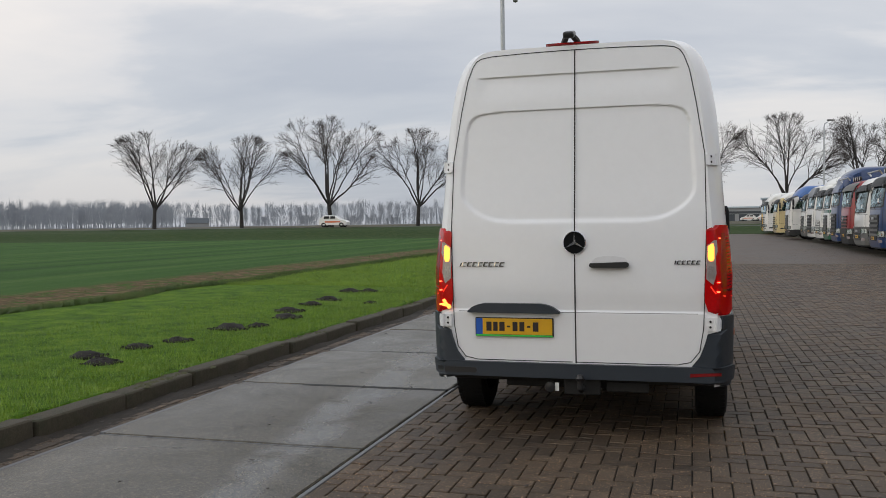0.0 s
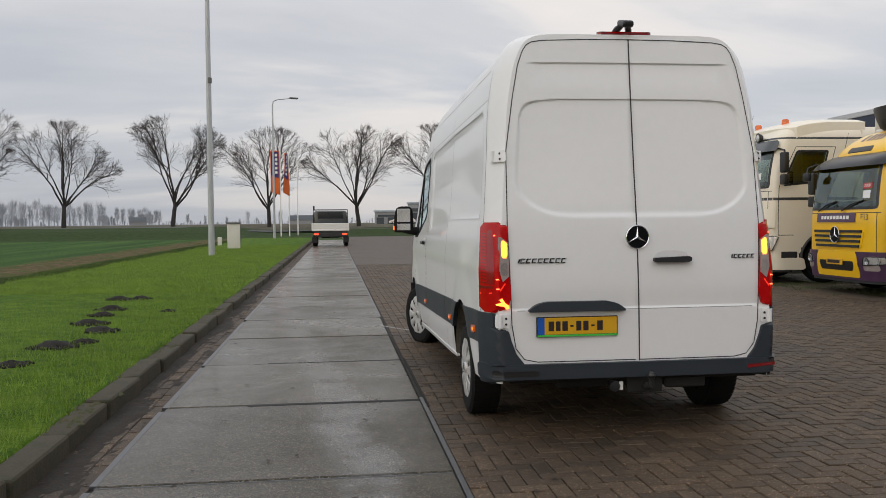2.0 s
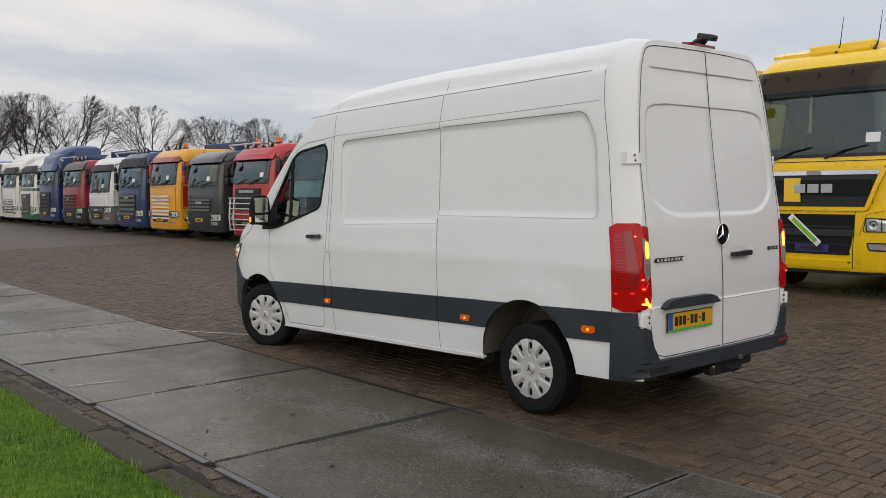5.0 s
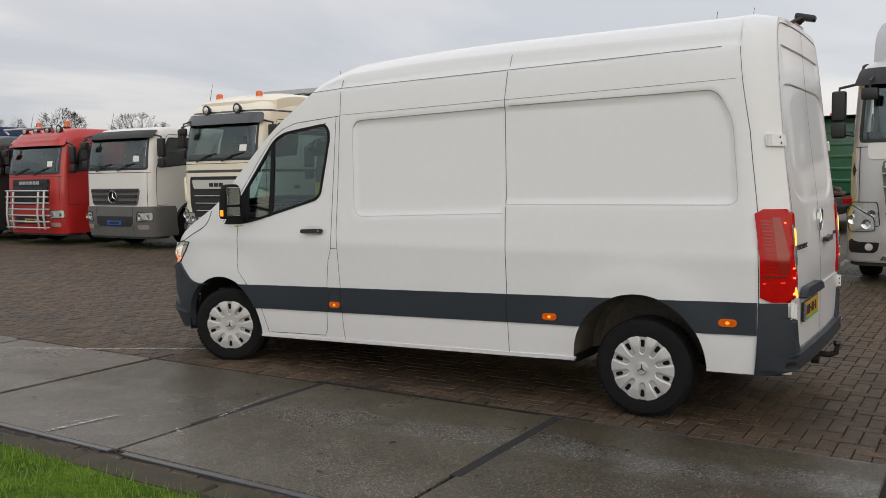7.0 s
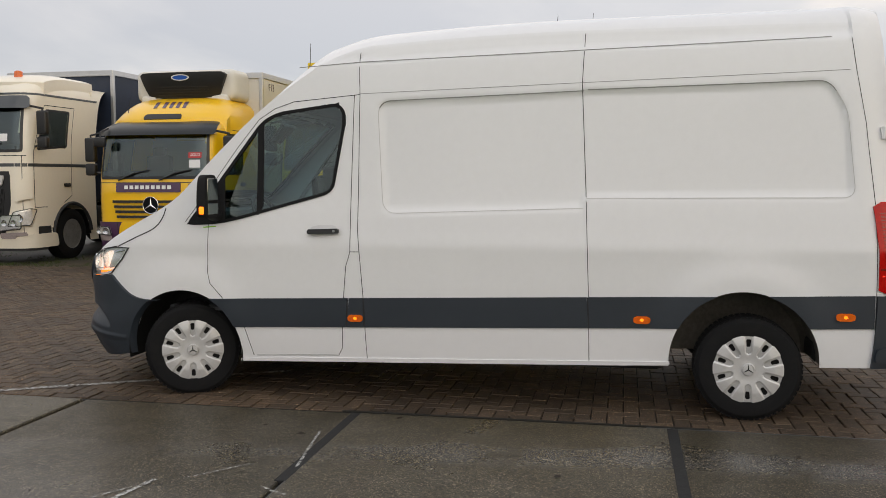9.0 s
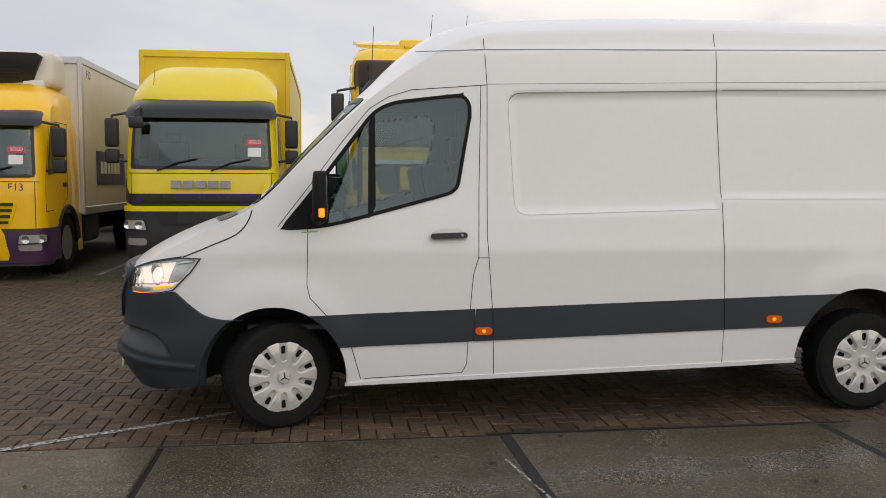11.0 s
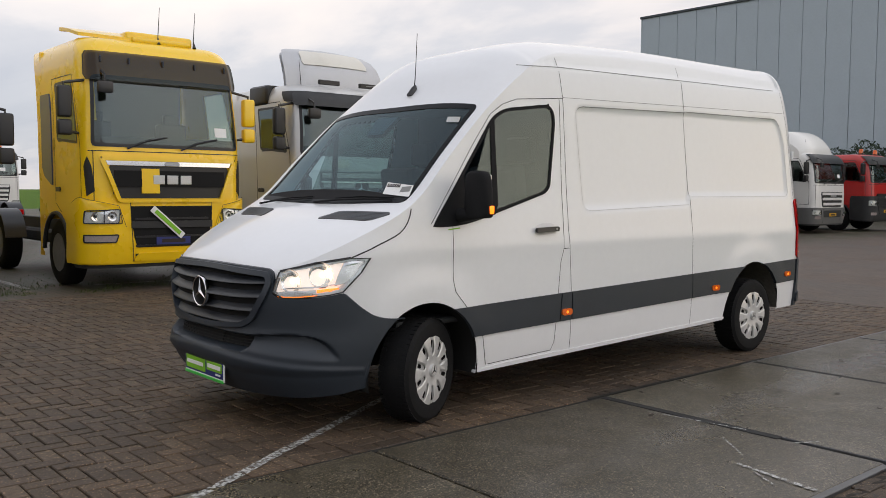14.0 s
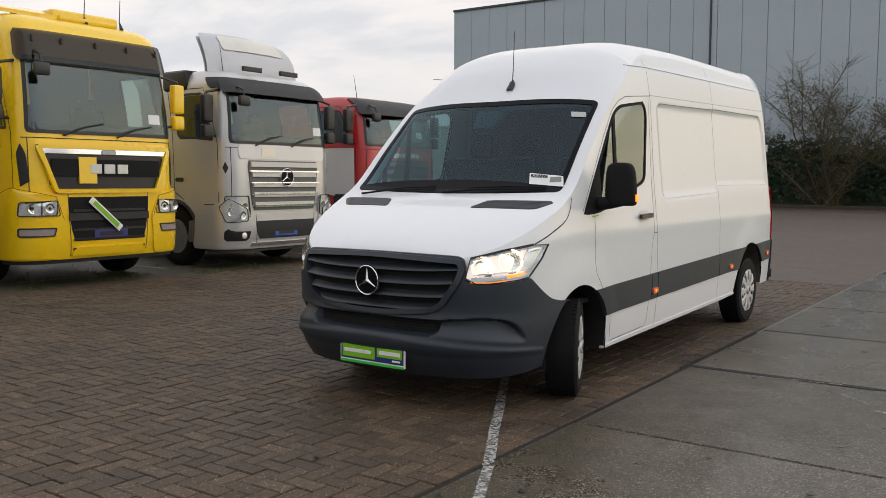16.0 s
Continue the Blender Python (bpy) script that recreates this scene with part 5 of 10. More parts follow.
def slat_mesh(w, z, h):
    """A grille slat: its upper side slopes back, its nose is rounded, the gap below stays dark."""
    prof = [(z + h, -0.010), (z + h * 0.55, 0.008), (z + h * 0.24, 0.026), (z + h * 0.08, 0.029), (z, 0.022), (z + 0.002, -0.011)]
    vs, fs = [], []
    for i in range(33):
        a = -w + 2 * w * i / 32
        sag = -0.018 * (1 - (a / 0.34) ** 2)
        vs += [nose_point(a, zz + sag, o) for zz, o in prof]
    n = len(prof)
    for i in range(32):
        for j in range(n - 1):
            fs.append((i * n + j, i * n + j + 1, (i + 1) * n + j + 1, (i + 1) * n + j))
    return vs, fs


for z, w in ((0.672, 0.222), (0.752, 0.272), (0.834, 0.306), (0.916, 0.326)):
    part("grille_slat", slat_mesh(w, z, 0.044), SLAT_DARK, grille, smooth=60)


def open_lathe(profile, n, axis):
    """A turned sheet with no end caps."""
    v, f = lathe(profile, n, axis)
    return v, [q for q in f if len(q) == 4]


def star_badge(parent, c, r, axis, back=None):
    """A round emblem: dark disc, bright ring and three spokes. axis: 1 faces the front, -1 the back."""
    d = axis
    disc = part("emblem", lathe([(0, 0), (0, r * 0.95), (0.01 * d, r * 0.95), (0.012 * d, 0)], 28, "y", c), FRIT, parent, "round dark emblem with bright ring")
    part("emblem_ring", lathe([(0.0, r * 1.0), (0.016 * d, r * 1.0), (0.02 * d, r * 0.955), (0.016 * d, r * 0.91), (0.0, r * 0.91)], 32, "y", c, True), CHROME, disc)
    for k in range(3):
        a = math.pi / 2 + k * 2 * math.pi / 3
        q = (math.cos(a), math.sin(a))
        p = (-q[1], q[0])
        o = 0.013 * d
        tip, w = r * 0.92, r * 0.13
        vs = [(c[0] + p[0] * w, c[1] + o, c[2] + p[1] * w), (c[0] + q[0] * tip, c[1] + o, c[2] + q[1] * tip), (c[0] - p[0] * w, c[1] + o, c[2] - p[1] * w), (c[0], c[1] + o + 0.012 * d, c[2]), (c[0] - q[0] * w, c[1] + o, c[2] - q[1] * w)]
        part("emblem_spoke", (vs, [(0, 1, 3), (1, 2, 3), (2, 4, 3), (4, 0, 3)]), CHROME, disc, smooth=0)
    return disc


star_badge(VAN, (0, nose_point(0, 0.825)[1] + 0.022, 0.825), 0.098, 1)
star_badge(VAN, (0.005, rear_point(0.005, 1.305)[1] - 0.001, 1.305), 0.078, -1)

for s in (-1, 1):
    HL = [(s * a, z) for a, z in HEADLAMP]
    hl = part("headlamp", slab(nose_point, HL, -0.030, 0.0, 30, 24), LAMP_LIT, VAN, "lit headlamp with orange indicator")
    part("headlamp_frame", frame_ring(nose_point, HL, 0.005, 0.010, 0.05, 110), BLACK, hl)
    for a, z, r in ((0.452, 0.932, 0.072), (0.605, 0.970, 0.078)):
        c = Vector(nose_point(s * a, z, -0.012))
        nrm = (Vector(nose_point(s * a, z, 0.02)) - c).normalized()
        aim = (nrm + Vector((0, 0.6, 0))).normalized()
        turn = Vector((0, 1, 0)).rotation_difference(aim).to_matrix().to_4x4()
        dish = open_lathe([(0.012, r), (-0.004, r * 0.86), (-0.016, r * 0.62), (-0.024, r * 0.36), (-0.027, 0.001)], 26, "y")
        part("lamp_bowl", moved(dish, Matrix.Translation(c) @ turn), BOWL_LIT, hl, "bright lamp bowl")
        part("bulb", moved(lathe([(-0.026, 0.001), (-0.020, 0.012), (-0.004, 0.015), (0.006, 0.008), (0.008, 0.001)], 12, "y"), Matrix.Translation(c) @ turn), HEAD_LIT, hl, "bright lit bulb")
    part("lamp_strip", slab(nose_point, [(s * 0.68, 0.905), (s * 0.735, 0.92), (s * 0.785, 0.99), (s * 0.80, 1.05), (s * 0.70, 1.045)], -0.010, 0.02, 10, 12), REFLECTOR, hl)
    part("lamp_rib", slab(nose_point, [(s * 0.40, 0.884), (s * 0.56, 0.892), (s * 0.70, 0.915), (s * 0.72, 0.924), (s * 0.56, 0.901), (s * 0.40, 0.892)], 0.0, 0.02, 16, 4), REFLECTOR, hl)
    part("indicator", slab(nose_point, [(s * 0.392, 0.846), (s * 0.43, 0.842), (s * 0.5, 0.842), (s * 0.60, 0.855), (s * 0.59, 0.884), (s * 0.395, 0.872)], -0.002, 0.02, 16, 8), REFLECTOR, hl, "clear indicator strip")
    part("indicator", slab(nose_point, [(s * 0.602, 0.856), (s * 0.65, 0.862), (s * 0.712, 0.874), (s * 0.70, 0.895), (s * 0.592, 0.885)], -0.002, 0.02, 10, 6), AMBER_LIT, hl, "glowing orange indicator end")
    part("indicator_edge", strip(nose_point, [(s * 0.394, 0.8435), (s * 0.43, 0.8395), (s * 0.5, 0.8395), (s * 0.60, 0.852)], 0.006, 0.0, 0.02), AMBER_LIT, hl, "thin orange edge")
    for k in range(14):
        a = 0.405 + 0.013 * k
        part("lens_flute", strip(nose_point, [(s * a, 0.848), (s * (a + 0.002), 0.872)], 0.003, 0.0005, 0.02), SMOKE_LENS, hl)
    part("daylight_guide", slab(nose_point, [(s * 0.70, 1.052), (s * 0.80, 1.058), (s * 0.785, 1.035), (s * 0.70, 1.02)], -0.004, 0.015, 8, 4), CHROME, hl)
    part("lens", slab(nose_point, HL, 0.006, 0, 24, 16), CLEAR, hl, "clear lamp cover")

fp = nose_point(0, 0.34)[1] + 0.03
plate = part("front_plate", box((-0.035, fp + 0.004, 0.345), (0.545, 0.012, 0.135), 0.004), PAPER, VAN, "blue and green dealer plate in a white frame")
part("plate_face", box((-0.035, fp + 0.010, 0.351), (0.525, 0.006, 0.108), 0.002), NAVY, plate, "navy plate face")
part("plate_field", box((0.075, fp + 0.0135, 0.351), (0.275, 0.004, 0.084), 0.001), GREEN_PRINT, plate)
part("plate_field", box((-0.185, fp + 0.0135, 0.362), (0.205, 0.004, 0.060), 0.001), GREEN_PRINT, plate)
part("plate_strip", box((-0.035, fp + 0.011, 0.281), (0.535, 0.008, 0.018), 0.002), BRIGHT_GREEN, plate)
for a, b, z, h in ((0.195, 0.035, 0.353, 0.024), (0.030, -0.035, 0.353, 0.024), (-0.10, -0.275, 0.362, 0.026), (-0.21, -0.275, 0.318, 0.012)):
    part("print_bar", box(((a + b) / 2, fp + 0.017, z), (abs(a - b), 0.003, h), 0.001), PAPER, plate)

# rear lamps, plate, grips, bumper, tow bar
for s in (-1, 1):
    TL = [(s * a, z) for a, z in ((0.842, 1.405), (0.93, 1.412), (1.02, 1.410), (1.078, 1.405), (1.078, 0.835), (0.95, 0.83), (0.858, 0.838), (0.83, 0.93), (0.838, 1.10), (0.846, 1.20))]
    lamp = part("tail_lamp", slab(rear_point, TL, 0.014, 0.03, 20, 20), RED_LENS, VAN, "tall red tail lamp")
    part("lamp_window", slab(rear_point, [(s * 0.845, 1.30), (s * 0.895, 1.315), (s * 0.905, 1.10), (s * 0.885, 1.03), (s * 0.842, 1.05)], 0.019, 0.01, 6, 8), SMOKE_LENS, lamp, "grey and orange lamp window")
    part("indicator", slab(rear_point, rounded([(s * 0.852, 1.18), (s * 0.892, 1.18), (s * 0.892, 1.295), (s * 0.852, 1.29)], 0.012), 0.021, 0.008, 4, 6), INDICATOR_LIT, lamp, "glowing yellow indicator")
    part("reversing_lamp", slab(rear_point, rounded([(s * 0.85, 1.07), (s * 0.895, 1.07), (s * 0.895, 1.15), (s * 0.85, 1.15)], 0.012), 0.021, 0.008, 4, 6), CLEAR, lamp)
    for k in range(16):
        z = 1.02 + 0.021 * k
        part("lens_rib", strip(rear_point, [(s * 0.985, z), (s * 1.045, z + 0.004)], 0.007, 0.0155), DEEP_RED, lamp)
    part("lens_step", slab(rear_point, [(s * 0.935, 0.985), (s * 1.07, 0.985), (s * 1.07, 1.0), (s * 0.935, 1.0)], 0.0165, 0.006, 10, 2), DEEP_RED, lamp)
    part("light_guide", strip(rear_point, [(s * 0.868, 1.02), (s * 0.90, 0.975), (s * 0.95, 0.955), (s * 1.06, 0.95)], 0.008, 0.0165), RED_SOFT, lamp)
    part("lens_panel", slab(rear_point, [(s * 0.925, 1.01), (s * 0.982, 1.01), (s * 0.982, 1.36), (s * 0.935, 1.36), (s * 0.925, 1.20)], 0.0155, 0.006, 6, 10), MID_RED, lamp)
    for a, z in ((0.918, 1.325), (0.912, 1.045), (0.910, 0.985)):
        part("led", slab(rear_point, rounded([(s * (a - 0.004), z - 0.004), (s * (a + 0.004), z - 0.004), (s * (a + 0.004), z + 0.004), (s * (a - 0.004), z + 0.004)], 0.003), 0.019, 0.005, 3, 3), RED_LED, lamp)
    if s < 0:
        part("fog_lamp", slab(rear_point, [(-0.912, 0.922), (-0.888, 0.925), (-0.868, 0.892), (-0.846, 0.884), (-0.842, 0.856), (-0.862, 0.854), (-0.880, 0.876), (-0.915, 0.878), (-0.916, 0.892), (-0.893, 0.894)], 0.020, 0.006, 8, 8), BRAKE_LIT, lamp, "bright lit rear lamp")
    bump_corner = [(s * a, z) for a, z in ((0.745, 0.50), (0.80, 0.565), (0.835, 0.66), (0.853, 0.728), (0.928, 0.728), (0.932, 0.828), (1.084, 0.828), (1.084, 0.368), (0.95, 0.368), (0.75, 0.40))]
    part("bumper_corner", slab(rear_point, bump_corner, 0.022, 0.05, 14, 16), TRIM, VAN, "anthracite bumper corner")
    if s > 0:
        part("reflector", slab(rear_point, [(s * 0.74, 0.440), (s * 0.90, 0.448), (s * 0.90, 0.474), (s * 0.74, 0.466)], 0.044, 0.02, 10, 3), DEEP_RED, VAN, "red bumper reflector")
    for z, h, a0, a1 in ((1.835, 0.075, 0.842, 0.945), (0.778, 0.085, 0.840, 0.922)):
        hinge = part("hinge", join(slab(rear_point, rounded([(s * a0, z - h / 2), (s * a1, z - h / 2), (s * a1, z + h / 2), (s * a0, z + h / 2)], 0.008), 0.018, 0.02, 8, 6), moved(lathe([(-h / 2, 0.016), (h / 2, 0.016)], 10, "z"), Matrix.Translation(rear_point(s * (a1 - 0.02), z, 0.014)))), WHITE, VAN, "white rear door hinge")
        for dz in (-0.018, 0.018):
            part("bolt", moved(lathe([(0, 0.0), (0, 0.008), (-0.006, 0.007), (-0.007, 0)], 8, "y"), Matrix.Translation(rear_point(s * 0.866, z + dz, 0.018))), BLACK, hinge)
part("rear_bumper", slab(rear_point, rounded([(-1.07, 0.405), (1.07, 0.405), (1.07, 0.502), (-1.07, 0.502)], 0.03), 0.040, 0.07, 60, 8), TRIM, VAN, "anthracite rear step bumper")
part("bumper_recess", slab(rear_point, rounded([(-0.92, 0.425), (-0.66, 0.425), (-0.66, 0.462), (-0.92, 0.462)], 0.01), 0.043, 0.01, 8, 4), BLACK, VAN)
grip = part("grip_moulding", slab(rear_point, rounded([(-0.735, 0.835), (-0.075, 0.835), (-0.14, 0.882), (-0.20, 0.90), (-0.62, 0.90), (-0.68, 0.88)], 0.02), 0.045, 0.045, 30, 6), TRIM, VAN, "anthracite grip over the number plate")
rp = rear_point(-0.4, 0.74)[1]
plate = part("number_plate", box((-0.403, rp - 0.008, 0.738), (0.535, 0.012, 0.128), 0.003), BLACK, VAN, "yellow number plate in a black holder")
part("plate_face", box((-0.403, rp - 0.015, 0.742), (0.520, 0.004, 0.108), 0.0015), YELLOW_PLATE, plate, "yellow plate face")
part("plate_band", box((-0.641, rp - 0.0175, 0.742), (0.044, 0.003, 0.108), 0.001), PLATE_BLUE, plate)
part("plate_strip", box((-0.403, rp - 0.016, 0.680), (0.525, 0.004, 0.012), 0.001), BRIGHT_GREEN, plate)
for a, w in ((-0.575, 0.036), (-0.530, 0.03), (-0.485, 0.036), (-0.440, 0.022), (-0.395, 0.034), (-0.348, 0.034), (-0.302, 0.022), (-0.255, 0.038)):
    part("plate_bar", box((a, rp - 0.0178, 0.742), (w, 0.003, 0.062 if w > 0.025 else 0.012), 0.001), INK, plate)
part("rear_handle", join(slab(rear_point, rounded([(0.105, 1.14), (0.36, 1.14), (0.36, 1.178), (0.105, 1.172)], 0.018), 0.04, 0.03, 12, 5)), BLACK, VAN, "black rear door handle")
part("handle_cup", slab(rear_point, rounded([(0.12, 1.12), (0.345, 1.12), (0.35, 1.20), (0.29, 1.215), (0.17, 1.215), (0.115, 1.19)], 0.04), 0.002, 0.004, 12, 8), CUP, VAN, "white handle recess")
word = part("model_badge", slab(rear_point, [(-0.785, 1.147), (-0.775, 1.147), (-0.765, 1.172), (-0.775, 1.172)], 0.008, 0.006, 2, 2), GUNMETAL, VAN, "dark chrome model lettering as bars")
for k in range(8):
    a = -0.772 + 0.038 * k
    for z, w0, w1 in ((1.146, 0.0, 0.030), (1.170, 0.007, 0.037)):
        part("badge_bar", slab(rear_point, [(a + w0, z), (a + w1, z), (a + w1 + 0.0025, z + 0.006), (a + w0 + 0.0025, z + 0.006)], 0.008, 0.006, 2, 1), GUNMETAL, word)
    part("badge_bar", slab(rear_point, [(a + 0.001, 1.147), (a + 0.009, 1.147), (a + 0.017, 1.175), (a + 0.009, 1.175)], 0.009, 0.006, 2, 2), CHROME if k % 3 == 0 else GUNMETAL, word)
word = part("model_badge", slab(rear_point, [(0.645, 1.160), (0.652, 1.160), (0.657, 1.185), (0.650, 1.185)], 0.008, 0.006, 2, 2), GUNMETAL, VAN, "dark chrome model number as bars")
for k in range(5):
    a = 0.660 + 0.030 * k
    for z, w0, w1 in ((1.160, 0.0, 0.021), (1.180, 0.005, 0.026)):
        part("badge_bar", slab(rear_point, [(a + w0, z), (a + w1, z), (a + w1 + 0.002, z + 0.005), (a + w0 + 0.002, z + 0.005)], 0.008, 0.006, 2, 1), GUNMETAL, word)
    part("badge_bar", slab(rear_point, [(a, 1.161), (a + 0.006, 1.161), (a + 0.012, 1.184), (a + 0.006, 1.184)], 0.009, 0.006, 2, 2), GUNMETAL, word)
brake = part("brake_lamp", slab(top_point, rounded([(-0.27, -0.02), (0.22, -0.02), (0.20, 0.07), (-0.25, 0.07)], 0.03), 0.020, 0.03, 20, 6), DEEP_RED, VAN, "dark red high brake lamp")
part("lamp_seam", slab(top_point, [(-0.18, -0.022), (0.13, -0.022), (0.13, -0.012), (-0.18, -0.012)], 0.018, 0.006, 12, 1), RED_LENS, brake)
part("rear_camera", join(tube([(-0.082, 0.19, 2.645), (-0.07, 0.15, 2.672), (-0.05, 0.11, 2.695)], [0.022, 0.022, 0.020], 8), tube([(0.022, 0.19, 2.645), (0.010, 0.15, 2.672), (-0.01, 0.11, 2.695)], [0.022, 0.022, 0.020], 8), moved(box((0, 0, 0), (0.075, 0.14, 0.046), 0.020, 3), Matrix.Translation((-0.03, 0.09, 2.700)) @ Matrix.Rotation(radians(14), 4, "X"))), BLACK, VAN, "black reversing camera on the roof edge")
tow = part("tow_bar", join(box((0.05, -0.02, 0.355), (0.24, 0.02, 0.12), 0.006), box((-0.02, 0.16, 0.345), (0.95, 0.07, 0.07), 0.01)), UNDER, VAN, "black tow bar with ball hitch")
part("tow_hook", tube([(0.05, -0.02, 0.345), (0.05, -0.10, 0.34), (0.05, -0.145, 0.36), (0.05, -0.15, 0.41)], [0.022, 0.022, 0.02, 0.016], 8), UNDER, tow)
part("tow_ball", lathe([(-0.028, 0), (-0.02, 0.02), (0, 0.028), (0.02, 0.02), (0.028, 0)], 14, "z", (0.05, -0.15, 0.425)), BLACK, tow)
part("socket", lathe([(0, 0.0), (0, 0.034), (-0.05, 0.034), (-0.055, 0)], 14, "y", (-0.16, -0.015, 0.345)), BLACK, tow)
part("socket_tag", box((-0.115, -0.045, 0.345), (0.026, 0.004, 0.055), 0.001), PAPER, tow)
part("tow_side", box((0.34, 0.02, 0.35), (0.28, 0.03, 0.075), 0.01), UNDER, tow)

# wheels
TYRE = [(-0.105, 0.215), (-0.112, 0.26), (-0.106, 0.305), (-0.088, 0.328), (-0.05, 0.335), (0.05, 0.335), (0.088, 0.328), (0.106, 0.305), (0.112, 0.26), (0.105, 0.215)]


def tyre_mesh(tread=True):
    v, f = lathe(TYRE, 56, "x", (0, 0, 0), True)
    if tread:
        g = []
        for i in range(56):
            a = 2 * math.pi * (i + 0.5) / 56
            for x in (-0.075, -0.028, 0.028, 0.075):
                b = box((x, 0, 0.3325), (0.036, 0.027, 0.007), 0)
                g.append(moved(b, Matrix.Rotation(a + (0.03 if x > 0 else 0), 4, "X")))
        return join((v, f), *g)
    return v, f


def cover_mesh():
    """A wheel cover with ten flaring spokes and open slots between them; faces +x."""
    N_SLOT = 10
    height = curve_of([(0.0, 0.026), (0.030, 0.026), (0.037, 0.023), (0.042, 0.012), (0.055, 0.011), (0.10, 0.016), (0.142, 0.0195), (0.158, 0.020), (0.175, 0.018), (0.205, 0.0135), (0.218, 0.011), (0.234, 0.004)])
    gap = curve_of([(0.100, 0.0), (0.104, 0.0085), (0.112, 0.0135), (0.125, 0.0160), (0.16, 0.0185), (0.20, 0.0205), (0.229, 0.0215)])
    radii = [0.0, 0.015, 0.030, 0.034, 0.037, 0.042, 0.055, 0.08, 0.094] + [0.099 + 0.0061 * i for i in range(20)] + [0.221, 0.228, 0.234]
    N = 320
    vs, fs = [], []

    def off_slot(i, r):
        """Way along the circle from the edge of the nearest slot."""
        th = abs((i / N * N_SLOT) % 1 - 0.5)
        return th * 2 * math.pi * r / N_SLOT - (gap(r) if 0.100 < r < 0.2295 else 0.0)
    for i in range(N):
        a = 2 * math.pi * i / N
        for r in radii:
            drop = 0.0055 * (1 - smoothstep(0.0, 0.010, off_slot(i, r))) if 0.094 < r < 0.2295 else 0.0
            vs.append((height(r) - drop, r * math.cos(a), r * math.sin(a)))
    k = len(radii)
    for i in range(N):
        j = (i + 1) % N
        for q in range(k - 1):
            r = (radii[q] + radii[q + 1]) / 2
            if 0.100 < r < 0.2295 and off_slot(i + 0.5, r) < 0:
                continue
            fs.append((i * k + q, j * k + q, j * k + q + 1, i * k + q + 1))
    return vs, fs


def slot_plate_mesh():
    """The sunken silver ring behind the spokes, with one round-cornered hole in each slot; faces +x."""
    N, radii = 240, [0.096 + 0.0045 * i for i in range(31)]
    depth = curve_of([(0.09, 0.098), (0.14, 0.1005), (0.175, 0.1005), (0.20, 0.1030), (0.234, 0.0985)])
    vs, fs = [], []
    for i in range(N):
        a = 2 * math.pi * i / N
        vs += [(depth(r), r * math.cos(a), r * math.sin(a)) for r in radii]
    k = len(radii)
    for i in range(N):
        j = (i + 1) % N
        for q in range(k - 1):
            r = (radii[q] + radii[q + 1]) / 2
            across = ((((i + 0.5) / N * 10) % 1) - 0.5) * 2 * math.pi * r / 10
            if (across / 0.0140) ** 4 + ((r - 0.172) / 0.025) ** 4 < 1:
                continue
            fs.append((i * k + q, j * k + q, j * k + q + 1, i * k + q + 1))
    return vs, fs


tyre_data = cover_data = plate_data = None
for end, (v, z) in HUBS.items():
    for s in (-1, 1):
        turn = Matrix.Rotation(radians(22), 4, "Z") if end == "front" else Matrix.Identity(4)
        flip = Matrix.Rotation(math.pi, 4, "Z") if s < 0 else Matrix.Identity(4)
        wheel = part("wheel", tyre_data or tyre_mesh(), RUBBER, VAN, "black tyre with silver wheel cover, front wheels steered" if end == "front" else "black tyre with silver wheel cover")
        tyre_data = wheel.data
        wheel.matrix_local = Matrix.Translation((s * 0.88, v, z)) @ turn @ flip
        c = part("wheel_cover", cover_data or cover_mesh(), HUBCAP, wheel, "silver ten-spoke wheel cover", loc=(0.095, 0, 0))
        cover_data = c.data
        part("rim", open_lathe([(0.05, 0.001), (0.055, 0.12), (0.062, 0.19), (0.09, 0.218), (0.104, 0.222)], 40, "x"), UNDER, wheel)
        # near-black disc stands in for the unlit depth behind the holes
        part("steel_disc", open_lathe([(0.080, 0.09), (0.082, 0.15), (0.084, 0.215)], 60, "x"), VOID, wheel, "near-black disc behind the holes of the cover")
        plate_data = part("slot_plate", plate_data or slot_plate_mesh(), SLOT_GREY, wheel, "silver sunken ring with dark holes").data
        part("emblem_ring", lathe([(0.118, 0.036), (0.1225, 0.036), (0.1225, 0.0335), (0.118, 0.0335)], 30, "x", (0, 0, 0), True), SLOT_GREY, wheel)
        for k in range(3):
            a = math.pi / 2 + k * 2 * math.pi / 3
            part("cover_emblem", tube([(0.121, 0, 0), (0.121, 0.032 * math.cos(a), 0.032 * math.sin(a))], [0.006, 0.0025], 4), GUNMETAL, wheel)
    cv, cz, cr = ARCH[end]
for end in ("front", "rear"):
    cv, cz, cr = ARCH[end]
    for s in (-1, 1):
        vs, fs = [], []
        lo_ = -0.05 if end == "front" else 0.0
        for i in range(25):
            a = math.pi * (lo_ + (1 - 2 * lo_) * i / 24)
            for x, r in ((0.985 if end == "front" else 0.99, cr + 0.004), (0.80, cr + 0.006), (0.62, cr + 0.01), (0.56, cr - 0.03), (0.54, 0.05)):
                vs.append((s * x, cv + r * math.cos(a), cz + r * math.sin(a)))
        for i in range(24):
            for q in range(4):
                fs.append((i * 5 + q, i * 5 + q + 1, i * 5 + q + 6, i * 5 + q + 5))
        part("arch_liner", (vs, fs), LINER if end == "rear" else UNDER, VAN)
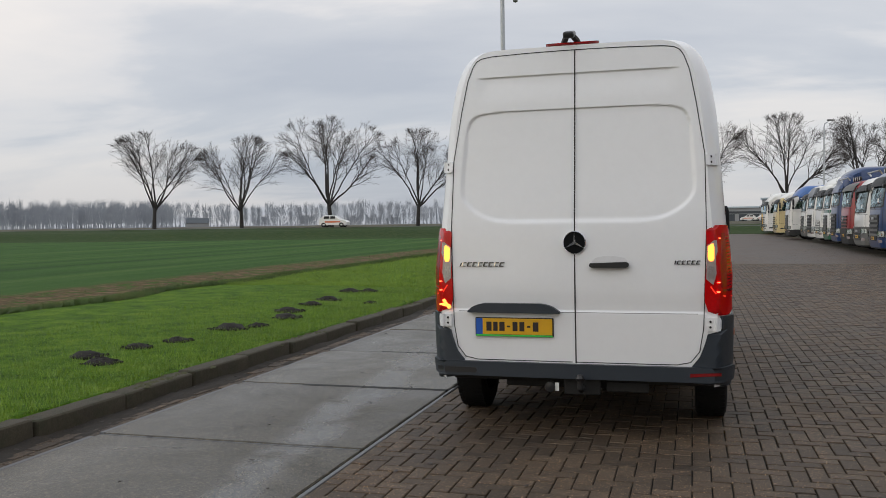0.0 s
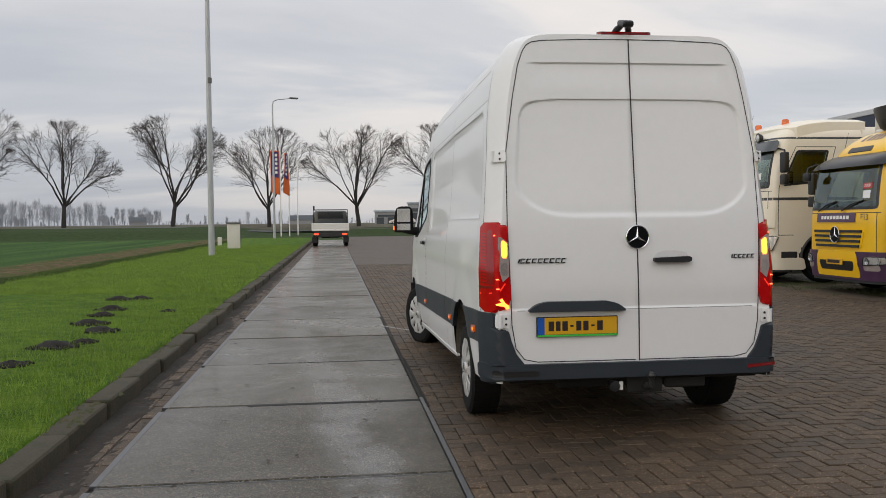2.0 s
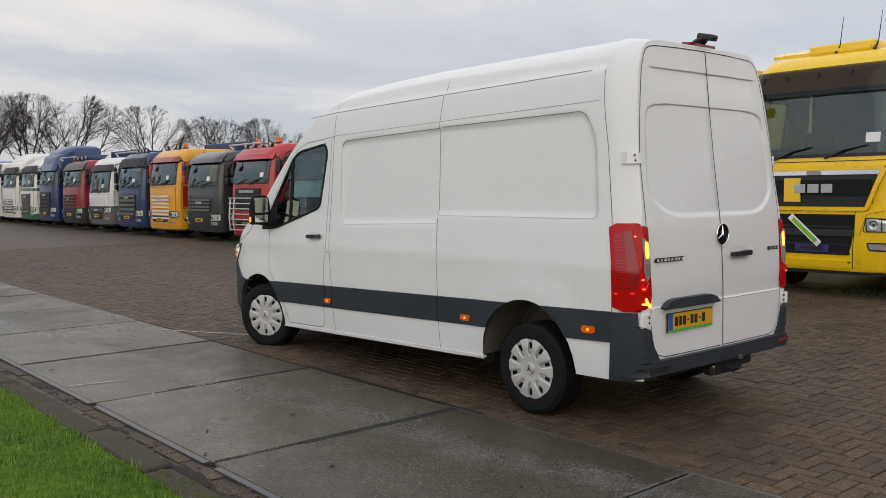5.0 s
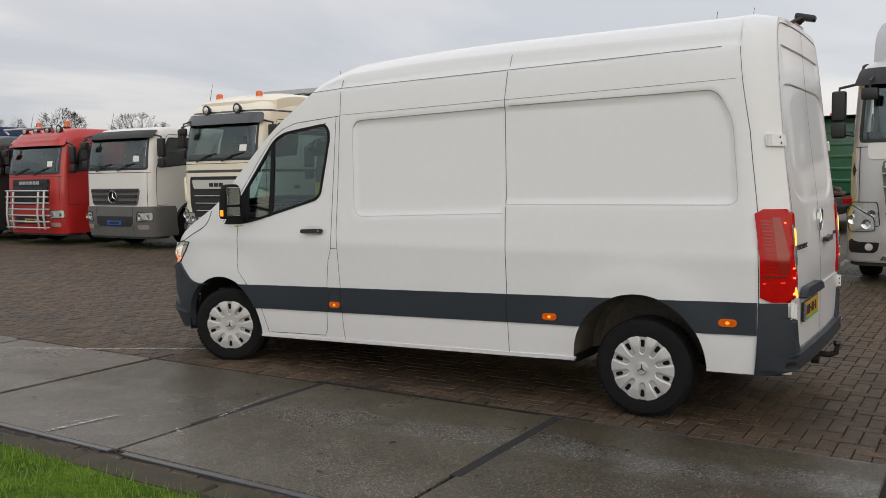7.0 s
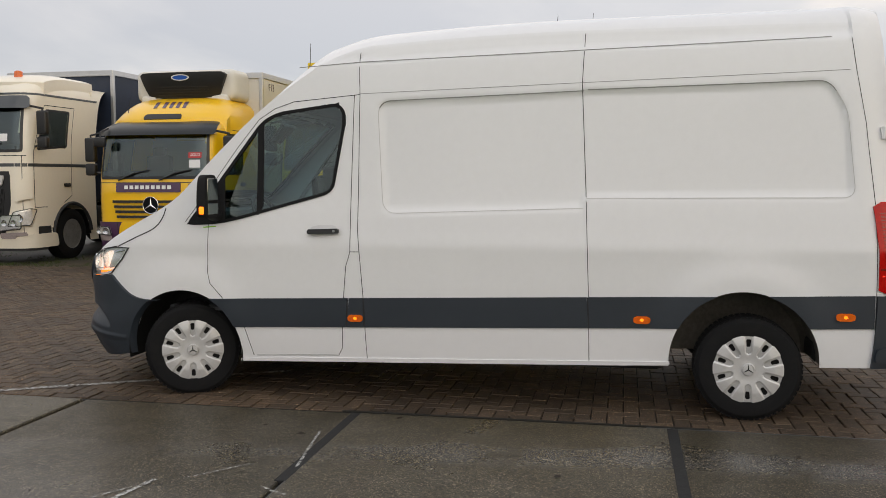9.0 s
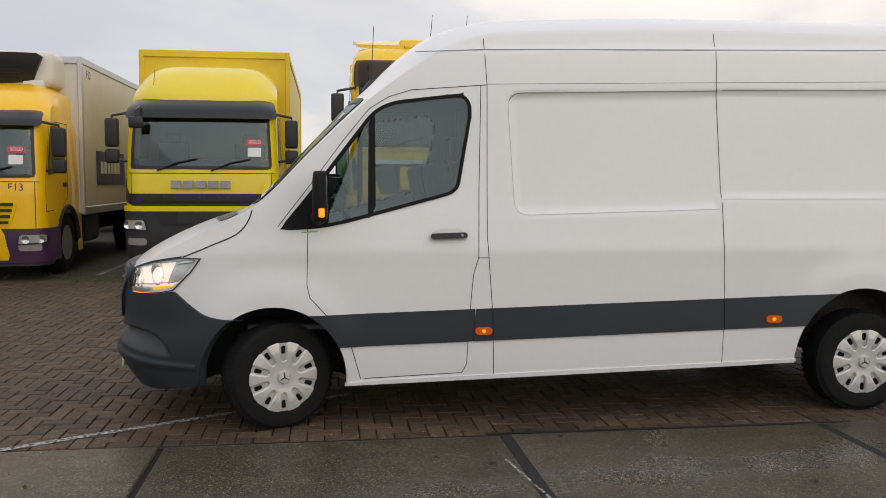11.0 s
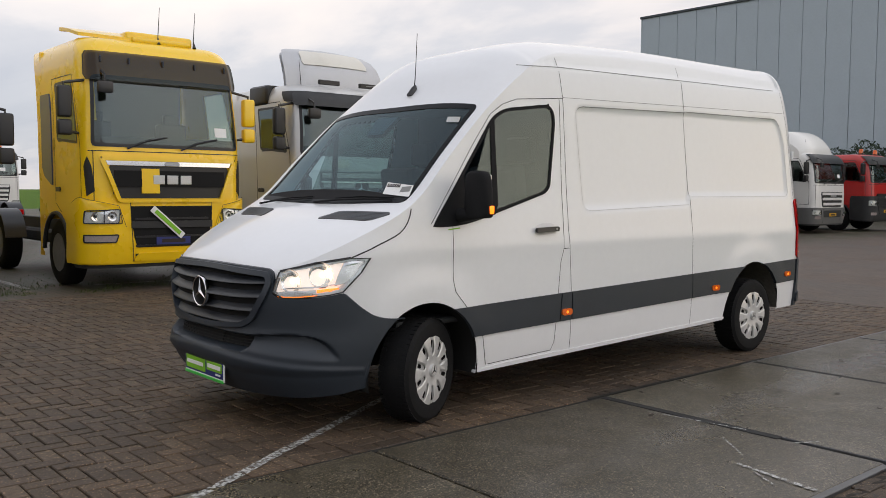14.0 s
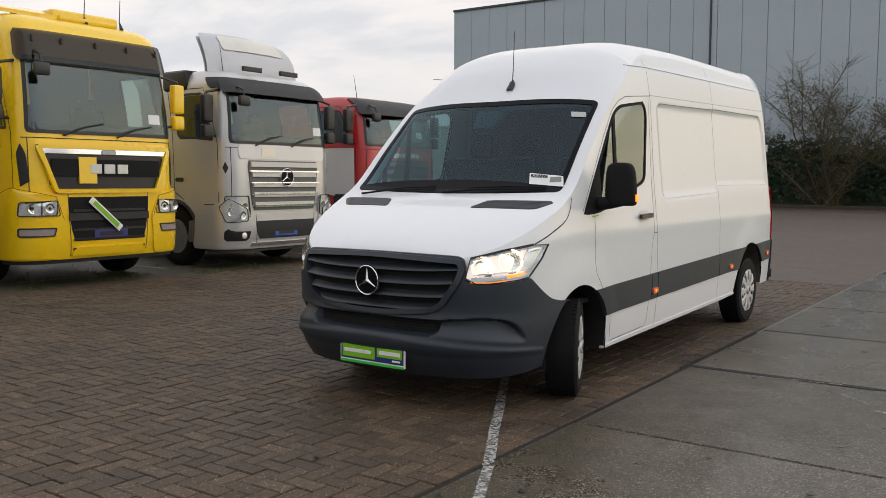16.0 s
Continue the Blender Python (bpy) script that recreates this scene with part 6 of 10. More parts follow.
part("underbody", join(box((0, 2.9, 0.36), (1.70, 2.9, 0.16), 0.02), box((0, 0.25, 0.44), (1.70, 0.5, 0.14), 0.02), box((0, 2.9, 0.50), (1.92, 2.95, 0.04), 0.01), box((0, 5.05, 0.42), (1.02, 0.95, 0.26), 0.03)), UNDER, VAN)
part("rear_axle", tube([(-0.8, 0.91, 0.33), (0.8, 0.91, 0.33)], 0.05, 8), UNDER, VAN)
# cab interior
part("bulkhead", box((0, 3.42, 1.40), (1.66, 0.04, 1.75), 0.01), LINING, VAN, "grey bulkhead behind the seats")
part("headlining", box((0, 3.85, 2.10), (1.5, 0.75, 0.03), 0.01), LINING, VAN)
part("cab_floor", box((0, 4.2, 0.62), (1.8, 1.6, 0.04), 0.01), DASH, VAN)
part("dashboard", join(box((0, 4.80, 1.12), (1.74, 0.42, 0.42), 0.07, 3), box((0, 4.62, 0.95), (0.5, 0.3, 0.6), 0.05, 2)), DASH, VAN, "dark grey dashboard")
for x, w in ((-0.52, 0.50), (0.20, 0.46), (0.64, 0.42)):
    seat = part("seat", join(box((x, 3.92, 0.92), (w, 0.50, 0.16), 0.05, 3), moved(box((0, 0, 0.36), (w, 0.14, 0.72), 0.05, 3), Matrix.Translation((x, 3.66, 0.95)) @ Matrix.Rotation(radians(-10), 4, "X") @ Matrix.Rotation(math.pi, 4, "Z"))), SEAT, VAN, "dark cloth seat")
    part("headrest", box((x, 3.52, 1.78), (0.26, 0.10, 0.20), 0.04, 3), SEAT, seat)
wheel_pts = [(0.19 * math.cos(2 * math.pi * i / 24), 0.19 * math.sin(2 * math.pi * i / 24), 0) for i in range(25)]
steer = join(tube(wheel_pts, 0.017, 8), lathe([(-0.03, 0.05), (0.0, 0.065), (0.02, 0.05), (0.022, 0)], 16, "z"), box((0, 0, 0), (0.34, 0.035, 0.015), 0.004), box((0, -0.09, 0), (0.03, 0.16, 0.015), 0.004))
part("steering_wheel", moved(steer, Matrix.Translation((-0.52, 4.36, 1.27)) @ Matrix.Rotation(radians(62), 4, "X")), DASH, VAN, "black steering wheel")
part("inner_mirror_post", tube([(-0.52, 4.40, 1.24), (-0.52, 4.70, 1.12)], 0.03, 8), DASH, VAN)


# ---------------------------------------------------------------- trucks
YELLOW = paint("yellow_truck_paint", (0.86, 0.50, 0.006), 0.30, 0.06)
YELLOW_M = paint("bright_yellow_truck_paint", (0.88, 0.56, 0.008), 0.28, 0.05)
YELLOW_B = paint("lemon_truck_paint", (0.78, 0.60, 0.012), 0.36, 0.10)
ORANGE_Y = paint("orange_yellow_paint", (0.72, 0.33, 0.012), 0.34, 0.05)
RED_P = paint("red_truck_paint", (0.46, 0.018, 0.016), 0.32, 0.06)
DRED_P = paint("dark_red_truck_paint", (0.26, 0.014, 0.018), 0.32, 0.06)
CREAM = paint("cream_truck_paint", (0.80, 0.735, 0.60), 0.36, 0.10)
BEIGE = paint("beige_truck_paint", (0.58, 0.47, 0.24), 0.36, 0.10)
TWHITE = paint("white_truck_paint", (0.70, 0.69, 0.66), 0.36, 0.12)
SILVER = surface("silver_truck_paint", (0.56, 0.56, 0.55), 0.32, metal=0.45, var=0.04, scale=1.5, coat=0.4, dirt=0.08, dirt_col=(0.3, 0.27, 0.22))
NAVY_P = paint("navy_truck_paint", (0.004, 0.030, 0.115), 0.30, 0.08)
BLUE_P = paint("blue_truck_paint", (0.03, 0.11, 0.33), 0.32, 0.08)
DGREY_P = paint("dark_grey_truck_paint", (0.035, 0.04, 0.042), 0.34, 0.06)
GREEN_P = paint("green_truck_paint", (0.02, 0.12, 0.06), 0.40, 0.12)
PURPLE = paint("purple_bumper_paint", (0.06, 0.02, 0.065), 0.38, 0.1)
GREY_PL = surface("grey_truck_plastic", (0.12, 0.12, 0.115), 0.55, var=0.15, scale=3, fine=90, bump=0.2, dirt=0.3)
DARK_PL = surface("dark_truck_plastic", (0.018, 0.019, 0.020), 0.6, var=0.2, scale=3, fine=90, bump=0.2, dirt=0.3, dirt_col=(0.06, 0.055, 0.045))
VISOR = surface("smoked_visor", (0.016, 0.018, 0.020), 0.30, var=0.15, scale=2, spec=0.35)
TARP = surface("dark_blue_tarpaulin", (0.015, 0.025, 0.05), 0.6, var=0.3, scale=1.5, fine=30, bump=0.4, dirt=0.4, dirt_col=(0.05, 0.05, 0.05))
BODYWHITE = surface("white_box_panel", (0.66, 0.64, 0.58), 0.45, var=0.05, scale=1.2, dirt=0.3, dirt_col=(0.45, 0.42, 0.35))
BODYYELLOW = surface("yellow_box_panel", (0.74, 0.53, 0.02), 0.42, var=0.06, scale=1.2, dirt=0.3, dirt_col=(0.42, 0.30, 0.03))
WHEEL_RIM = surface("truck_rim", (0.24, 0.24, 0.235), 0.45, metal=0.4, var=0.3, scale=8, dirt=0.5, dirt_col=(0.09, 0.07, 0.05))
SLAT_SILVER = surface("silver_slats", (0.58, 0.57, 0.54), 0.4, metal=0.15, var=0.08, scale=40)
ALU = surface("aluminium", (0.55, 0.56, 0.57), 0.35, metal=0.8, var=0.1, scale=4)
TRUCK_GLASS = glass_mat("truck_glass", (0.44, 0.52, 0.48), 1.25)
VISOR_SHEET = glass_mat("smoked_visor_sheet", (0.20, 0.165, 0.13), 0.45)
MATT_SILVER = surface("matt_silver_panel", (0.50, 0.51, 0.53), 0.5, metal=0.25, var=0.06, scale=2, dirt=0.2, dirt_col=(0.32, 0.30, 0.27))
RUST = surface("rusty_chassis", (0.09, 0.05, 0.035), 0.8, var=0.4, scale=5, fine=40, bump=0.4)

DEPTH = 2.15
T_TYRE = [(-0.14, 0.28), (-0.155, 0.34), (-0.15, 0.44), (-0.125, 0.485), (-0.07, 0.5), (0.07, 0.5), (0.125, 0.485), (0.15, 0.44), (0.155, 0.34), (0.14, 0.28)]
shared = {}


def shared_part(key, name, maker, mat, parent, label="", loc=None):
    """The same mesh again on every truck."""
    ob = part(name, shared[key] if key in shared else maker(), mat, parent, label, loc=loc)
    shared.setdefault(key, ob.data)
    return ob


def truck_wheel(t, x, y, face):
    w = shared_part("tyre", "wheel", lambda: lathe(T_TYRE, 36, "x", (0, 0, 0), True), RUBBER, t)
    w.matrix_local = Matrix.Translation((x, y, 0.5)) @ Matrix.Rotation(0 if face > 0 else math.pi, 4, "Z")
    shared_part("rim", "rim", lambda: lathe([(0.02, 0.0), (0.13, 0.001), (0.135, 0.05), (0.125, 0.095), (0.06, 0.105), (0.045, 0.125), (0.035, 0.20), (0.02, 0.215), (0.05, 0.245), (0.10, 0.262), (0.145, 0.275), (0.152, 0.282), (0.148, 0.290)], 28, "x"), WHEEL_RIM, w)
    # near-black discs stand in for the unlit rim holes
    shared_part("rim_holes", "rim_hole_ring", lambda: join(*[moved(lathe([(0.041, 0.024), (0.045, 0.022), (0.046, 0)], 8, "x"), Matrix.Translation((0, 0.188 * math.cos(a * 0.7854), 0.188 * math.sin(a * 0.7854)))) for a in range(8)]), VOID, w)
    shared_part("nuts", "wheel_nut_ring", lambda: join(*[moved(lathe([(0.045, 0.014), (0.075, 0.013), (0.078, 0)], 6, "x"), Matrix.Translation((0, 0.16 * math.cos(a * 0.628), 0.16 * math.sin(a * 0.628)))) for a in range(10)]), STEEL, w)


def truck(name, label, place, yaw, P):
    """A cab-over lorry; its front stands at the origin and faces +y. P: its measures, paints and load."""
    t = thing(name, label, "truck", pose(place[0], place[1], 0, 0, 0, yaw), group="parked trucks")
    w, H, zb = P.get("w", 1.22), P["H"], P.get("bottom", 0.38)
    ws0, ws1 = P["ws"]
    body, low = P["paint"], P.get("low", P["paint"])
    r = 0.30
    lean = curve_of([(0.3, -0.06), (0.7, 0.0), (1.3, 0.0), (ws0, -0.02), (ws1, -0.02 - P.get("rake", 0.16)), (H, -0.06 - P.get("rake", 0.16) * 1.9)])
    RT = P.get("round", 0.30)

    def inset(z):
        e = max(0.0, min(1.0, (z - (H - RT)) / RT))
        return RT * 0.9 * (1 - math.sqrt(max(0, 1 - e * e)))

    def cab_point(a, z, off=0.0):
        s = 1 if a >= 0 else -1
        a = abs(a)
        W = w - 0.05 * max(0, (z - ws0) / (H - ws0)) - inset(z) * 0.6
        f0 = lean(z) - inset(z)
        flat, arc = W - r, r * math.pi / 2
        if a <= flat:
            return (s * a, f0 - 0.05 * (a / W) ** 2 + off, z)
        fy_ = f0 - 0.05 * (flat / W) ** 2
        if a <= flat + arc:
            g = (a - flat) / r
            return (s * (flat + (r + off) * math.sin(g)), fy_ - r + (r + off) * math.cos(g), z)
        return (s * (W + off), fy_ - r - (a - flat - arc), z)

    A0 = w - r + r * math.pi / 2
    A = A0 + DEPTH - r
    wa = P.get("wsa", w - r + 0.22)
    sw0, sw1 = A0 + 0.02, A0 + 0.92
    swz0, swz1 = ws0 + 0.02, ws1 - 0.04
    screen = rounded([(-wa, ws0), (wa, ws0), (wa - 0.05, ws1), (-wa + 0.05, ws1)], 0.09)
    side_w = rounded([(sw0, swz0 + 0.02), (sw1, swz0 + 0.10), (sw1, swz1), (sw0 + 0.16, swz1)], 0.06)
    na = 112
    zs = [zb + (H - RT - zb) * i / 44 for i in range(45)] + [H - RT + RT * math.sin(math.pi / 2 * i / 8) for i in range(1, 9)]
    wy = -1.38
    vs, fs = [], []
    for z in zs:
        for i in range(na + 1):
            vs.append(cab_point(-A + 2 * A * i / na, z))
    k = na + 1
    for j in range(len(zs) - 1):
        zc = (zs[j] + zs[j + 1]) / 2
        for i in range(na):
            ac = -A + 2 * A * (i + 0.5) / na
            yc = vs[j * k + i][1]
            if ws0 + 0.03 < zc < ws1 - 0.03 and abs(ac) < wa - 0.05 - 0.05 * (zc - ws0) / (ws1 - ws0):
                continue
            if swz0 + 0.08 < zc < swz1 - 0.03 and sw0 + 0.05 + 0.14 * (zc - swz0) / (swz1 - swz0) < abs(ac) < sw1 - 0.03:
                continue
            if abs(ac) > A0 + 0.25 and math.hypot(yc - wy, zc - 0.5) < 0.60:
                continue
            fs.append((j * k + i, j * k + i + 1, (j + 1) * k + i + 1, (j + 1) * k + i))
    top = (len(zs) - 1) * k
    half = na // 2
    for i in range(half):
        fs.append((top + i, top + i + 1, top + na - i - 1, top + na - i) if i + 1 < na - i - 1 else (top + i, top + i + 1, top + na - i))
    cab = part("cab", (vs, fs), body, t, smooth=40)
    by = vs[0][1]
    part("back_wall", box((0, by, (H + zb) / 2 + 0.25), (2 * w - 0.10, 0.05, H - zb - 0.62), 0.03, 2), body, t)
    # glass, visor, grille, bumper
    part("windscreen", slab(cab_point, screen, 0.004, 0, 22, 12), TRUCK_GLASS, t)
    part("screen_seal", frame_ring(cab_point, screen, 0.05, 0.006, 0.014, 90), BLACK, t)
    part("screen_base", slab(cab_point, [(-wa + 0.02, ws0 + 0.01), (wa - 0.02, ws0 + 0.01), (wa - 0.02, ws0 + 0.15), (-wa + 0.02, ws0 + 0.15)], 0.002, 0.004, 20, 3), BLACK, t, "black lower screen band")
    for x0, x1 in ((-0.15, -0.75), (0.65, 0.05)):
        part("wiper", tube([cab_point(x0, ws0 - 0.02, 0.03), cab_point((x0 + x1) / 2, ws0 + 0.10, 0.045), cab_point(x1, ws0 + 0.16, 0.02)], 0.014, 5), BLACK, t)
    vm = P.get("visor")
    if vm:
        zv0, zv1 = P.get("visor_z", (ws1 - 0.14, ws1 + 0.20))

        def visor_point(a, z, off):
            return cab_point(a, z, off + 0.05 + P.get('visor_out', 0.07) * (zv1 - z) / (zv1 - zv0))
        part("sun_visor", slab(visor_point, rounded([(-wa - 0.02, zv0), (wa + 0.02, zv0), (wa, zv1), (-wa, zv1)], 0.05), 0.0, 0.03, 22, 6), vm, t, "dark sun visor")
    g0, g1, gm, sm, ns = P["grille"]
    ga = P.get("grille_w", 0.82)
    gr = part("grille", slab(cab_point, rounded([(-ga + 0.10, g0), (ga - 0.10, g0), (ga, g1), (-ga, g1)], 0.06), 0.016, 0.03, 18, 8), gm, t, "slatted radiator grille")
    for i in range(ns):
        z = g0 + (g1 - g0) * (i + 0.35) / ns
        wv = ga - 0.10 + 0.10 * (z - g0) / (g1 - g0) - 0.04
        part("grille_slat", slab(cab_point, [(-wv, z), (wv, z), (wv, z + (g1 - g0) / ns * 0.5), (-wv, z + (g1 - g0) / ns * 0.5)], 0.045, 0.04, 14, 2), sm, gr)
    i0, i1, im = P.get("intake", (zb + 0.20, zb + 0.45, DARK_PL))
    b1 = P.get("bumper_top", g0 - 0.02)
    bump = part("bumper", slab(cab_point, rounded([(-A0 - 0.50, zb - 0.04), (A0 + 0.50, zb - 0.04), (A0 + 0.50, b1), (-A0 - 0.50, b1)], 0.07), 0.035, 0.07, 40, 10), low, t, "front bumper with headlamps")
    ia = P.get("intake_w", 0.70)
    part("intake", slab(cab_point, rounded([(-ia + 0.08, i0), (ia - 0.08, i0), (ia, i1), (-ia, i1)], 0.04), 0.042, 0.02, 14, 4), im, bump)
    h0, h1 = P["head"]
    for s in (-1, 1):
        hl = part("headlamp", slab(cab_point, rounded([(s * (ia + 0.10), h0), (s * (ia + 0.52), h0 + 0.03), (s * (ia + 0.52), h1), (s * (ia + 0.14), h1)], 0.05), 0.044, 0.02, 10, 6), REFLECTOR, t, "headlamp")
        part("lamp_frame", frame_ring(cab_point, rounded([(s * (ia + 0.10), h0), (s * (ia + 0.52), h0 + 0.03), (s * (ia + 0.52), h1), (s * (ia + 0.14), h1)], 0.05), 0.013, 0.060, 0.02, 44), BLACK, hl)
        for q in (0.22, 0.40):
            c = cab_point(s * (ia + q), (h0 + h1) / 2, 0.05)
            part("lamp_bowl", lathe([(-0.01, 0.06), (0.006, 0.06), (0.0, 0.03), (-0.004, 0)], 16, "y", c), CHROME, hl)
        part("lens", slab(cab_point, rounded([(s * (ia + 0.10), h0), (s * (ia + 0.52), h0 + 0.03), (s * (ia + 0.52), h1), (s * (ia + 0.14), h1)], 0.05), 0.062, 0, 8, 5), CLEAR, hl)
        part("fog_lamp", slab(cab_point, rounded([(s * (ia + 0.12), zb + 0.14), (s * (ia + 0.42), zb + 0.14), (s * (ia + 0.42), zb + 0.25), (s * (ia + 0.12), zb + 0.25)], 0.03), 0.044, 0.02, 6, 4), SMOKE_LENS, bump)
        # door and side window
        side = [(s * a, z) for a, z in side_w]
        part("side_window", slab(cab_point, side, 0.003, 0, 10, 10), TRUCK_GLASS, t)
        part("window_seal", frame_ring(cab_point, side, 0.04, 0.005, 0.012, 60), BLACK, t)
        d0, d1 = A0 - 0.06, A0 + 1.05
        for line in ([(d0, 1.05), (d0, swz0), (d0 + 0.20, swz1 + 0.07), (d1, swz1 + 0.07), (d1, 1.25), (d1 - 0.25, 1.12)], [(d0, 1.05), (d0 + 0.35, 1.05)]):
            part("door_gap", strip(cab_point, [(s * a, z) for a, z in line], 0.014, 0.002, 0.05), SEAM, t)
        part("door_handle", slab(cab_point, rounded([(s * (d1 - 0.24), 1.42), (s * (d1 - 0.05), 1.42), (s * (d1 - 0.05), 1.49), (s * (d1 - 0.24), 1.49)], 0.02), 0.02, 0.02, 6, 3), BLACK, t)
        part("arch_trim", tube([(s * (w + 0.0), wy + 0.60 * math.cos(q), 0.5 + 0.60 * math.sin(q)) for q in [math.pi * (0.02 + 0.96 * i / 14) for i in range(15)]], 0.035, 6), DARK_PL, t)
        part("step", box((s * (w - 0.06), -0.52, 0.55), (0.14, 0.38, 0.30), 0.03, 2), DARK_PL, t, "entry step")
        # mirrors on their arms
        mz = (swz0 + swz1) / 2 + 0.02
        mx, my = s * (w + 0.20), -0.22 + lean(mz)
        mir = part("mirror", join(box((mx, my, mz + 0.10), (0.20, 0.13, 0.44), 0.045, 3), box((mx, my, mz - 0.26), (0.20, 0.13, 0.22), 0.045, 3)), P.get("mirror", BLACK) if s < 0 or "mirror2" not in P else P["mirror2"], t, "door mirror on black arms")
        part("mirror_arm", tube([(s * (w - 0.10), my - 0.02, mz + 0.42), (mx, my, mz + 0.36), (mx, my, mz + 0.2)], 0.022, 6), BLACK, mir)
        part("mirror_arm", tube([(s * (w - 0.06), my - 0.05, mz - 0.34), (mx, my, mz - 0.30)], 0.022, 6), BLACK, mir)
        truck_wheel(t, s * (w - 0.17), wy, s)
    part("kerb_mirror", join(tube([(w * 0.78, lean(ws1) + 0.02, ws1 + 0.05), (w * 0.80, lean(ws1) + 0.22, ws1 - 0.02), (w * 0.80, lean(ws1) + 0.24, ws1 - 0.12)], 0.018, 5), box((w * 0.80, lean(ws1) + 0.24, ws1 - 0.20), (0.22, 0.08, 0.17), 0.04, 2)), BLACK, t)
    # screen sticker, badge bars, plate
    sx_ = P.get("sticker", -0.55)
    part("price_sheet", slab(cab_point, [(sx_ - 0.10, ws0 + 0.20), (sx_ + 0.10, ws0 + 0.20), (sx_ + 0.10, ws0 + 0.34), (sx_ - 0.10, ws0 + 0.34)], 0.0075, 0, 2, 2), PAPER, t, "white paper sheet on the windscreen")
    if P.get("sold"):
        red = part("sold_sign", slab(cab_point, [(sx_ - 0.12, ws0 + 0.37), (sx_ + 0.12, ws0 + 0.37), (sx_ + 0.12, ws0 + 0.47), (sx_ - 0.12, ws0 + 0.47)], 0.0075, 0, 2, 2), RED_P, t, "red sale sign on the windscreen")
        px, py_, pz = cab_point(sx_ - 0.01, ws0 + 0.425, 0.014)
        part("lettering", moved(text_mesh("SOLD", 0.075), Matrix.Translation((px, py_, pz)) @ Matrix.Rotation(math.pi, 4, "Z") @ Matrix.Rotation(radians(80), 4, "X")), PAPER, red, smooth=0)
    bz, bm = P.get("badge", (g1 - 0.14, ALU))
    if P.get("emblem"):
        star_badge(t, (0, cab_point(0, P["emblem"])[1] + 0.045, P["emblem"]), 0.155, 1)
    else:
        for i in range(P.get("letters", 3)):
            n = P.get("letters", 3)
            x = (i - (n - 1) / 2) * P.get("letter_w", 0.125) * 1.22
            part("badge_bar", box((x, cab_point(x, bz)[1] + 0.050, bz), (P.get("letter_w", 0.125), 0.012, P.get('badge_h', 0.085)), 0.004), bm, t)
    part("number_plate", join(box((0, cab_point(0, i0)[1] + 0.052, i0 + 0.09), (0.52, 0.012, 0.11), 0.003)), P.get("plate", YELLOW_PLATE), t, "small number plate")
    part("plate_bar", box((0.0, cab_point(0, i0)[1] + 0.060, i0 + 0.09), (0.36, 0.004, 0.055), 0.001), INK, t)
    # inside
    part("cab_lining", box((0, by + 0.10, (ws0 + ws1) / 2 - 0.1), (2 * w - 0.25, 0.06, ws1 - ws0 + 0.6), 0.02), P.get("lining", LINING), t)
    part("dashboard", box((0, -0.42, ws0 - 0.06), (2 * w - 0.30, 0.50, 0.26), 0.07, 2), DASH, t)
    part("cab_floor", box((0, -1.1, ws0 - 0.75), (2 * w - 0.25, 1.6, 0.05), 0.01), DASH, t)
    part("roof_lining", box((0, -1.15, ws1 + 0.12), (2 * w - 0.35, 1.35, 0.04), 0.01), GREYTRIM, t)
    for x in (-0.62, 0.62):
        part("seat", join(box((x, -1.15, ws0 - 0.35), (0.5, 0.5, 0.16), 0.05, 2), box((x, -1.42, ws0 + 0.08), (0.5, 0.16, 0.75), 0.05, 2), box((x, -1.42, ws0 + 0.52), (0.26, 0.12, 0.18), 0.04, 2)), SEAT, t)
    steering = join(tube([(0.22 * math.cos(q * 0.3142), 0.22 * math.sin(q * 0.3142), 0) for q in range(21)], 0.018, 6), box((0, 0, 0), (0.4, 0.05, 0.02), 0.005))
    shared_part("steer" + str(round(ws0, 2)), "steering_wheel", lambda: moved(steering, Matrix.Translation((0.60 * -1, -0.62, ws0 + 0.04)) @ Matrix.Rotation(radians(35), 4, "X")), DASH, t)
    # roof equipment
    fz = H
    fair = P.get("fairing")
    if fair:
        fm, fh = fair
        def fairing_point(u, v, off=0.0):
            """The rounded roof fairing: u across from -1 to 1, v from the visor up and back along the roof."""
            k = min(1.0, v / 0.62)
            y = -0.40 - 1.0 * k ** 1.25 - 0.62 * max(0.0, v - 0.62) / 0.38 - 0.30 * abs(u) ** 4
            z = fh * math.sin(k * math.pi / 2) ** 0.9 * (1 - 0.42 * abs(u) ** 7)
            return (u * w * (0.97 - 0.05 * k), y + off * 0.6 * (1 - k), fz - 0.03 + z + off)
        NU, NV = 28, 16
        grid = [[fairing_point(-1 + 2 * i / NU, q / NV) for q in range(NV + 1)] for i in range(NU + 1)]
        vs = [p for line in grid for p in line]
        fs = [(i * (NV + 1) + q, (i + 1) * (NV + 1) + q, (i + 1) * (NV + 1) + q + 1, i * (NV + 1) + q + 1) for i in range(NU) for q in range(NV)]
        for i in (0, NU):
            b0 = len(vs)
            vs += [(p[0] * 1.0, p[1], fz - 0.30) for p in grid[i]]
            fs += [(i * (NV + 1) + q, i * (NV + 1) + q + 1, b0 + q + 1, b0 + q) for q in range(NV)]
        b0 = len(vs)
        vs += [(line[0][0], line[0][1], fz - 0.30) for line in grid]
        fs += [(i * (NV + 1), b0 + i, b0 + i + 1, (i + 1) * (NV + 1)) for i in range(NU)]
        b0 = len(vs)
        vs += [(line[-1][0], line[-1][1], fz - 0.30) for line in grid]
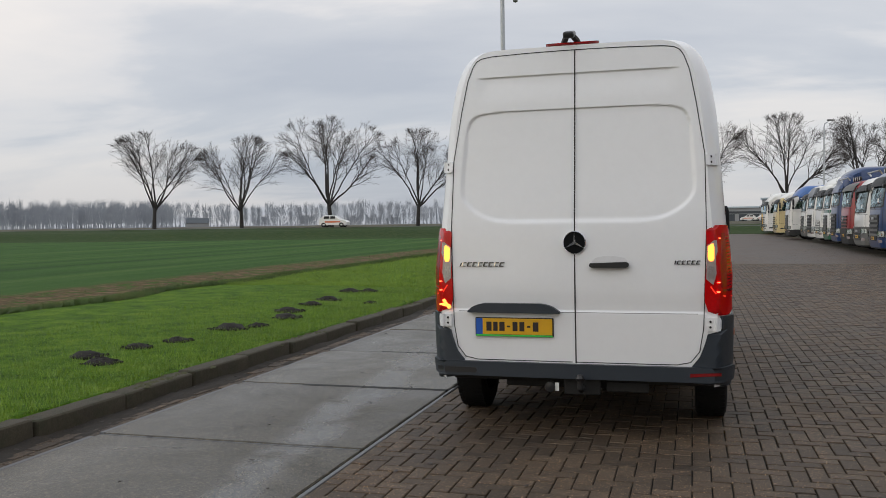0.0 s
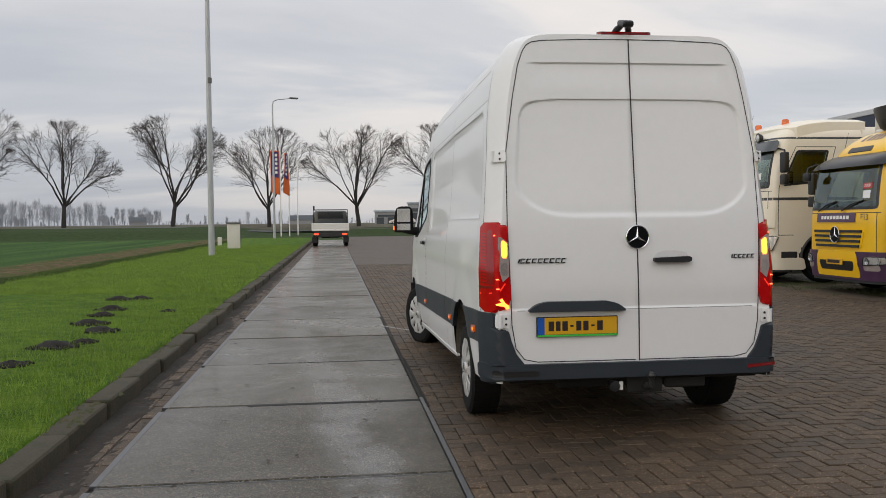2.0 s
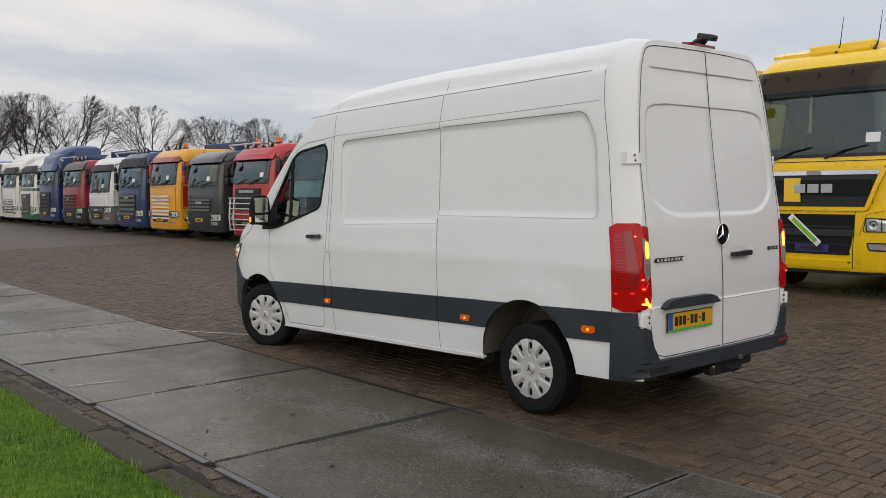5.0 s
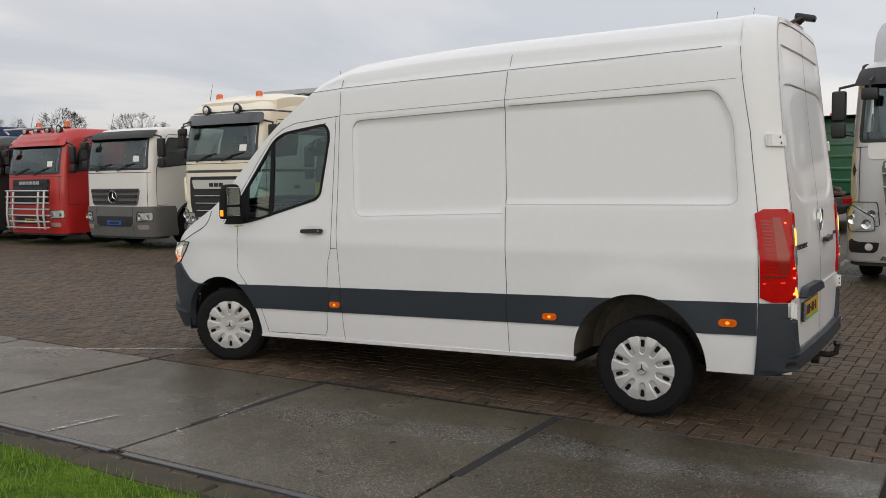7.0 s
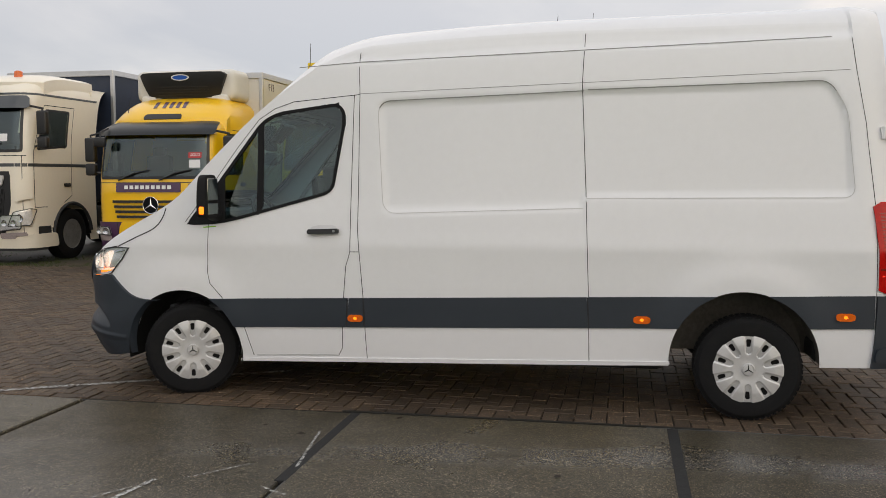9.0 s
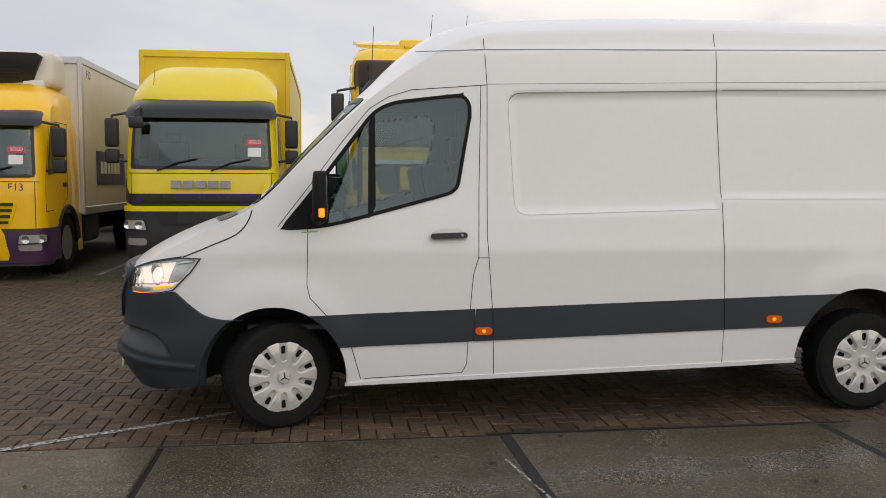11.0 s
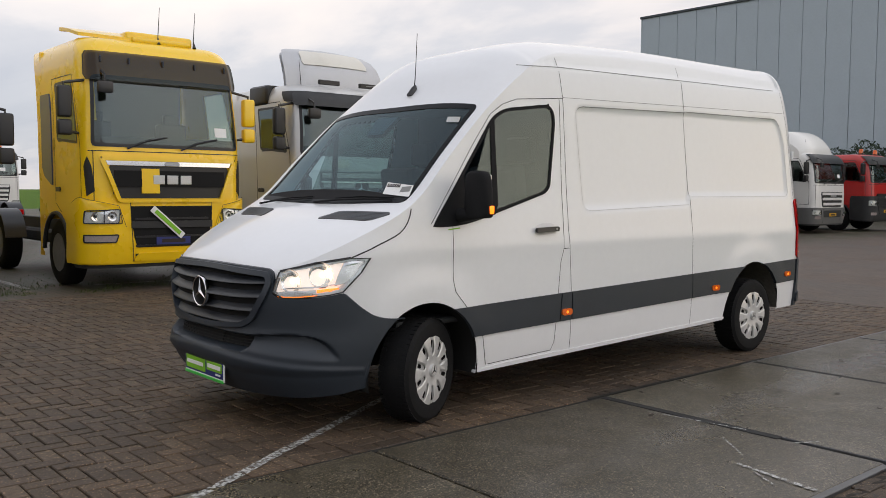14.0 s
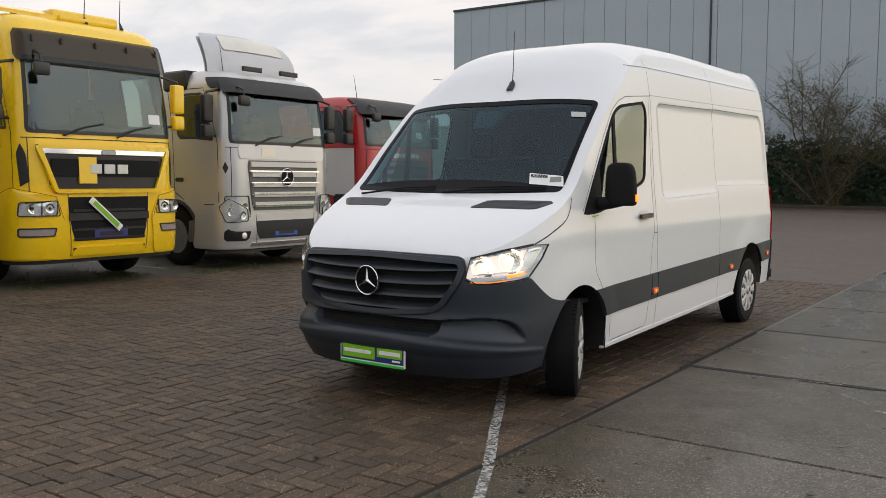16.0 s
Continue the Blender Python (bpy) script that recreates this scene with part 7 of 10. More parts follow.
        fs += [(i * (NV + 1) + NV, (i + 1) * (NV + 1) + NV, b0 + i + 1, b0 + i) for i in range(NU)]
        part("roof_fairing", (vs, fs), fm, t, "roof air fairing", smooth=50)
        ROOF[t] = fairing_point
    if P.get("deflector"):
        vs, fs = [], []
        for i in range(9):
            u = i / 8 * 2 - 1
            for q in range(7):
                v = q / 6
                x = u * (1.02 - 0.34 * v ** 4)
                vs.append((x, -0.55 - 0.62 * v * v - 0.18 * u * u, fz - 0.04 + 0.78 * math.sin(v * 1.35)))
        fs = [(i * 7 + q, i * 7 + q + 1, (i + 1) * 7 + q + 1, (i + 1) * 7 + q) for i in range(8) for q in range(6)]
        low_v = [(x, y - 0.06, z - 0.05) for x, y, z in vs]
        o = part("air_deflector", join((vs, fs), (low_v, [f[::-1] for f in fs])), MATT_SILVER, t, "silver roof air deflector", smooth=50)
        part("deflector_panel", slab(lambda a, b, off: (a, -0.55 - 0.62 * b * b - 0.18 * a * a + off * 0.8, fz - 0.04 + 0.78 * math.sin(b * 1.35) + off * 0.6), rounded([(-0.70, 0.42), (0.70, 0.42), (0.62, 0.80), (-0.62, 0.80)], 0.05), 0.012, 0.01, 8, 5), BODYWHITE, o)
    for i in range(P.get("beacons", 0)):
        x = (-0.62, 0.62)[i % 2]
        b_ = part("beacon", join(lathe([(0, 0.085), (0.15, 0.075), (0.17, 0.05), (0.175, 0)], 14, "z", (x, -0.75, fz + 0.04))), AMBER, t, "orange roof beacon")
        part("beacon_foot", lathe([(-0.06, 0.09), (0.05, 0.09), (0.05, 0)], 12, "z", (x, -0.75, fz)), BLACK, b_)
    for i in range(P.get("spots", 0)):
        n = P["spots"]
        x = (i - (n - 1) / 2) * (1.5 / max(1, n - 1) if n > 2 else 0.95)
        zz = P.get("spot_z", ws1 + 0.32)
        yy = lean(min(zz, H)) - inset(min(zz, H)) + 0.10
        sp = part("spot_lamp", lathe([(-0.09, 0), (-0.08, 0.07), (0.0, 0.11), (0.02, 0.11), (0.02, 0.10)], 18, "y", (x, yy, zz)), BLACK, t, "round spot lamp")
        part("spot_glass", lathe([(0.012, 0.10), (0.024, 0.06), (0.028, 0)], 18, "y", (x, yy, zz)), REFLECTOR, sp)
    if P.get("lamp_bar"):
        part("lamp_bar", tube([(-1.0, -0.10, ws1 + 0.30), (-1.05, 0.0, ws1 + 0.42), (1.05, 0.0, ws1 + 0.42), (1.0, -0.10, ws1 + 0.30)], 0.03, 6), ALU, t, "roof lamp bar")
    if P.get("horn"):
        part("roof_unit", join(box((-0.10, -0.85, fz + 0.06), (1.05, 0.55, 0.17), 0.06, 3), box((-0.10, -0.60, fz + 0.02), (0.9, 0.2, 0.08), 0.03, 2)), body, t, "roof air unit")
        part("roof_spoiler", slab(lambda a, b, off: (0.28 + a * 0.95, -0.55 - 0.75 * b - 0.10 * a * a, fz + 0.02 + 0.17 * math.sin(b * 1.4) + off), rounded([(0.05, 0.0), (0.85, 0.1), (0.92, 1.0), (0.05, 1.0)], 0.06), 0.02, 0.05, 10, 10), body, t, "raised roof spoiler flap")
        part("spoiler_stay", box((0.70, -1.05, fz + 0.06), (0.05, 0.12, 0.16), 0.01), BLACK, t)
        for x in (-0.62, -0.05):
            part("antenna", tube([(x, -0.5, fz - 0.02), (x - 0.02, -0.58, fz + 0.10), (x - 0.06, -0.6, fz + 0.55)], [0.03, 0.008, 0.0035], 5), BLACK, t)
    elif P.get("whip", True):
        part("antenna", tube([(0.8, -0.6, fz - 0.02), (0.78, -0.7, fz + 0.45)], [0.008, 0.0035], 5), BLACK, t)
    if P.get("bull_bar"):
        for x in (-0.8, -0.55, 0.55, 0.8):
            part("guard_bar", tube([(x, 0.16, 0.42), (x, 0.20, 0.8), (x, 0.14, 1.42)], 0.03, 6), ALU, t)
        for z in [0.46 + 0.16 * i for i in range(7)]:
            part("guard_bar", tube([(-0.95, 0.12, z), (-0.5, 0.20, z), (0.5, 0.20, z), (0.95, 0.12, z)], 0.022, 6), ALU, t)
    if P.get("stripe"):
        for z0, z1 in P["stripe"][1]:
            part("stripe", slab(cab_point, [(-A + 0.1, z0), (A - 0.1, z0), (A - 0.1, z1), (-A + 0.1, z1)], 0.004, 0.004, 60, 2), P["stripe"][0], t, "painted stripe round the cab")
    if P.get("lower_door"):
        for s in (-1, 1):
            part("door_panel", slab(cab_point, [(s * (A0 - 0.02), 1.08), (s * (A0 + 1.0), 1.15), (s * (A0 + 1.0), ws0 - 0.03), (s * (A0 - 0.02), ws0 - 0.03)], 0.005, 0.006, 10, 8), P["lower_door"], t, "pale lower door panel")
    if P.get("dark_side"):
        for s in (-1, 1):
            part("side_fin", slab(cab_point, rounded([(s * (A0 + 1.15), 1.5), (s * (A0 + 1.62), 1.7), (s * (A0 + 1.62), H - 0.75), (s * (A0 + 1.15), H - 0.75)], 0.05), 0.02, 0.02, 8, 10), P["dark_side"], t, "dark side air fin")
    # chassis and load
    L = P.get("length", 6.2)
    chassis = part("chassis", join(box((-0.40, -L / 2 - 0.6, 0.80), (0.09, L - 1.0, 0.26), 0.01), box((0.40, -L / 2 - 0.6, 0.80), (0.09, L - 1.0, 0.26), 0.01), box((0, -L + 0.4, 0.80), (0.8, 0.10, 0.22), 0.01), tube([(-0.95, wy, 0.5), (0.95, wy, 0.5)], 0.07, 8)), RUST if P.get("rust") else UNDER, t, "dark ladder chassis")
    for y in P.get("axles", (-L + 1.3,)):
        for s in (-1, 1):
            truck_wheel(t, s * (w - 0.20), y, s)
            part("mudguard", (lambda q: q)(slab(lambda a, z, off: (s * (w - 0.38 + z), y + (0.60 + off) * math.cos(a), 0.5 + (0.60 + off) * math.sin(a)), [(0.15, 0.0), (3.0, 0.0), (3.0, 0.36), (0.15, 0.36)], 0.0, 0.02, 12, 2)), BLACK, t)
    # plain boxes in place of engine and gearbox, added to darken the ground below
    part("engine_tray", join(box((0, -0.95, 0.56), (1.55, 1.5, 0.40), 0.06, 2), box((0, -L / 2 - 0.9, 0.62), (1.3, L - 2.2, 0.22), 0.04)), UNDER, t, "dark boxes under cab and chassis, added to keep light out")
    part("fuel_tank", box((-0.88, -2.75, 0.72), (0.62, 1.1, 0.58), 0.12, 4), ALU if P.get("load") == "tractor" else DARK_PL, t, "fuel tank")
    for s in (-1, 1):
        part("tail_lamp", box((s * 0.85, -L + 0.30, 0.86), (0.42, 0.05, 0.13), 0.01), RED_LENS, t)
    ld = P.get("load")
    if ld == "tractor":
        part("fifth_wheel", join(box((0, -L + 1.6, 1.06), (0.85, 0.9, 0.09), 0.03), box((0, -L + 1.6, 0.98), (0.9, 0.5, 0.14), 0.02)), UNDER, t)
    elif ld in ("box", "curtain"):
        m_, z0, z1, y0, y1 = P["body"]
        bx = part("cargo_body", box((0, (y0 + y1) / 2, (z0 + z1) / 2), (2.5, abs(y1 - y0), z1 - z0), 0.02), m_, t, "large cargo body behind the cab")
        for s in (-1, 1):
            for y in (y0, y1):
                part("corner_post", box((s * 1.235, y, (z0 + z1) / 2), (0.08, 0.08, z1 - z0 + 0.02), 0.012), P.get("post", m_), bx)
            part("top_rail", box((s * 1.245, (y0 + y1) / 2, z1 - 0.05), (0.05, abs(y1 - y0), 0.12), 0.01), P.get("post", m_), bx)
            part("bottom_rail", box((s * 1.245, (y0 + y1) / 2, z0 + 0.05), (0.05, abs(y1 - y0), 0.14), 0.01), P.get("post", m_), bx)
        part("top_rail", box((0, y0 + 0.01, z1 - 0.05), (2.5, 0.05, 0.12), 0.01), P.get("post", m_), bx)
    elif ld == "tipper":
        m_ = P["body"][0]
        tb = part("tipper_body", join(box((0, -4.9, 1.28), (2.45, 4.6, 0.14), 0.02), box((-1.2, -4.9, 1.85), (0.07, 4.6, 1.1), 0.02), box((1.2, -4.9, 1.85), (0.07, 4.6, 1.1), 0.02), box((0, -2.6, 2.0), (2.45, 0.07, 1.5), 0.02), box((0, -7.15, 1.85), (2.45, 0.07, 1.1), 0.02)), m_, t, "steel tipper body")
        for i in range(6):
            for s in (-1, 1):
                part("rib", box((s * 1.26, -2.9 - i * 0.82, 1.85), (0.07, 0.08, 1.1), 0.01), m_, tb)
    # panel breaks across the front and the bumper
    for line in ([(-wa - 0.05, ws0 - 0.06), (wa + 0.05, ws0 - 0.06)], [(A0 * 0.80, ws0 - 0.06), (A0 * 0.80, b1)], [(-A0 * 0.80, ws0 - 0.06), (-A0 * 0.80, b1)]):
        part("panel_gap", strip(cab_point, line, 0.012, 0.003, 0.06), SEAM, t)
    for s in (-1, 1):
        part("bumper_gap", strip(cab_point, [(s * ia * 0.92, zb), (s * ia * 0.98, b1)], 0.012, 0.0375, 0.06), SEAM, bump)
    part("bumper_lip", slab(cab_point, rounded([(-A0 - 0.2, zb - 0.09), (A0 + 0.2, zb - 0.09), (A0 + 0.25, zb + 0.02), (-A0 - 0.25, zb + 0.02)], 0.03), 0.01, 0.06, 30, 3), DARK_PL, bump)
    FACE[t] = cab_point
    return t


FACE, ROOF = {}, {}


def row(y, x=6.5):
    return (x, y)


MAXI = truck("truck", "yellow long-haul tractor unit with dark visor and black grille", row(8.75), 90, dict(
    paint=YELLOW_M, H=3.66, ws=(2.06, 3.08), rake=0.14, visor_out=0.015, visor=VISOR_SHEET, visor_z=(3.00, 3.42), grille=(1.33, 1.80, BLACK, VOID, 1), grille_w=0.94, intake=(0.62, 1.22, VOID), intake_w=0.64, head=(0.96, 1.16),
    bottom=0.42, bumper_top=1.27, badge=(1.60, ALU), letters=3, badge_h=0.13, letter_w=0.17, horn=True, load="tractor", mirror=YELLOW_M, mirror2=BLACK, dark_side=NAVY_P, plate=NAVY, sticker=-0.82, lining=GREYTRIM))
SILV = truck("truck", "silver tractor unit with roof deflector and bright slatted grille", row(5.35), 90, dict(
    paint=SILVER, H=3.25, ws=(2.04, 2.92), rake=0.12, visor=DARK_PL, visor_z=(2.86, 3.10), grille=(0.95, 1.78, GREY_PL, SLAT_SILVER, 5), intake=(0.48, 0.78, DARK_PL), head=(0.84, 1.20), bottom=0.36, bumper_top=0.90,
    emblem=1.50, deflector=True, load="tractor", plate=PLATE_BLUE, sticker=-0.85, lining=GREYTRIM))
truck("truck", "red tipper truck with white lower door", row(1.75, 6.7), 90, dict(
    paint=RED_P, H=3.12, ws=(2.12, 2.88), visor=DARK_PL, grille=(1.2, 1.85, DARK_PL, GREY_PL, 4), head=(0.85, 1.10), low=DARK_PL, load="tipper", body=(DRED_P,), lower_door=TWHITE, length=8.0, axles=(-5.2, -6.5), letters=6, badge=(1.95, ALU)))
BOXY = truck("truck", "bright yellow box truck with black bumper and roof fairing", row(12.25, 6.65), 90, dict(
    paint=YELLOW_B, H=2.82, w=1.16, ws=(1.70, 2.60), rake=0.15, visor=VISOR, visor_z=(2.48, 2.80), grille=(1.16, 1.30, DARK_PL, BLACK, 1), grille_w=1.0, low=DARK_PL, bumper_top=1.10, intake=(0.85, 1.04, BLACK), head=(0.76, 0.94), bottom=0.40,
    fairing=(YELLOW_B, 0.62), load="box", body=(BODYYELLOW, 0.95, 3.76, -2.0, -9.2), length=9.4, axles=(-6.2,), badge=(1.47, STEEL), letters=5, letter_w=0.15, badge_h=0.12, sold=True, sticker=-0.80, plate=DARK_PL))
FRIDGE = truck("truck", "yellow refrigerated truck with purple bumper and white box", row(15.75, 6.65), 90, dict(
    paint=YELLOW, H=2.62, w=1.16, ws=(1.56, 2.42), rake=0.14, visor=VISOR, visor_z=(2.34, 2.60), grille=(0.84, 1.20, YELLOW, DARK_PL, 4), low=PURPLE, bumper_top=0.80, intake=(0.42, 0.60, DARK_PL), head=(0.55, 0.72), bottom=0.32, emblem=1.10,
    fairing=(YELLOW, 0.50), load="box", body=(BODYWHITE, 0.95, 3.62, -2.05, -9.4), post=ALU, length=9.6, axles=(-6.4,), sold=True, sticker=-0.80))
CREAMY = truck("truck", "cream tractor unit with navy stripe and orange beacons", row(19.4), 90, dict(
    paint=CREAM, H=3.40, ws=(2.06, 2.92), rake=0.16, visor=DGREY_P, visor_z=(2.86, 3.10), grille=(0.56, 1.42, BLACK, DARK_PL, 5), grille_w=0.80, low=CREAM, bumper_top=0.56, intake=(0.34, 0.46, DARK_PL), intake_w=0.56, head=(0.62, 0.92), bottom=0.34,
    beacons=2, spots=2, spot_z=3.20, fairing=(CREAM, 0.22), stripe=(DGREY_P, [(1.80, 1.86), (3.12, 3.16)]), load="curtain", body=(TARP, 1.1, 3.85, -2.9, -13.0), post=ALU, length=7.0, badge=(1.53, DARK_PL), sticker=-0.75))
truck("truck", "white tractor unit with grey bumper and grille", row(22.95), 90, dict(
    paint=TWHITE, H=2.94, ws=(1.90, 2.72), rake=0.14, visor=DARK_PL, visor_z=(2.66, 2.86), grille=(1.05, 1.46, GREY_PL, DARK_PL, 3), grille_w=0.92, low=GREY_PL, bumper_top=1.03, head=(0.66, 0.90), bottom=0.34, emblem=1.26, load="tractor", plate=PLATE_BLUE, sticker=-0.78))
truck("truck", "red truck with bull bar, spot lamps and orange beacons", row(26.35), 90, dict(
    paint=RED_P, H=3.05, ws=(1.84, 2.62), visor=RED_P, visor_z=(2.58, 2.80), grille=(1.05, 1.72, DARK_PL, BLACK, 4), head=(0.68, 0.92), bottom=0.34, bull_bar=True, spots=4, spot_z=3.02, lamp_bar=True, beacons=2, letters=6, load="tractor", badge=(1.62, ALU), sticker=-0.78))
truck("truck", "dark grey truck with angular visor", row(29.6), 90, dict(
    paint=DGREY_P, H=2.95, ws=(1.78, 2.62), visor=DGREY_P, visor_z=(2.56, 2.86), grille=(0.95, 1.40, DARK_PL, GREY_PL, 4), low=DARK_PL, head=(0.65, 0.90), bottom=0.40, load="tipper", body=(DGREY_P,), length=8.0, axles=(-5.2, -6.5), lining=BEIGE))
truck("truck", "orange-yellow truck with white grille slats and red visor", row(32.8), 90, dict(
    paint=ORANGE_Y, H=3.15, ws=(1.86, 2.74), visor=DRED_P, visor_z=(2.68, 2.86), grille=(0.62, 1.52, ORANGE_Y, TWHITE, 7), head=(0.72, 0.95), bottom=0.36, spots=2, spot_z=3.22, beacons=1, mirror=RED_P, load="box", body=(NAVY_P, 1.1, 3.4, -2.4, -8.5), length=9, axles=(-6.2,), lower_door=RED_P))
truck("truck", "navy blue tractor unit with a row of roof lamps", row(35.9), 90, dict(
    paint=NAVY_P, H=3.15, ws=(1.80, 2.72), visor=DARK_PL, grille=(0.70, 1.55, DARK_PL, GREY_PL, 5), head=(0.70, 0.95), spots=6, spot_z=3.20, lamp_bar=True, load="tractor"))
truck("truck", "white truck with dark visor and grey lower front", row(39.2), 90, dict(
    paint=TWHITE, H=3.05, ws=(1.62, 2.55), visor=DARK_PL, visor_z=(2.50, 2.76), grille=(0.50, 1.05, DARK_PL, BLACK, 4), low=GREY_PL, bumper_top=1.08, head=(0.78, 1.02), load="tractor"))
truck("truck", "dark red truck with spot lamps on the roof", row(42.6), 90, dict(
    paint=DRED_P, H=3.05, ws=(1.90, 2.75), visor=GREY_PL, grille=(1.0, 1.55, DRED_P, DARK_PL, 4), low=DARK_PL, head=(0.70, 0.95), spots=4, spot_z=3.15, lamp_bar=True, emblem=1.40, load="box", body=(NAVY_P, 1.1, 3.5, -2.4, -8), length=8.5, axles=(-6,)))
for y, lab, kw in (
    (46.5, "dark blue high-roof tractor unit", dict(paint=NAVY_P, H=3.45, visor=NAVY_P, low=NAVY_P, fairing=(NAVY_P, 0.45), grille=(0.72, 1.66, DARK_PL, BLACK, 5))),
    (50.0, "white and green truck with tall cab", dict(paint=TWHITE, H=3.10, visor=DARK_PL, low=GREEN_P, stripe=(GREEN_P, [(1.72, 1.86)]), fairing=(TWHITE, 0.35), grille=(0.62, 1.60, BLACK, GREY_PL, 6))),
    (53.6, "white high-roof tractor unit with orange beacons", dict(paint=TWHITE, H=3.30, visor=DARK_PL, fairing=(TWHITE, 0.50), beacons=2, grille=(0.60, 1.30, GREY_PL, TWHITE, 5))),
    (57.2, "white tractor unit with dark roof front", dict(paint=TWHITE, H=3.35, visor=DGREY_P, visor_z=(2.70, 3.25), low=TWHITE, grille=(0.52, 1.66, BLACK, DARK_PL, 6))),
    (60.6, "white tractor unit with blue roof", dict(paint=TWHITE, H=3.05, visor=DARK_PL, fairing=(BLUE_P, 0.55), low=GREY_PL)),
    (65.0, "white truck with dark bumper and blue fairing", dict(paint=TWHITE, H=2.95, visor=DARK_PL, low=DARK_PL, fairing=(BLUE_P, 0.75), grille=(0.70, 1.70, BLACK, GREY_PL, 6))),
    (70.0, "blue truck with red bumper", dict(paint=BLUE_P, H=3.05, visor=DARK_PL, low=RED_P, fairing=(BLUE_P, 0.45))),
    (75.8, "beige truck with white roof fairing", dict(paint=BEIGE, H=3.10, visor=DARK_PL, fairing=(TWHITE, 0.50), low=BEIGE, grille=(0.65, 1.62, BEIGE, DARK_PL, 6))),
    (79.8, "white truck in the long row", dict(paint=TWHITE, H=2.95, visor=DARK_PL, low=GREY_PL)),
    (85.5, "white high truck in the long row", dict(paint=TWHITE, H=3.30, visor=DARK_PL, fairing=(TWHITE, 0.5), grille=(0.6, 1.65, TWHITE, DARK_PL, 5))),
    (91.0, "yellow truck at the end of the row", dict(paint=YELLOW, H=3.0, visor=DARK_PL, fairing=(YELLOW, 0.3)))):
    place = (6.5 + 0.30 * math.sin(y * 1.9), y)
    truck("truck", lab, place, 90 + 1.5 * math.sin(y * 3.1), dict(dict(ws=(1.95 + 0.10 * math.sin(y), 2.80), round=0.20, rake=0.14, grille=(0.75, 1.60, DARK_PL, GREY_PL, 4), head=(0.70, 0.95), load="tractor"), **kw))
# trucks to the south of the yard
truck("truck", "white box truck with smoked visor and roof fairing", (9.2, -13.9), 90, dict(
    paint=TWHITE, H=2.75, w=1.16, ws=(1.62, 2.50), visor=VISOR, grille=(0.95, 1.25, DARK_PL, GREY_PL, 3), low=DARK_PL, bumper_top=0.95, head=(0.62, 0.82), fairing=(TWHITE, 0.70), load="box", body=(BODYWHITE, 1.0, 3.6, -2.1, -8.5), length=8.8, axles=(-6,)))
truck("truck", "white truck with grey bumper and tall roof fairing", (9.0, -17.4), 90, dict(
    paint=TWHITE, H=2.95, ws=(1.80, 2.66), visor=VISOR, grille=(0.95, 1.50, DARK_PL, TWHITE, 3), low=GREY_PL, bumper_top=0.93, head=(0.62, 0.86), fairing=(TWHITE, 0.80), load="box", body=(BODYWHITE, 1.0, 3.7, -2.4, -9.5), length=9.8, axles=(-6.4,)))
truck("truck", "red construction truck with dark bumper and beacons", (8.6, -21.0), 90, dict(
    paint=RED_P, H=2.95, ws=(1.85, 2.68), visor=DARK_PL, grille=(0.85, 1.45, DARK_PL, BLACK, 4), low=DARK_PL, bumper_top=1.35, head=(0.95, 1.20), beacons=2, bottom=0.48, load="tipper", body=(DRED_P,), length=8.2, axles=(-5.4, -6.7)))
# trucks behind the row
GREENY = truck("truck", "dark green truck seen from behind with bare chassis", (25.0, 8.8), -90, dict(
    paint=GREEN_P, H=3.35, ws=(2.0, 2.8), grille=(0.9, 1.5, DARK_PL, GREY_PL, 4), head=(0.7, 0.95), length=7.5, axles=(-5.0, -6.3), rust=True, beacons=1))
truck("truck", "dark blue tipper truck behind the row", (19.5, 17.0), 90, dict(
    paint=DGREY_P, H=2.9, ws=(1.9, 2.7), grille=(0.9, 1.5, DARK_PL, GREY_PL, 4), head=(0.7, 0.95), load="tipper", body=(NAVY_P,), length=8, axles=(-5.2, -6.5)))
truck("truck", "white truck standing behind the row", (21.0, 13.2), 90, dict(
    paint=TWHITE, H=2.9, ws=(1.9, 2.7), visor=DARK_PL, grille=(0.9, 1.5, DARK_PL, GREY_PL, 4), head=(0.7, 0.95), load="tractor"))
truck("truck", "white truck with orange beacons behind the red one", (14.0, -1.2), 90, dict(
    paint=TWHITE, H=3.3, ws=(2.1, 2.9), visor=DARK_PL, grille=(0.9, 1.6, DARK_PL, GREY_PL, 4), head=(0.7, 0.95), beacons=2, load="tractor"))


truck("truck", "white truck with beacons far behind the green one", (33.0, 4.9), 90, dict(
    paint=TWHITE, H=3.1, ws=(1.95, 2.75), visor=DARK_PL, grille=(0.9, 1.6, DARK_PL, TWHITE, 4), head=(0.7, 0.95), beacons=2, load="tractor"))


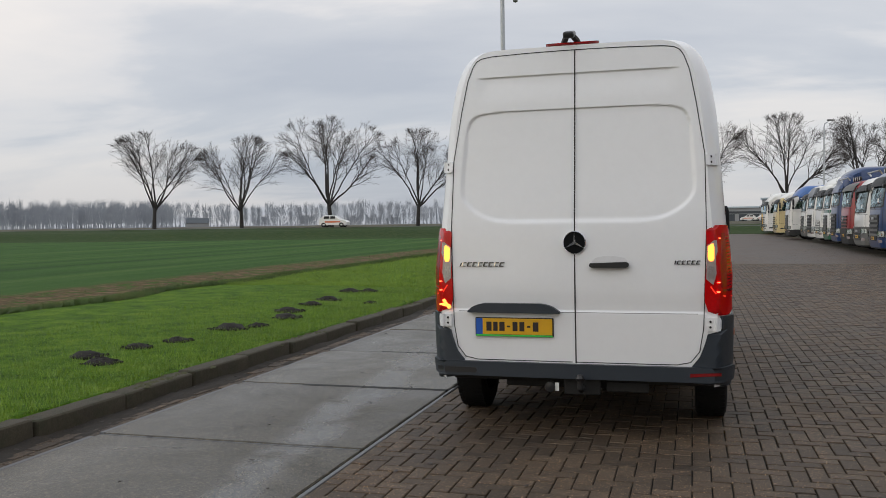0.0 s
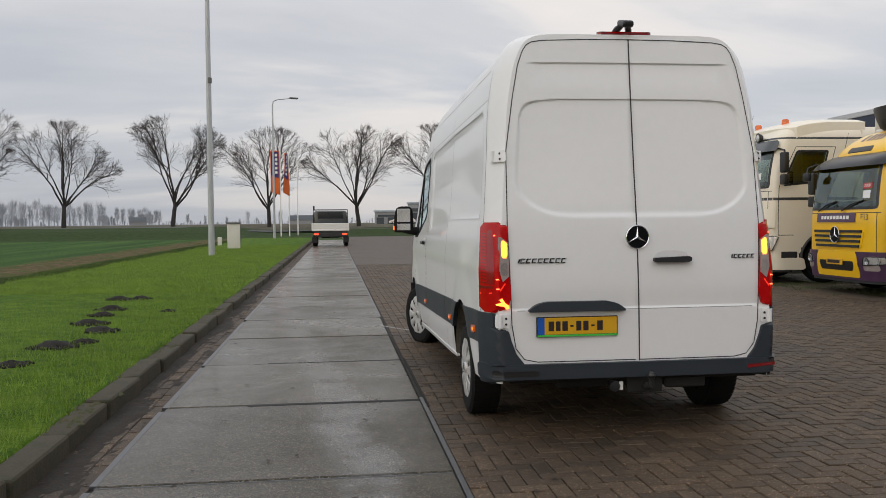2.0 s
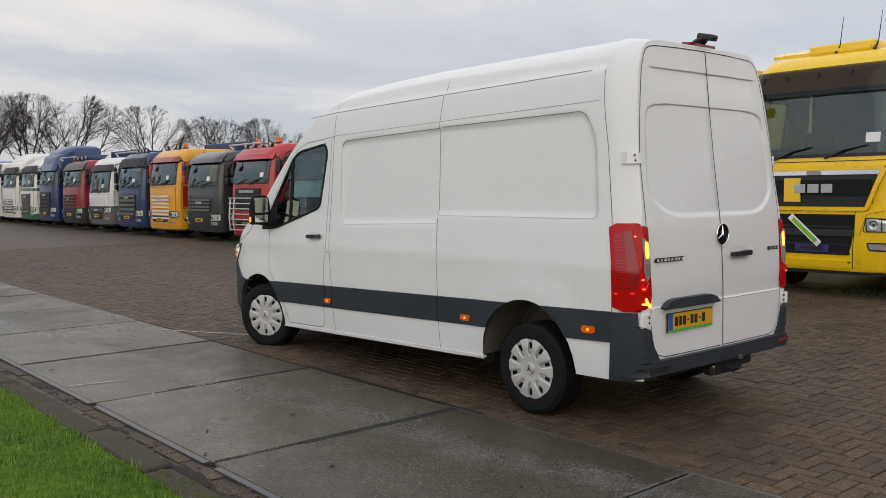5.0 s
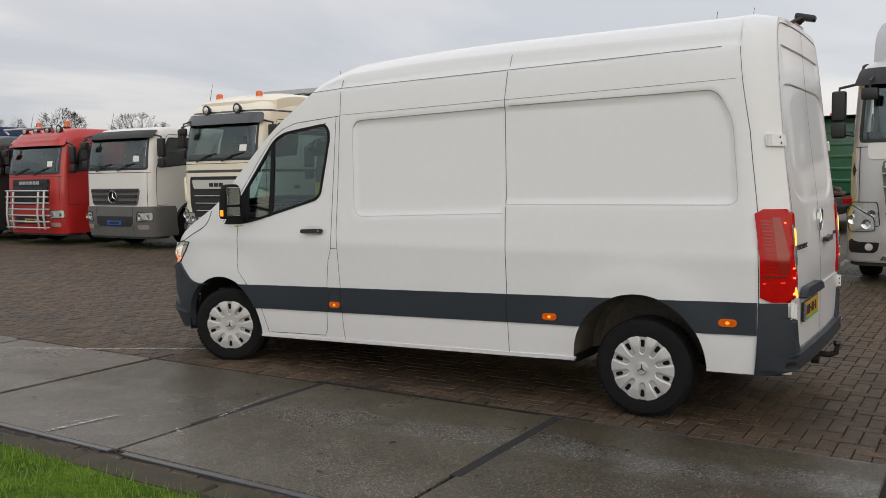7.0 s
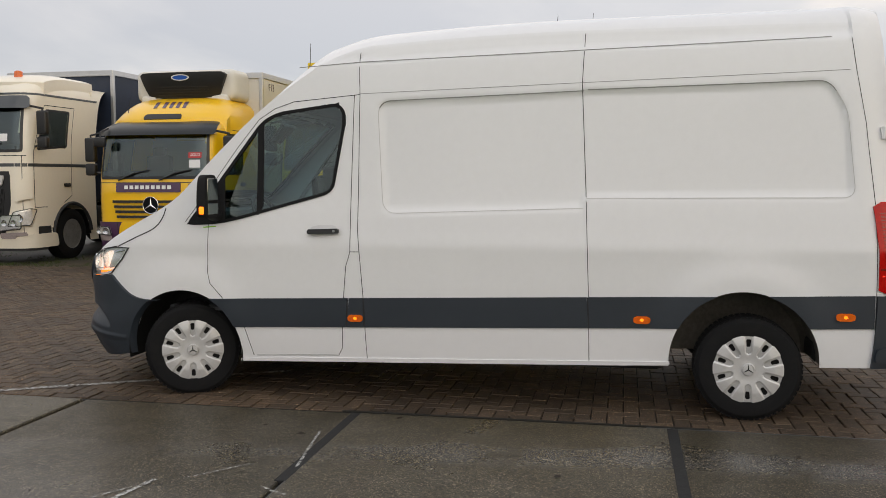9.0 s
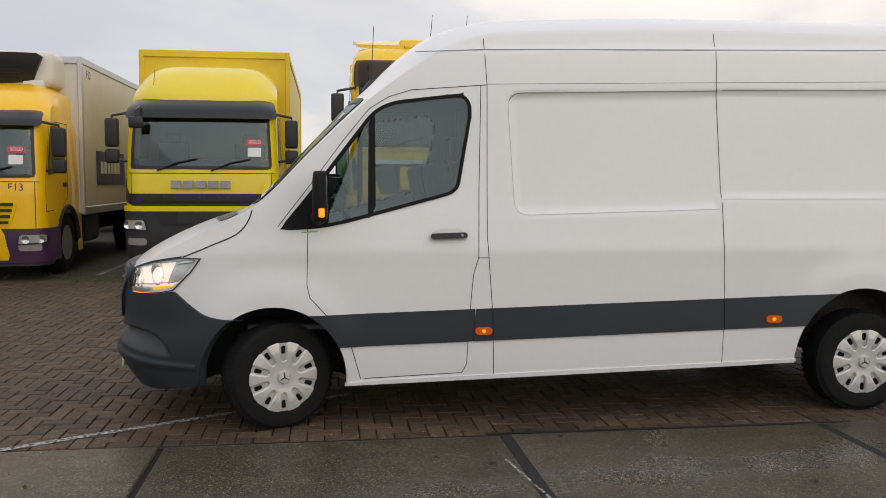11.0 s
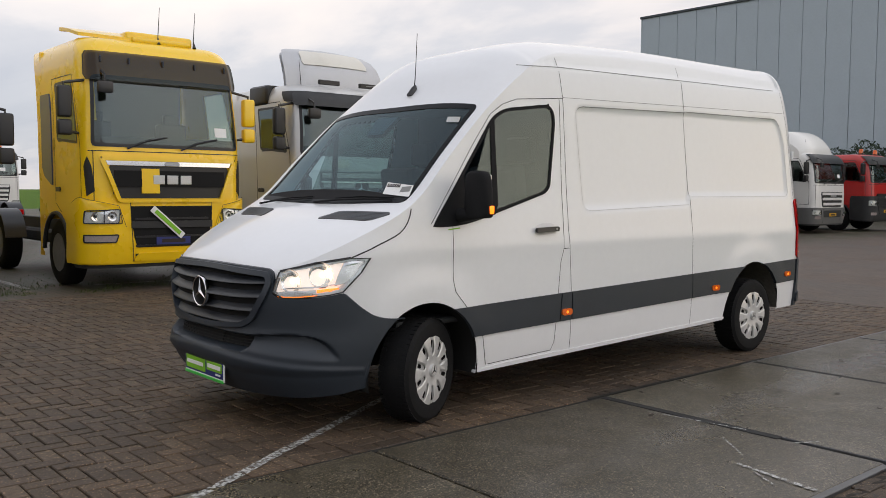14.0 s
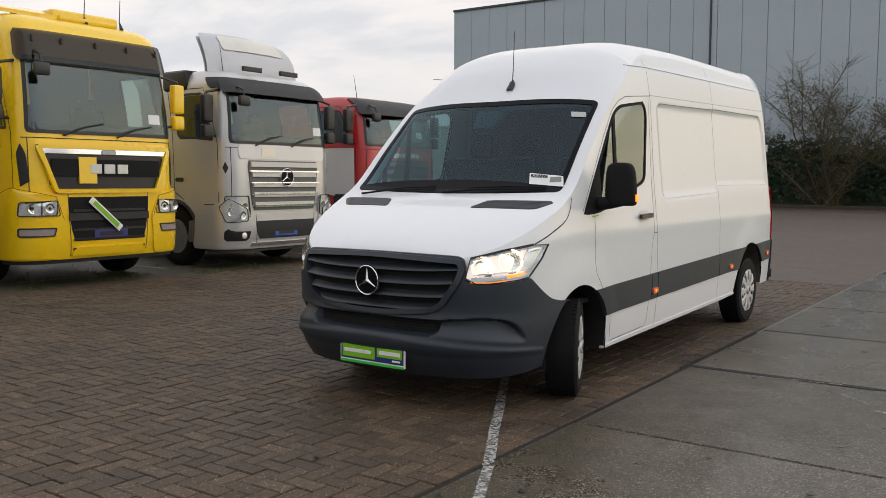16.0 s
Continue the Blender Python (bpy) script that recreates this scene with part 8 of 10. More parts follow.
# ---------------------------------------------------------------- what sets the nearest trucks apart
F = FACE[MAXI]
part("chrome_strip", slab(F, [(-0.93, 1.80), (0.93, 1.80), (0.96, 1.885), (0.20, 1.86), (-0.20, 1.86), (-0.96, 1.885)], 0.040, 0.04, 24, 4), CHROME, MAXI, "bright chrome strip over the grille")
part("orange_plate", slab(F, [(0.20, 1.40), (0.46, 1.40), (0.46, 1.76), (0.20, 1.76)], 0.052, 0.03, 3, 3), YELLOW_M, MAXI, "yellow hazard plate on the grille")
for s in (-1, 1):
    part("corner_vent", slab(F, [(s * 1.10, 1.42), (s * 1.22, 1.36), (s * 1.26, 1.80), (s * 1.20, 1.92), (s * 1.14, 1.80)], 0.012, 0.02, 5, 8), BLACK, MAXI, "black corner air vent")
    part("bumper_wing", slab(F, rounded([(s * 0.72, 0.40), (s * 1.55, 0.40), (s * 1.55, 1.26), (s * 1.30, 1.34), (s * 0.80, 1.22), (s * 0.68, 0.95)], 0.06), 0.060, 0.06, 14, 14), YELLOW_M, MAXI, "yellow bumper wing")
    lampm = part("headlamp", slab(F, rounded([(s * 0.80, 0.97), (s * 1.24, 0.97), (s * 1.22, 1.16), (s * 0.78, 1.18)], 0.04), 0.068, 0.03, 8, 5), REFLECTOR, MAXI, "clear headlamp unit")
    part("lamp_frame", frame_ring(F, rounded([(s * 0.80, 0.97), (s * 1.24, 0.97), (s * 1.22, 1.16), (s * 0.78, 1.18)], 0.04), 0.014, 0.075, 0.02, 50), BLACK, lampm)
    for a in (0.90, 1.08):
        bowl = part("lamp_bowl", lathe([(-0.012, 0.066), (0.006, 0.066), (0.004, 0.055), (-0.010, 0.03), (-0.012, 0)], 18, "y", F(s * a, 1.075, 0.072)), CHROME, lampm)
        part("bulb_shade", lathe([(0.0, 0.022), (0.010, 0.016), (0.012, 0)], 12, "y", F(s * a, 1.075, 0.072)), BLACK, bowl)
    part("lamp_divider", slab(F, [(s * 0.985, 0.985), (s * 1.0, 0.985), (s * 0.995, 1.165), (s * 0.98, 1.165)], 0.074, 0.01, 2, 4), BLACK, lampm)
    part("fog_frame", frame_ring(F, rounded([(s * 0.84, 0.70), (s * 1.24, 0.70), (s * 1.24, 0.82), (s * 0.80, 0.82)], 0.03), 0.018, 0.074, 0.02, 40), BLACK, MAXI)
    part("wing_gap", strip(F, [(s * 0.70, 0.92), (s * 0.80, 1.225), (s * 1.30, 1.345), (s * 1.55, 1.27)], 0.007, 0.062, 0.05), SEAM, MAXI)
    part("lens", slab(F, rounded([(s * 0.80, 0.97), (s * 1.24, 0.97), (s * 1.22, 1.16), (s * 0.78, 1.18)], 0.04), 0.082, 0, 8, 5), CLEAR, lampm)
    part("fog_lamp", slab(F, rounded([(s * 0.84, 0.70), (s * 1.24, 0.70), (s * 1.24, 0.82), (s * 0.80, 0.82)], 0.03), 0.068, 0.03, 8, 4), SMOKE_LENS, MAXI)
for k in range(5):
    z = 0.50 + 0.13 * k
    if k != 3:
        part("intake_slat", slab(F, [(-0.56, z), (0.56, z), (0.56, z + 0.03), (-0.56, z + 0.03)], 0.050, 0.02, 14, 1), BLACK, MAXI)
part("lower_lip", slab(F, rounded([(-0.60, 0.42), (0.60, 0.42), (0.52, 0.54), (-0.52, 0.54)], 0.03), 0.062, 0.05, 14, 4), YELLOW_M, MAXI, "yellow lip under the intake")
part("intake_bar", slab(F, [(-0.62, 0.90), (0.62, 0.90), (0.62, 1.0), (-0.62, 1.0)], 0.060, 0.03, 16, 3), DARK_PL, MAXI)
part("grille_frame", frame_ring(F, rounded([(-0.80, 1.27), (0.80, 1.27), (1.02, 1.86), (1.02, 1.92), (-1.02, 1.92), (-1.02, 1.86)], 0.06), 0.055, 0.060, 0.05, 120), YELLOW_M, MAXI, "yellow frame round the grille")
part("strip_emblem", slab(F, rounded([(-0.12, 1.80), (0.12, 1.80), (0.10, 1.87), (-0.10, 1.87)], 0.02), 0.052, 0.02, 6, 3), STEEL, MAXI)
for x in (-0.95, -0.45, 0.05, 0.55, 0.95):
    part("visor_bracket", box((x, F(x, 3.30)[1] + 0.075, 3.30), (0.03, 0.03, 0.09), 0.008), BLACK, MAXI)
board = box((0, 0, 0), (0.62, 0.016, 0.10), 0.004)
sb = part("sale_board", moved(board, Matrix.Translation((0.10, F(0, 0.95)[1] + 0.085, 0.98)) @ Matrix.Rotation(radians(-42), 4, "Y")), PAPER, MAXI, "slanting white and green dealer board")
part("board_field", moved(box((0, 0.010, 0), (0.50, 0.006, 0.06), 0.002), Matrix.Translation((0.10, F(0, 0.95)[1] + 0.085, 0.98)) @ Matrix.Rotation(radians(-42), 4, "Y")), GREEN_PRINT, sb)

for k in range(5):
    part("back_rib", box((0, -DEPTH - 0.055 - 0.06, 1.35 + 0.38 * k), (2.2, 0.05, 0.10), 0.02, 2), GREEN_P, GREENY, "pressed rib on the cab's back")
for x in (-0.95, 0.95):
    part("back_rib", box((x, -DEPTH - 0.055 - 0.06, 2.1), (0.10, 0.06, 1.9), 0.02, 2), GREEN_P, GREENY, "upright rib on the cab's back")
part("chassis_gear", join(box((-0.75, -3.6, 0.95), (0.5, 1.0, 0.45), 0.05, 2), box((0.72, -3.9, 0.92), (0.45, 0.8, 0.4), 0.08, 3), tube([(-0.3, -2.6, 1.15), (0.2, -4.6, 1.12), (0.35, -6.0, 1.10)], 0.06, 8), box((0, -5.6, 1.02), (0.9, 0.9, 0.12), 0.03)), RUST, GREENY, "tanks, hoses and plate on the chassis")

F = FACE[SILV]
for s in (-1, 1):
    part("bumper_corner", slab(F, rounded([(s * 0.78, 0.34), (s * 1.62, 0.34), (s * 1.62, 0.92), (s * 1.30, 1.10), (s * 0.86, 0.98), (s * 0.74, 0.70)], 0.06), 0.060, 0.06, 16, 14), SILVER, SILV, "silver bumper corner")
    lamp_o = rounded([(s * 0.86, 0.78), (s * 1.20, 0.76), (s * 1.30, 1.02), (s * 1.16, 1.16), (s * 0.88, 0.98)], 0.05)
    sl = part("headlamp", slab(F, lamp_o, 0.070, 0.03, 12, 10), REFLECTOR, SILV, "large slanted headlamp")
    part("lamp_frame", frame_ring(F, lamp_o, 0.012, 0.078, 0.02, 60), DARK_PL, sl)
    for a, z in ((0.97, 0.88), (1.14, 0.94)):
        part("lamp_bowl", lathe([(-0.012, 0.066), (0.006, 0.066), (-0.008, 0.03), (-0.010, 0)], 18, "y", F(s * a, z, 0.076)), CHROME, sl)
    part("lens", slab(F, lamp_o, 0.084, 0, 8, 6), CLEAR, sl)
    part("fog_pocket", slab(F, rounded([(s * 0.84, 0.46), (s * 1.22, 0.46), (s * 1.22, 0.66), (s * 0.80, 0.64)], 0.05), 0.064, 0.03, 8, 5), BLACK, SILV, "dark fog lamp pocket")
    part("fog_glass", lathe([(0.0, 0.055), (0.014, 0.05), (0.018, 0)], 18, "y", F(s * 0.94, 0.55, 0.066)), REFLECTOR, SILV)
    part("step_plate", slab(F, rounded([(s * 1.66, 0.42), (s * 2.05, 0.42), (s * 2.05, 0.80), (s * 1.66, 0.84)], 0.04), 0.03, 0.05, 8, 6), GREY_PL, SILV, "grey entry step")
for k in range(4):
    z = 1.02 + 0.19 * k
    part("grille_shine", slab(F, [(-0.74 - 0.02 * k, z), (0.74 + 0.02 * k, z), (0.75 + 0.02 * k, z + 0.022), (-0.75 - 0.02 * k, z + 0.022)], 0.062, 0.03, 18, 1), CHROME, SILV, "bright grille edge")
part("roof_band", slab(F, rounded([(-1.38, 2.94), (1.38, 2.94), (1.36, 3.12), (-1.36, 3.12)], 0.05), 0.03, 0.04, 30, 4), DARK_PL, SILV, "dark band over the windscreen")
for s in (-1, 1):
    part("air_duct", box((s * 1.02, -1.35, 3.10), (0.42, 0.62, 0.34), 0.08, 3), BLACK, SILV, "black roof side duct")
    part("light_bar", box((s * 0.42, -0.32, 3.30), (0.42, 0.06, 0.08), 0.01), BLACK, SILV, "slim roof light bar")
    part("hazard_panel", slab(F, rounded([(s * 1.16, 1.25), (s * 1.34, 1.25), (s * 1.30, 1.95), (s * 1.16, 1.98)], 0.03), 0.02, 0.03, 5, 8), SILVER, SILV, "silver corner flap")
    part("diamond_sign", slab(F, [(s * 1.20, 1.55), (s * 1.245, 1.65), (s * 1.20, 1.75), (s * 1.155, 1.65)], 0.024, 0.01, 4, 4), INK, SILV, "black diamond sign")
    part("fog_lamp", slab(F, rounded([(s * 0.86, 0.52), (s * 1.16, 0.52), (s * 1.16, 0.72), (s * 0.84, 0.70)], 0.04), 0.046, 0.03, 6, 4), BLACK, SILV)
part("white_front", slab(F, rounded([(-0.98, 1.80), (0.98, 1.80), (1.0, 2.03), (-1.0, 2.03)], 0.03), 0.018, 0.02, 20, 4), TWHITE, SILV, "pale front flap under the windscreen")
part("blank_plate", slab(F, [(0.22, 1.84), (0.52, 1.84), (0.52, 1.98), (0.22, 1.98)], 0.026, 0.02, 3, 3), CREAM, SILV)
part("bumper_strip", slab(F, [(-1.2, 0.36), (1.2, 0.36), (1.2, 0.42), (-1.2, 0.42)], 0.055, 0.03, 24, 2), CHROME, SILV, "bright strip under the bumper")

F = FACE[CREAMY]
part("grille_mask", slab(F, rounded([(-0.74, 0.50), (0.74, 0.50), (0.90, 1.10), (0.90, 1.72), (-0.90, 1.72), (-0.90, 1.10)], 0.05), 0.008, 0.02, 24, 14), BLACK, CREAMY, "black grille mask")
part("name_bar", slab(F, rounded([(-0.74, 1.44), (0.74, 1.44), (0.80, 1.64), (-0.80, 1.64)], 0.03), 0.040, 0.04, 20, 5), SLAT_SILVER, CREAMY, "silver name bar over the grille")
for k in range(5):
    z = 0.62 + 0.165 * k
    part("bright_line", slab(F, [(-0.58 - 0.03 * k, z), (0.58 + 0.03 * k, z), (0.58 + 0.03 * k, z + 0.016), (-0.58 - 0.03 * k, z + 0.016)], 0.060, 0.02, 20, 1), SLAT_SILVER, CREAMY)
for s in (-1, 1):
    unit_l = [(s * 0.84, 0.70), (s * 1.22, 0.72), (s * 1.34, 1.02), (s * 1.22, 1.04), (s * 0.96, 0.98)]
    dl = part("headlamp", slab(F, rounded(unit_l, 0.04), 0.048, 0.03, 12, 10), REFLECTOR, CREAMY, "large slanted headlamp")
    part("lamp_frame", frame_ring(F, rounded(unit_l, 0.04), 0.014, 0.054, 0.02, 60), BLACK, dl)
    part("lamp_bowl", lathe([(-0.01, 0.075), (0.006, 0.075), (-0.008, 0.03), (-0.010, 0)], 18, "y", F(s * 1.05, 0.86, 0.052)), CHROME, dl)
    part("corner_deflector", slab(F, rounded([(s * 0.98, 1.16), (s * 1.26, 1.18), (s * 1.28, 1.70), (s * 1.16, 1.72)], 0.05), 0.045, 0.05, 8, 12), CREAM, CREAMY, "cream corner air deflector")
    part("fog_lamp", slab(F, rounded([(s * 0.86, 0.50), (s * 1.16, 0.52), (s * 1.16, 0.60), (s * 0.88, 0.60)], 0.02), 0.046, 0.02, 8, 3), SMOKE_LENS, CREAMY)

F = FACE[FRIDGE]
def unit_point(u, v, off):
    """The cooling unit's front: narrower at its foot, bowed a little."""
    return (0.05 + u * (0.86 + 0.14 * v), -1.22 - 0.14 * u ** 4 - 0.16 * (1 - v) ** 2 + off, 3.0 + 0.64 * v)


unit = part("fridge_unit", join(box((0.05, -1.80, 3.34), (2.06, 0.80, 0.60), 0.16, 5), box((0.05, -1.62, 3.06), (1.80, 0.55, 0.20), 0.08, 3)), BODYWHITE, FRIDGE, "white refrigeration unit with black front")
part("unit_front", slab(unit_point, rounded([(-0.80, 0.06), (0.80, 0.06), (0.92, 0.90), (-0.92, 0.90)], 0.12), 0.0, 0.30, 20, 12), BLACK, unit, "black grille of the cooling unit")
for k in range(5):
    part("unit_slat", slab(unit_point, [(-0.66 + 0.02 * k, 0.16 + 0.075 * k), (0.66 - 0.02 * k, 0.16 + 0.075 * k), (0.66 - 0.02 * k, 0.19 + 0.075 * k), (-0.66 + 0.02 * k, 0.19 + 0.075 * k)], 0.012, 0.02, 14, 1), DARK_PL, unit)
part("unit_logo", slab(unit_point, [(0.17 * math.cos(q * 0.3927), 0.74 + 0.075 * math.sin(q * 0.3927)) for q in range(16)], 0.010, 0.012, 6, 6), PLATE_BLUE, unit, "blue oval mark with pale rim")
part("logo_rim", frame_ring(unit_point, [(0.19 * math.cos(q * 0.3927), 0.74 + 0.09 * math.sin(q * 0.3927)) for q in range(16)], 0.022, 0.014, 0.012, 48), PAPER, unit)
R_ = ROOF[FRIDGE]
mark = part("roof_mark", slab(R_, [(0.26, 0.20), (0.20, 0.20), (0.23, 0.34), (0.30, 0.34)], 0.006, 0.004, 2, 4), PURPLE, FRIDGE, "purple fleet mark on the fairing")
for a in (0.10, -0.02, -0.14, -0.26):
    part("mark_bar", slab(R_, [(a, 0.20), (a - 0.06, 0.20), (a - 0.03, 0.34), (a + 0.04, 0.34)], 0.006, 0.004, 2, 4), PURPLE, mark)
part("mark_arc", strip(R_, [(0.20 * math.cos(0.2 + q * 0.275), 0.36 + 0.12 * math.sin(0.2 + q * 0.275)) for q in range(11)], 0.016, 0.006, 0.03), ORANGE_Y, mark)
part("roof_vent", slab(R_, rounded([(-0.34, 0.03), (0.34, 0.03), (0.32, 0.10), (-0.32, 0.10)], 0.02), 0.006, 0.01, 10, 3), BLACK, FRIDGE, "dark slot under the fairing")
part("name_panel", slab(F, [(-0.55, 1.33), (0.70, 1.33), (0.70, 1.50), (-0.55, 1.50)], 0.02, 0.02, 14, 3), PURPLE, FRIDGE, "purple name panel")
for k in range(9):
    part("print_bar", slab(F, [(-0.38 + 0.105 * k, 1.385), (-0.31 + 0.105 * k, 1.385), (-0.31 + 0.105 * k, 1.45), (-0.38 + 0.105 * k, 1.45)], 0.026, 0.01, 2, 2), PAPER, FRIDGE)
x, y, z = F(-0.80, 1.415, 0.006)
part("fleet_number", moved(text_mesh("F13", 0.16), Matrix.Translation((x, y, z)) @ Matrix.Rotation(math.pi, 4, "Z") @ Matrix.Rotation(radians(90), 4, "X")), PURPLE, FRIDGE, "dark fleet number", smooth=0)
part("fleet_number", moved(text_mesh("F13", 0.20), Matrix.Translation((-1.258, -2.5, 3.36)) @ Matrix.Rotation(radians(-90), 4, "Z") @ Matrix.Rotation(radians(90), 4, "X")), PURPLE, FRIDGE, "dark fleet number", smooth=0)
part("side_panel", box((-1.262, -4.0, 1.75), (0.01, 2.2, 0.62), 0.002), NAVY, FRIDGE, "navy name panel on the box")
for k in range(6):
    part("print_bar", box((-1.27, -3.25 - 0.26 * k, 1.76), (0.008, 0.18, 0.22), 0.002), PAPER, FRIDGE)
part("yellow_bumper", slab(F, rounded([(-0.70, 0.32), (0.70, 0.32), (0.62, 0.80), (-0.62, 0.80)], 0.05), 0.045, 0.02, 14, 6), YELLOW, FRIDGE, "yellow middle of the bumper")
part("intake", slab(F, rounded([(-0.52, 0.44), (0.52, 0.44), (0.56, 0.62), (-0.56, 0.62)], 0.04), 0.052, 0.02, 12, 4), BLACK, FRIDGE)
part("number_plate", box((0.0, F(0, 0.6)[1] + 0.065, 0.60), (0.52, 0.012, 0.11), 0.003), YELLOW_PLATE, FRIDGE, "yellow number plate")
part("plate_bar", box((0.02, F(0, 0.6)[1] + 0.073, 0.60), (0.40, 0.004, 0.06), 0.001), INK, FRIDGE)

F = FACE[BOXY]
part("front_blackout", slab(F, [(-0.98, 1.13), (0.98, 1.13), (1.12, 1.33), (-1.12, 1.33)], 0.012, 0.02, 30, 6), BLACK, BOXY, "black lower front mask")
for s in (-1, 1):
    part("front_blackout", slab(F, [(s * 0.98, 1.13), (s * 1.26, 1.22), (s * 1.44, 1.60), (s * 1.40, 1.62), (s * 1.12, 1.34)], 0.014, 0.02, 8, 12), BLACK, BOXY, "black front corner")
part("yellow_lip", slab(F, [(-1.30, 1.06), (1.30, 1.06), (1.30, 1.14), (-1.30, 1.14)], 0.05, 0.04, 24, 3), YELLOW_B, BOXY, "yellow strip over the bumper")
part("number_plate", box((0.0, F(0, 0.9)[1] + 0.06, 0.96), (0.7, 0.012, 0.18), 0.003), DARK_PL, BOXY)


# ---------------------------------------------------------------- trees
BARK = surface("grey_brown_bark", (0.030, 0.027, 0.025), 0.9, var=0.3, scale=3, fine=25, bump=0.5)
TWIG = surface("bare_twigs", (0.045, 0.037, 0.034), 0.9, var=0.2, scale=3)


def bare_tree(seed, height):
    """A bare roadside tree: short trunk, steep arching limbs that fork again and again into fine twigs."""
    rg = random.Random(seed)
    H = height
    limbs, twigs = [], []
    count = {1: 12, 2: 8, 3: 5}
    wobble = {0: 0.03, 1: 0.092, 2: 0.12, 3: 0.18, 4: 0.26}
    rise = {0: 0.0, 1: 0.02, 2: 0.03, 3: 0.0, 4: -0.03}

    def room(p, d):
        """The way from p along d to the rounded outline of the crown."""
        lump = 1 + 0.06 * noise.noise(d * 1.6 + Vector((seed, 0, 0)))
        k = 0.0
        while k < H:
            q = p + d * k
            up = (q.z - 0.60 * H) / ((0.40 if q.z > 0.60 * H else 0.27) * H)
            if q.xy.length_squared / (0.50 * H) ** 2 + up * up > lump * lump and (k > 0.2 * H or q.z > 0.45 * H):
                break
            k += 0.02 * H
        return k

    def grow(p, d, length, radius, level):
        steps = {0: 5, 1: 9, 2: 6, 3: 4, 4: 3}[level]
        pts, rad = [p.copy()], [radius]
        heads = [d]
        for i in range(steps):
            d = (d + Vector((rg.gauss(0, wobble[level]), rg.gauss(0, wobble[level]), rg.gauss(rise[level], wobble[level] * 0.7)))).normalized()
            p = p + d * length / steps
            pts.append(p.copy())
            heads.append(d)
            rad.append(radius * (1 - (0.25 if level == 0 else 0.80) * (i + 1) / steps))
        (limbs if level < 3 else twigs).append(tube(pts, rad, {0: 9, 1: 7, 2: 5, 3: 3, 4: 3}[level]))
        if level == 0 or level == 4:
            return pts[-1]
        turn = rg.uniform(0, 6.28)
        for k in range(count[level]):
            first = 0.40 if level == 1 else 0.28
            f = first + (1 - first) * (k + rg.uniform(0.2, 0.8)) / count[level]
            i = min(steps - 1, int(f * steps))
            q = pts[i].lerp(pts[i + 1], f * steps - i)
            h = heads[i + 1]
            turn += 2.4 + rg.uniform(-0.5, 0.5)
            side = h.orthogonal().normalized()
            side = side * math.cos(turn) + h.cross(side) * math.sin(turn)
            out = Vector((q.x, q.y, 0)).normalized() if q.xy.length > 0.2 else side
            a = rg.uniform(0.40, 0.80)
            c = (h * math.cos(a) + side * math.sin(a) + out * 0.28 + Vector((0, 0, 0.12))).normalized()
            if level == 1:
                ln = min((0.15 + 0.14 * f) * H, room(q, c)) * rg.uniform(0.8, 1.0) + 0.01 * H
            else:
                ln = min(0.12 * H, room(q, c) + 0.015 * H) * rg.uniform(0.7, 1.0) + 0.01 * H if level == 2 else H * rg.uniform(0.022, 0.045)
            grow(q, c, ln, max(0.0011 * H, rad[i] * (0.62 if level == 1 else 0.58)) if level < 3 else 0.0011 * H, level + 1)
        return pts[-1]

    fork = grow(Vector((0, 0, -0.1)), Vector((rg.gauss(0, 0.03), rg.gauss(0, 0.03), 1)), 0.24 * H, 0.0215 * H, 0)
    n = 9
    start = rg.uniform(0, 6.28)
    for k in range(n):
        az = start + 2.4 * k + rg.uniform(-0.25, 0.25)
        lean = (0.10, 0.58, 0.74, 0.34, 0.80, 0.48, 0.22, 0.66, 0.42)[k] + rg.uniform(-0.06, 0.06)
        d = Vector((math.sin(lean) * math.cos(az), math.sin(lean) * math.sin(az), math.cos(lean)))
        grow(fork + Vector((0, 0, -0.045 * H * (k % 3) / 2)), d, room(fork, d) * rg.uniform(0.92, 1.0), 0.0088 * H * (1.1 - 0.25 * (k % 2)), 1)
    return [join(*limbs), join(*twigs)]


tree_kinds = []
for seed in (3, 11, 24, 37):
    tr, tw = bare_tree(seed, 14.0)
    tree = thing("tree", "bare roadside tree with wide vase-shaped crown", "tree", pose(0, 0, 0), group="roadside trees")
    part("trunk", tr, BARK, tree, smooth=60)
    part("crown", tw, TWIG, tree, "leafless twig crown", smooth=0)
    tree_kinds.append(tree)
TREES = [(34.1, 134, 13.8), (28.8, 126, 12.7), (23.1, 117, 14.7), (17.5, 122, 13.2), (11.3, 120, 14.0), (5.4, 122, 13.2), (-0.3, 122, 13.8), (-5.4, 121, 13.6), (-9.6, 123, 13.2), (-12.6, 128, 13.2), (-15.2, 130, 13.6), (-19.5, 145, 13.6), (-23.5, 152, 13.0), (-27.0, 158, 13.0), (-31, 165, 13), (-36, 175, 13)]
for i, (yaw, d, h) in enumerate(TREES):
    x, y = -d * math.sin(radians(yaw)), d * math.cos(radians(yaw))
    m = pose(x, y, ground_height(x, y) - 0.1, 0, 0, 77 * i)
    k = h / 14.0
    if i < 4:
        tree_kinds[i].matrix_world = m
        tree_kinds[i].scale = (k * 1.06, k * 1.06, k)
    else:
        o = copy_thing(tree_kinds[i % 4], m)
        o.scale = (k * 1.06, k * 1.06, k)

# far belt of poplars and a wood on the horizon, haze put into their colour
HAZE_WOOD = surface("hazed_bare_wood", (0.31, 0.335, 0.375), 1.0, var=0.25, scale=0.05, fine=0.5)


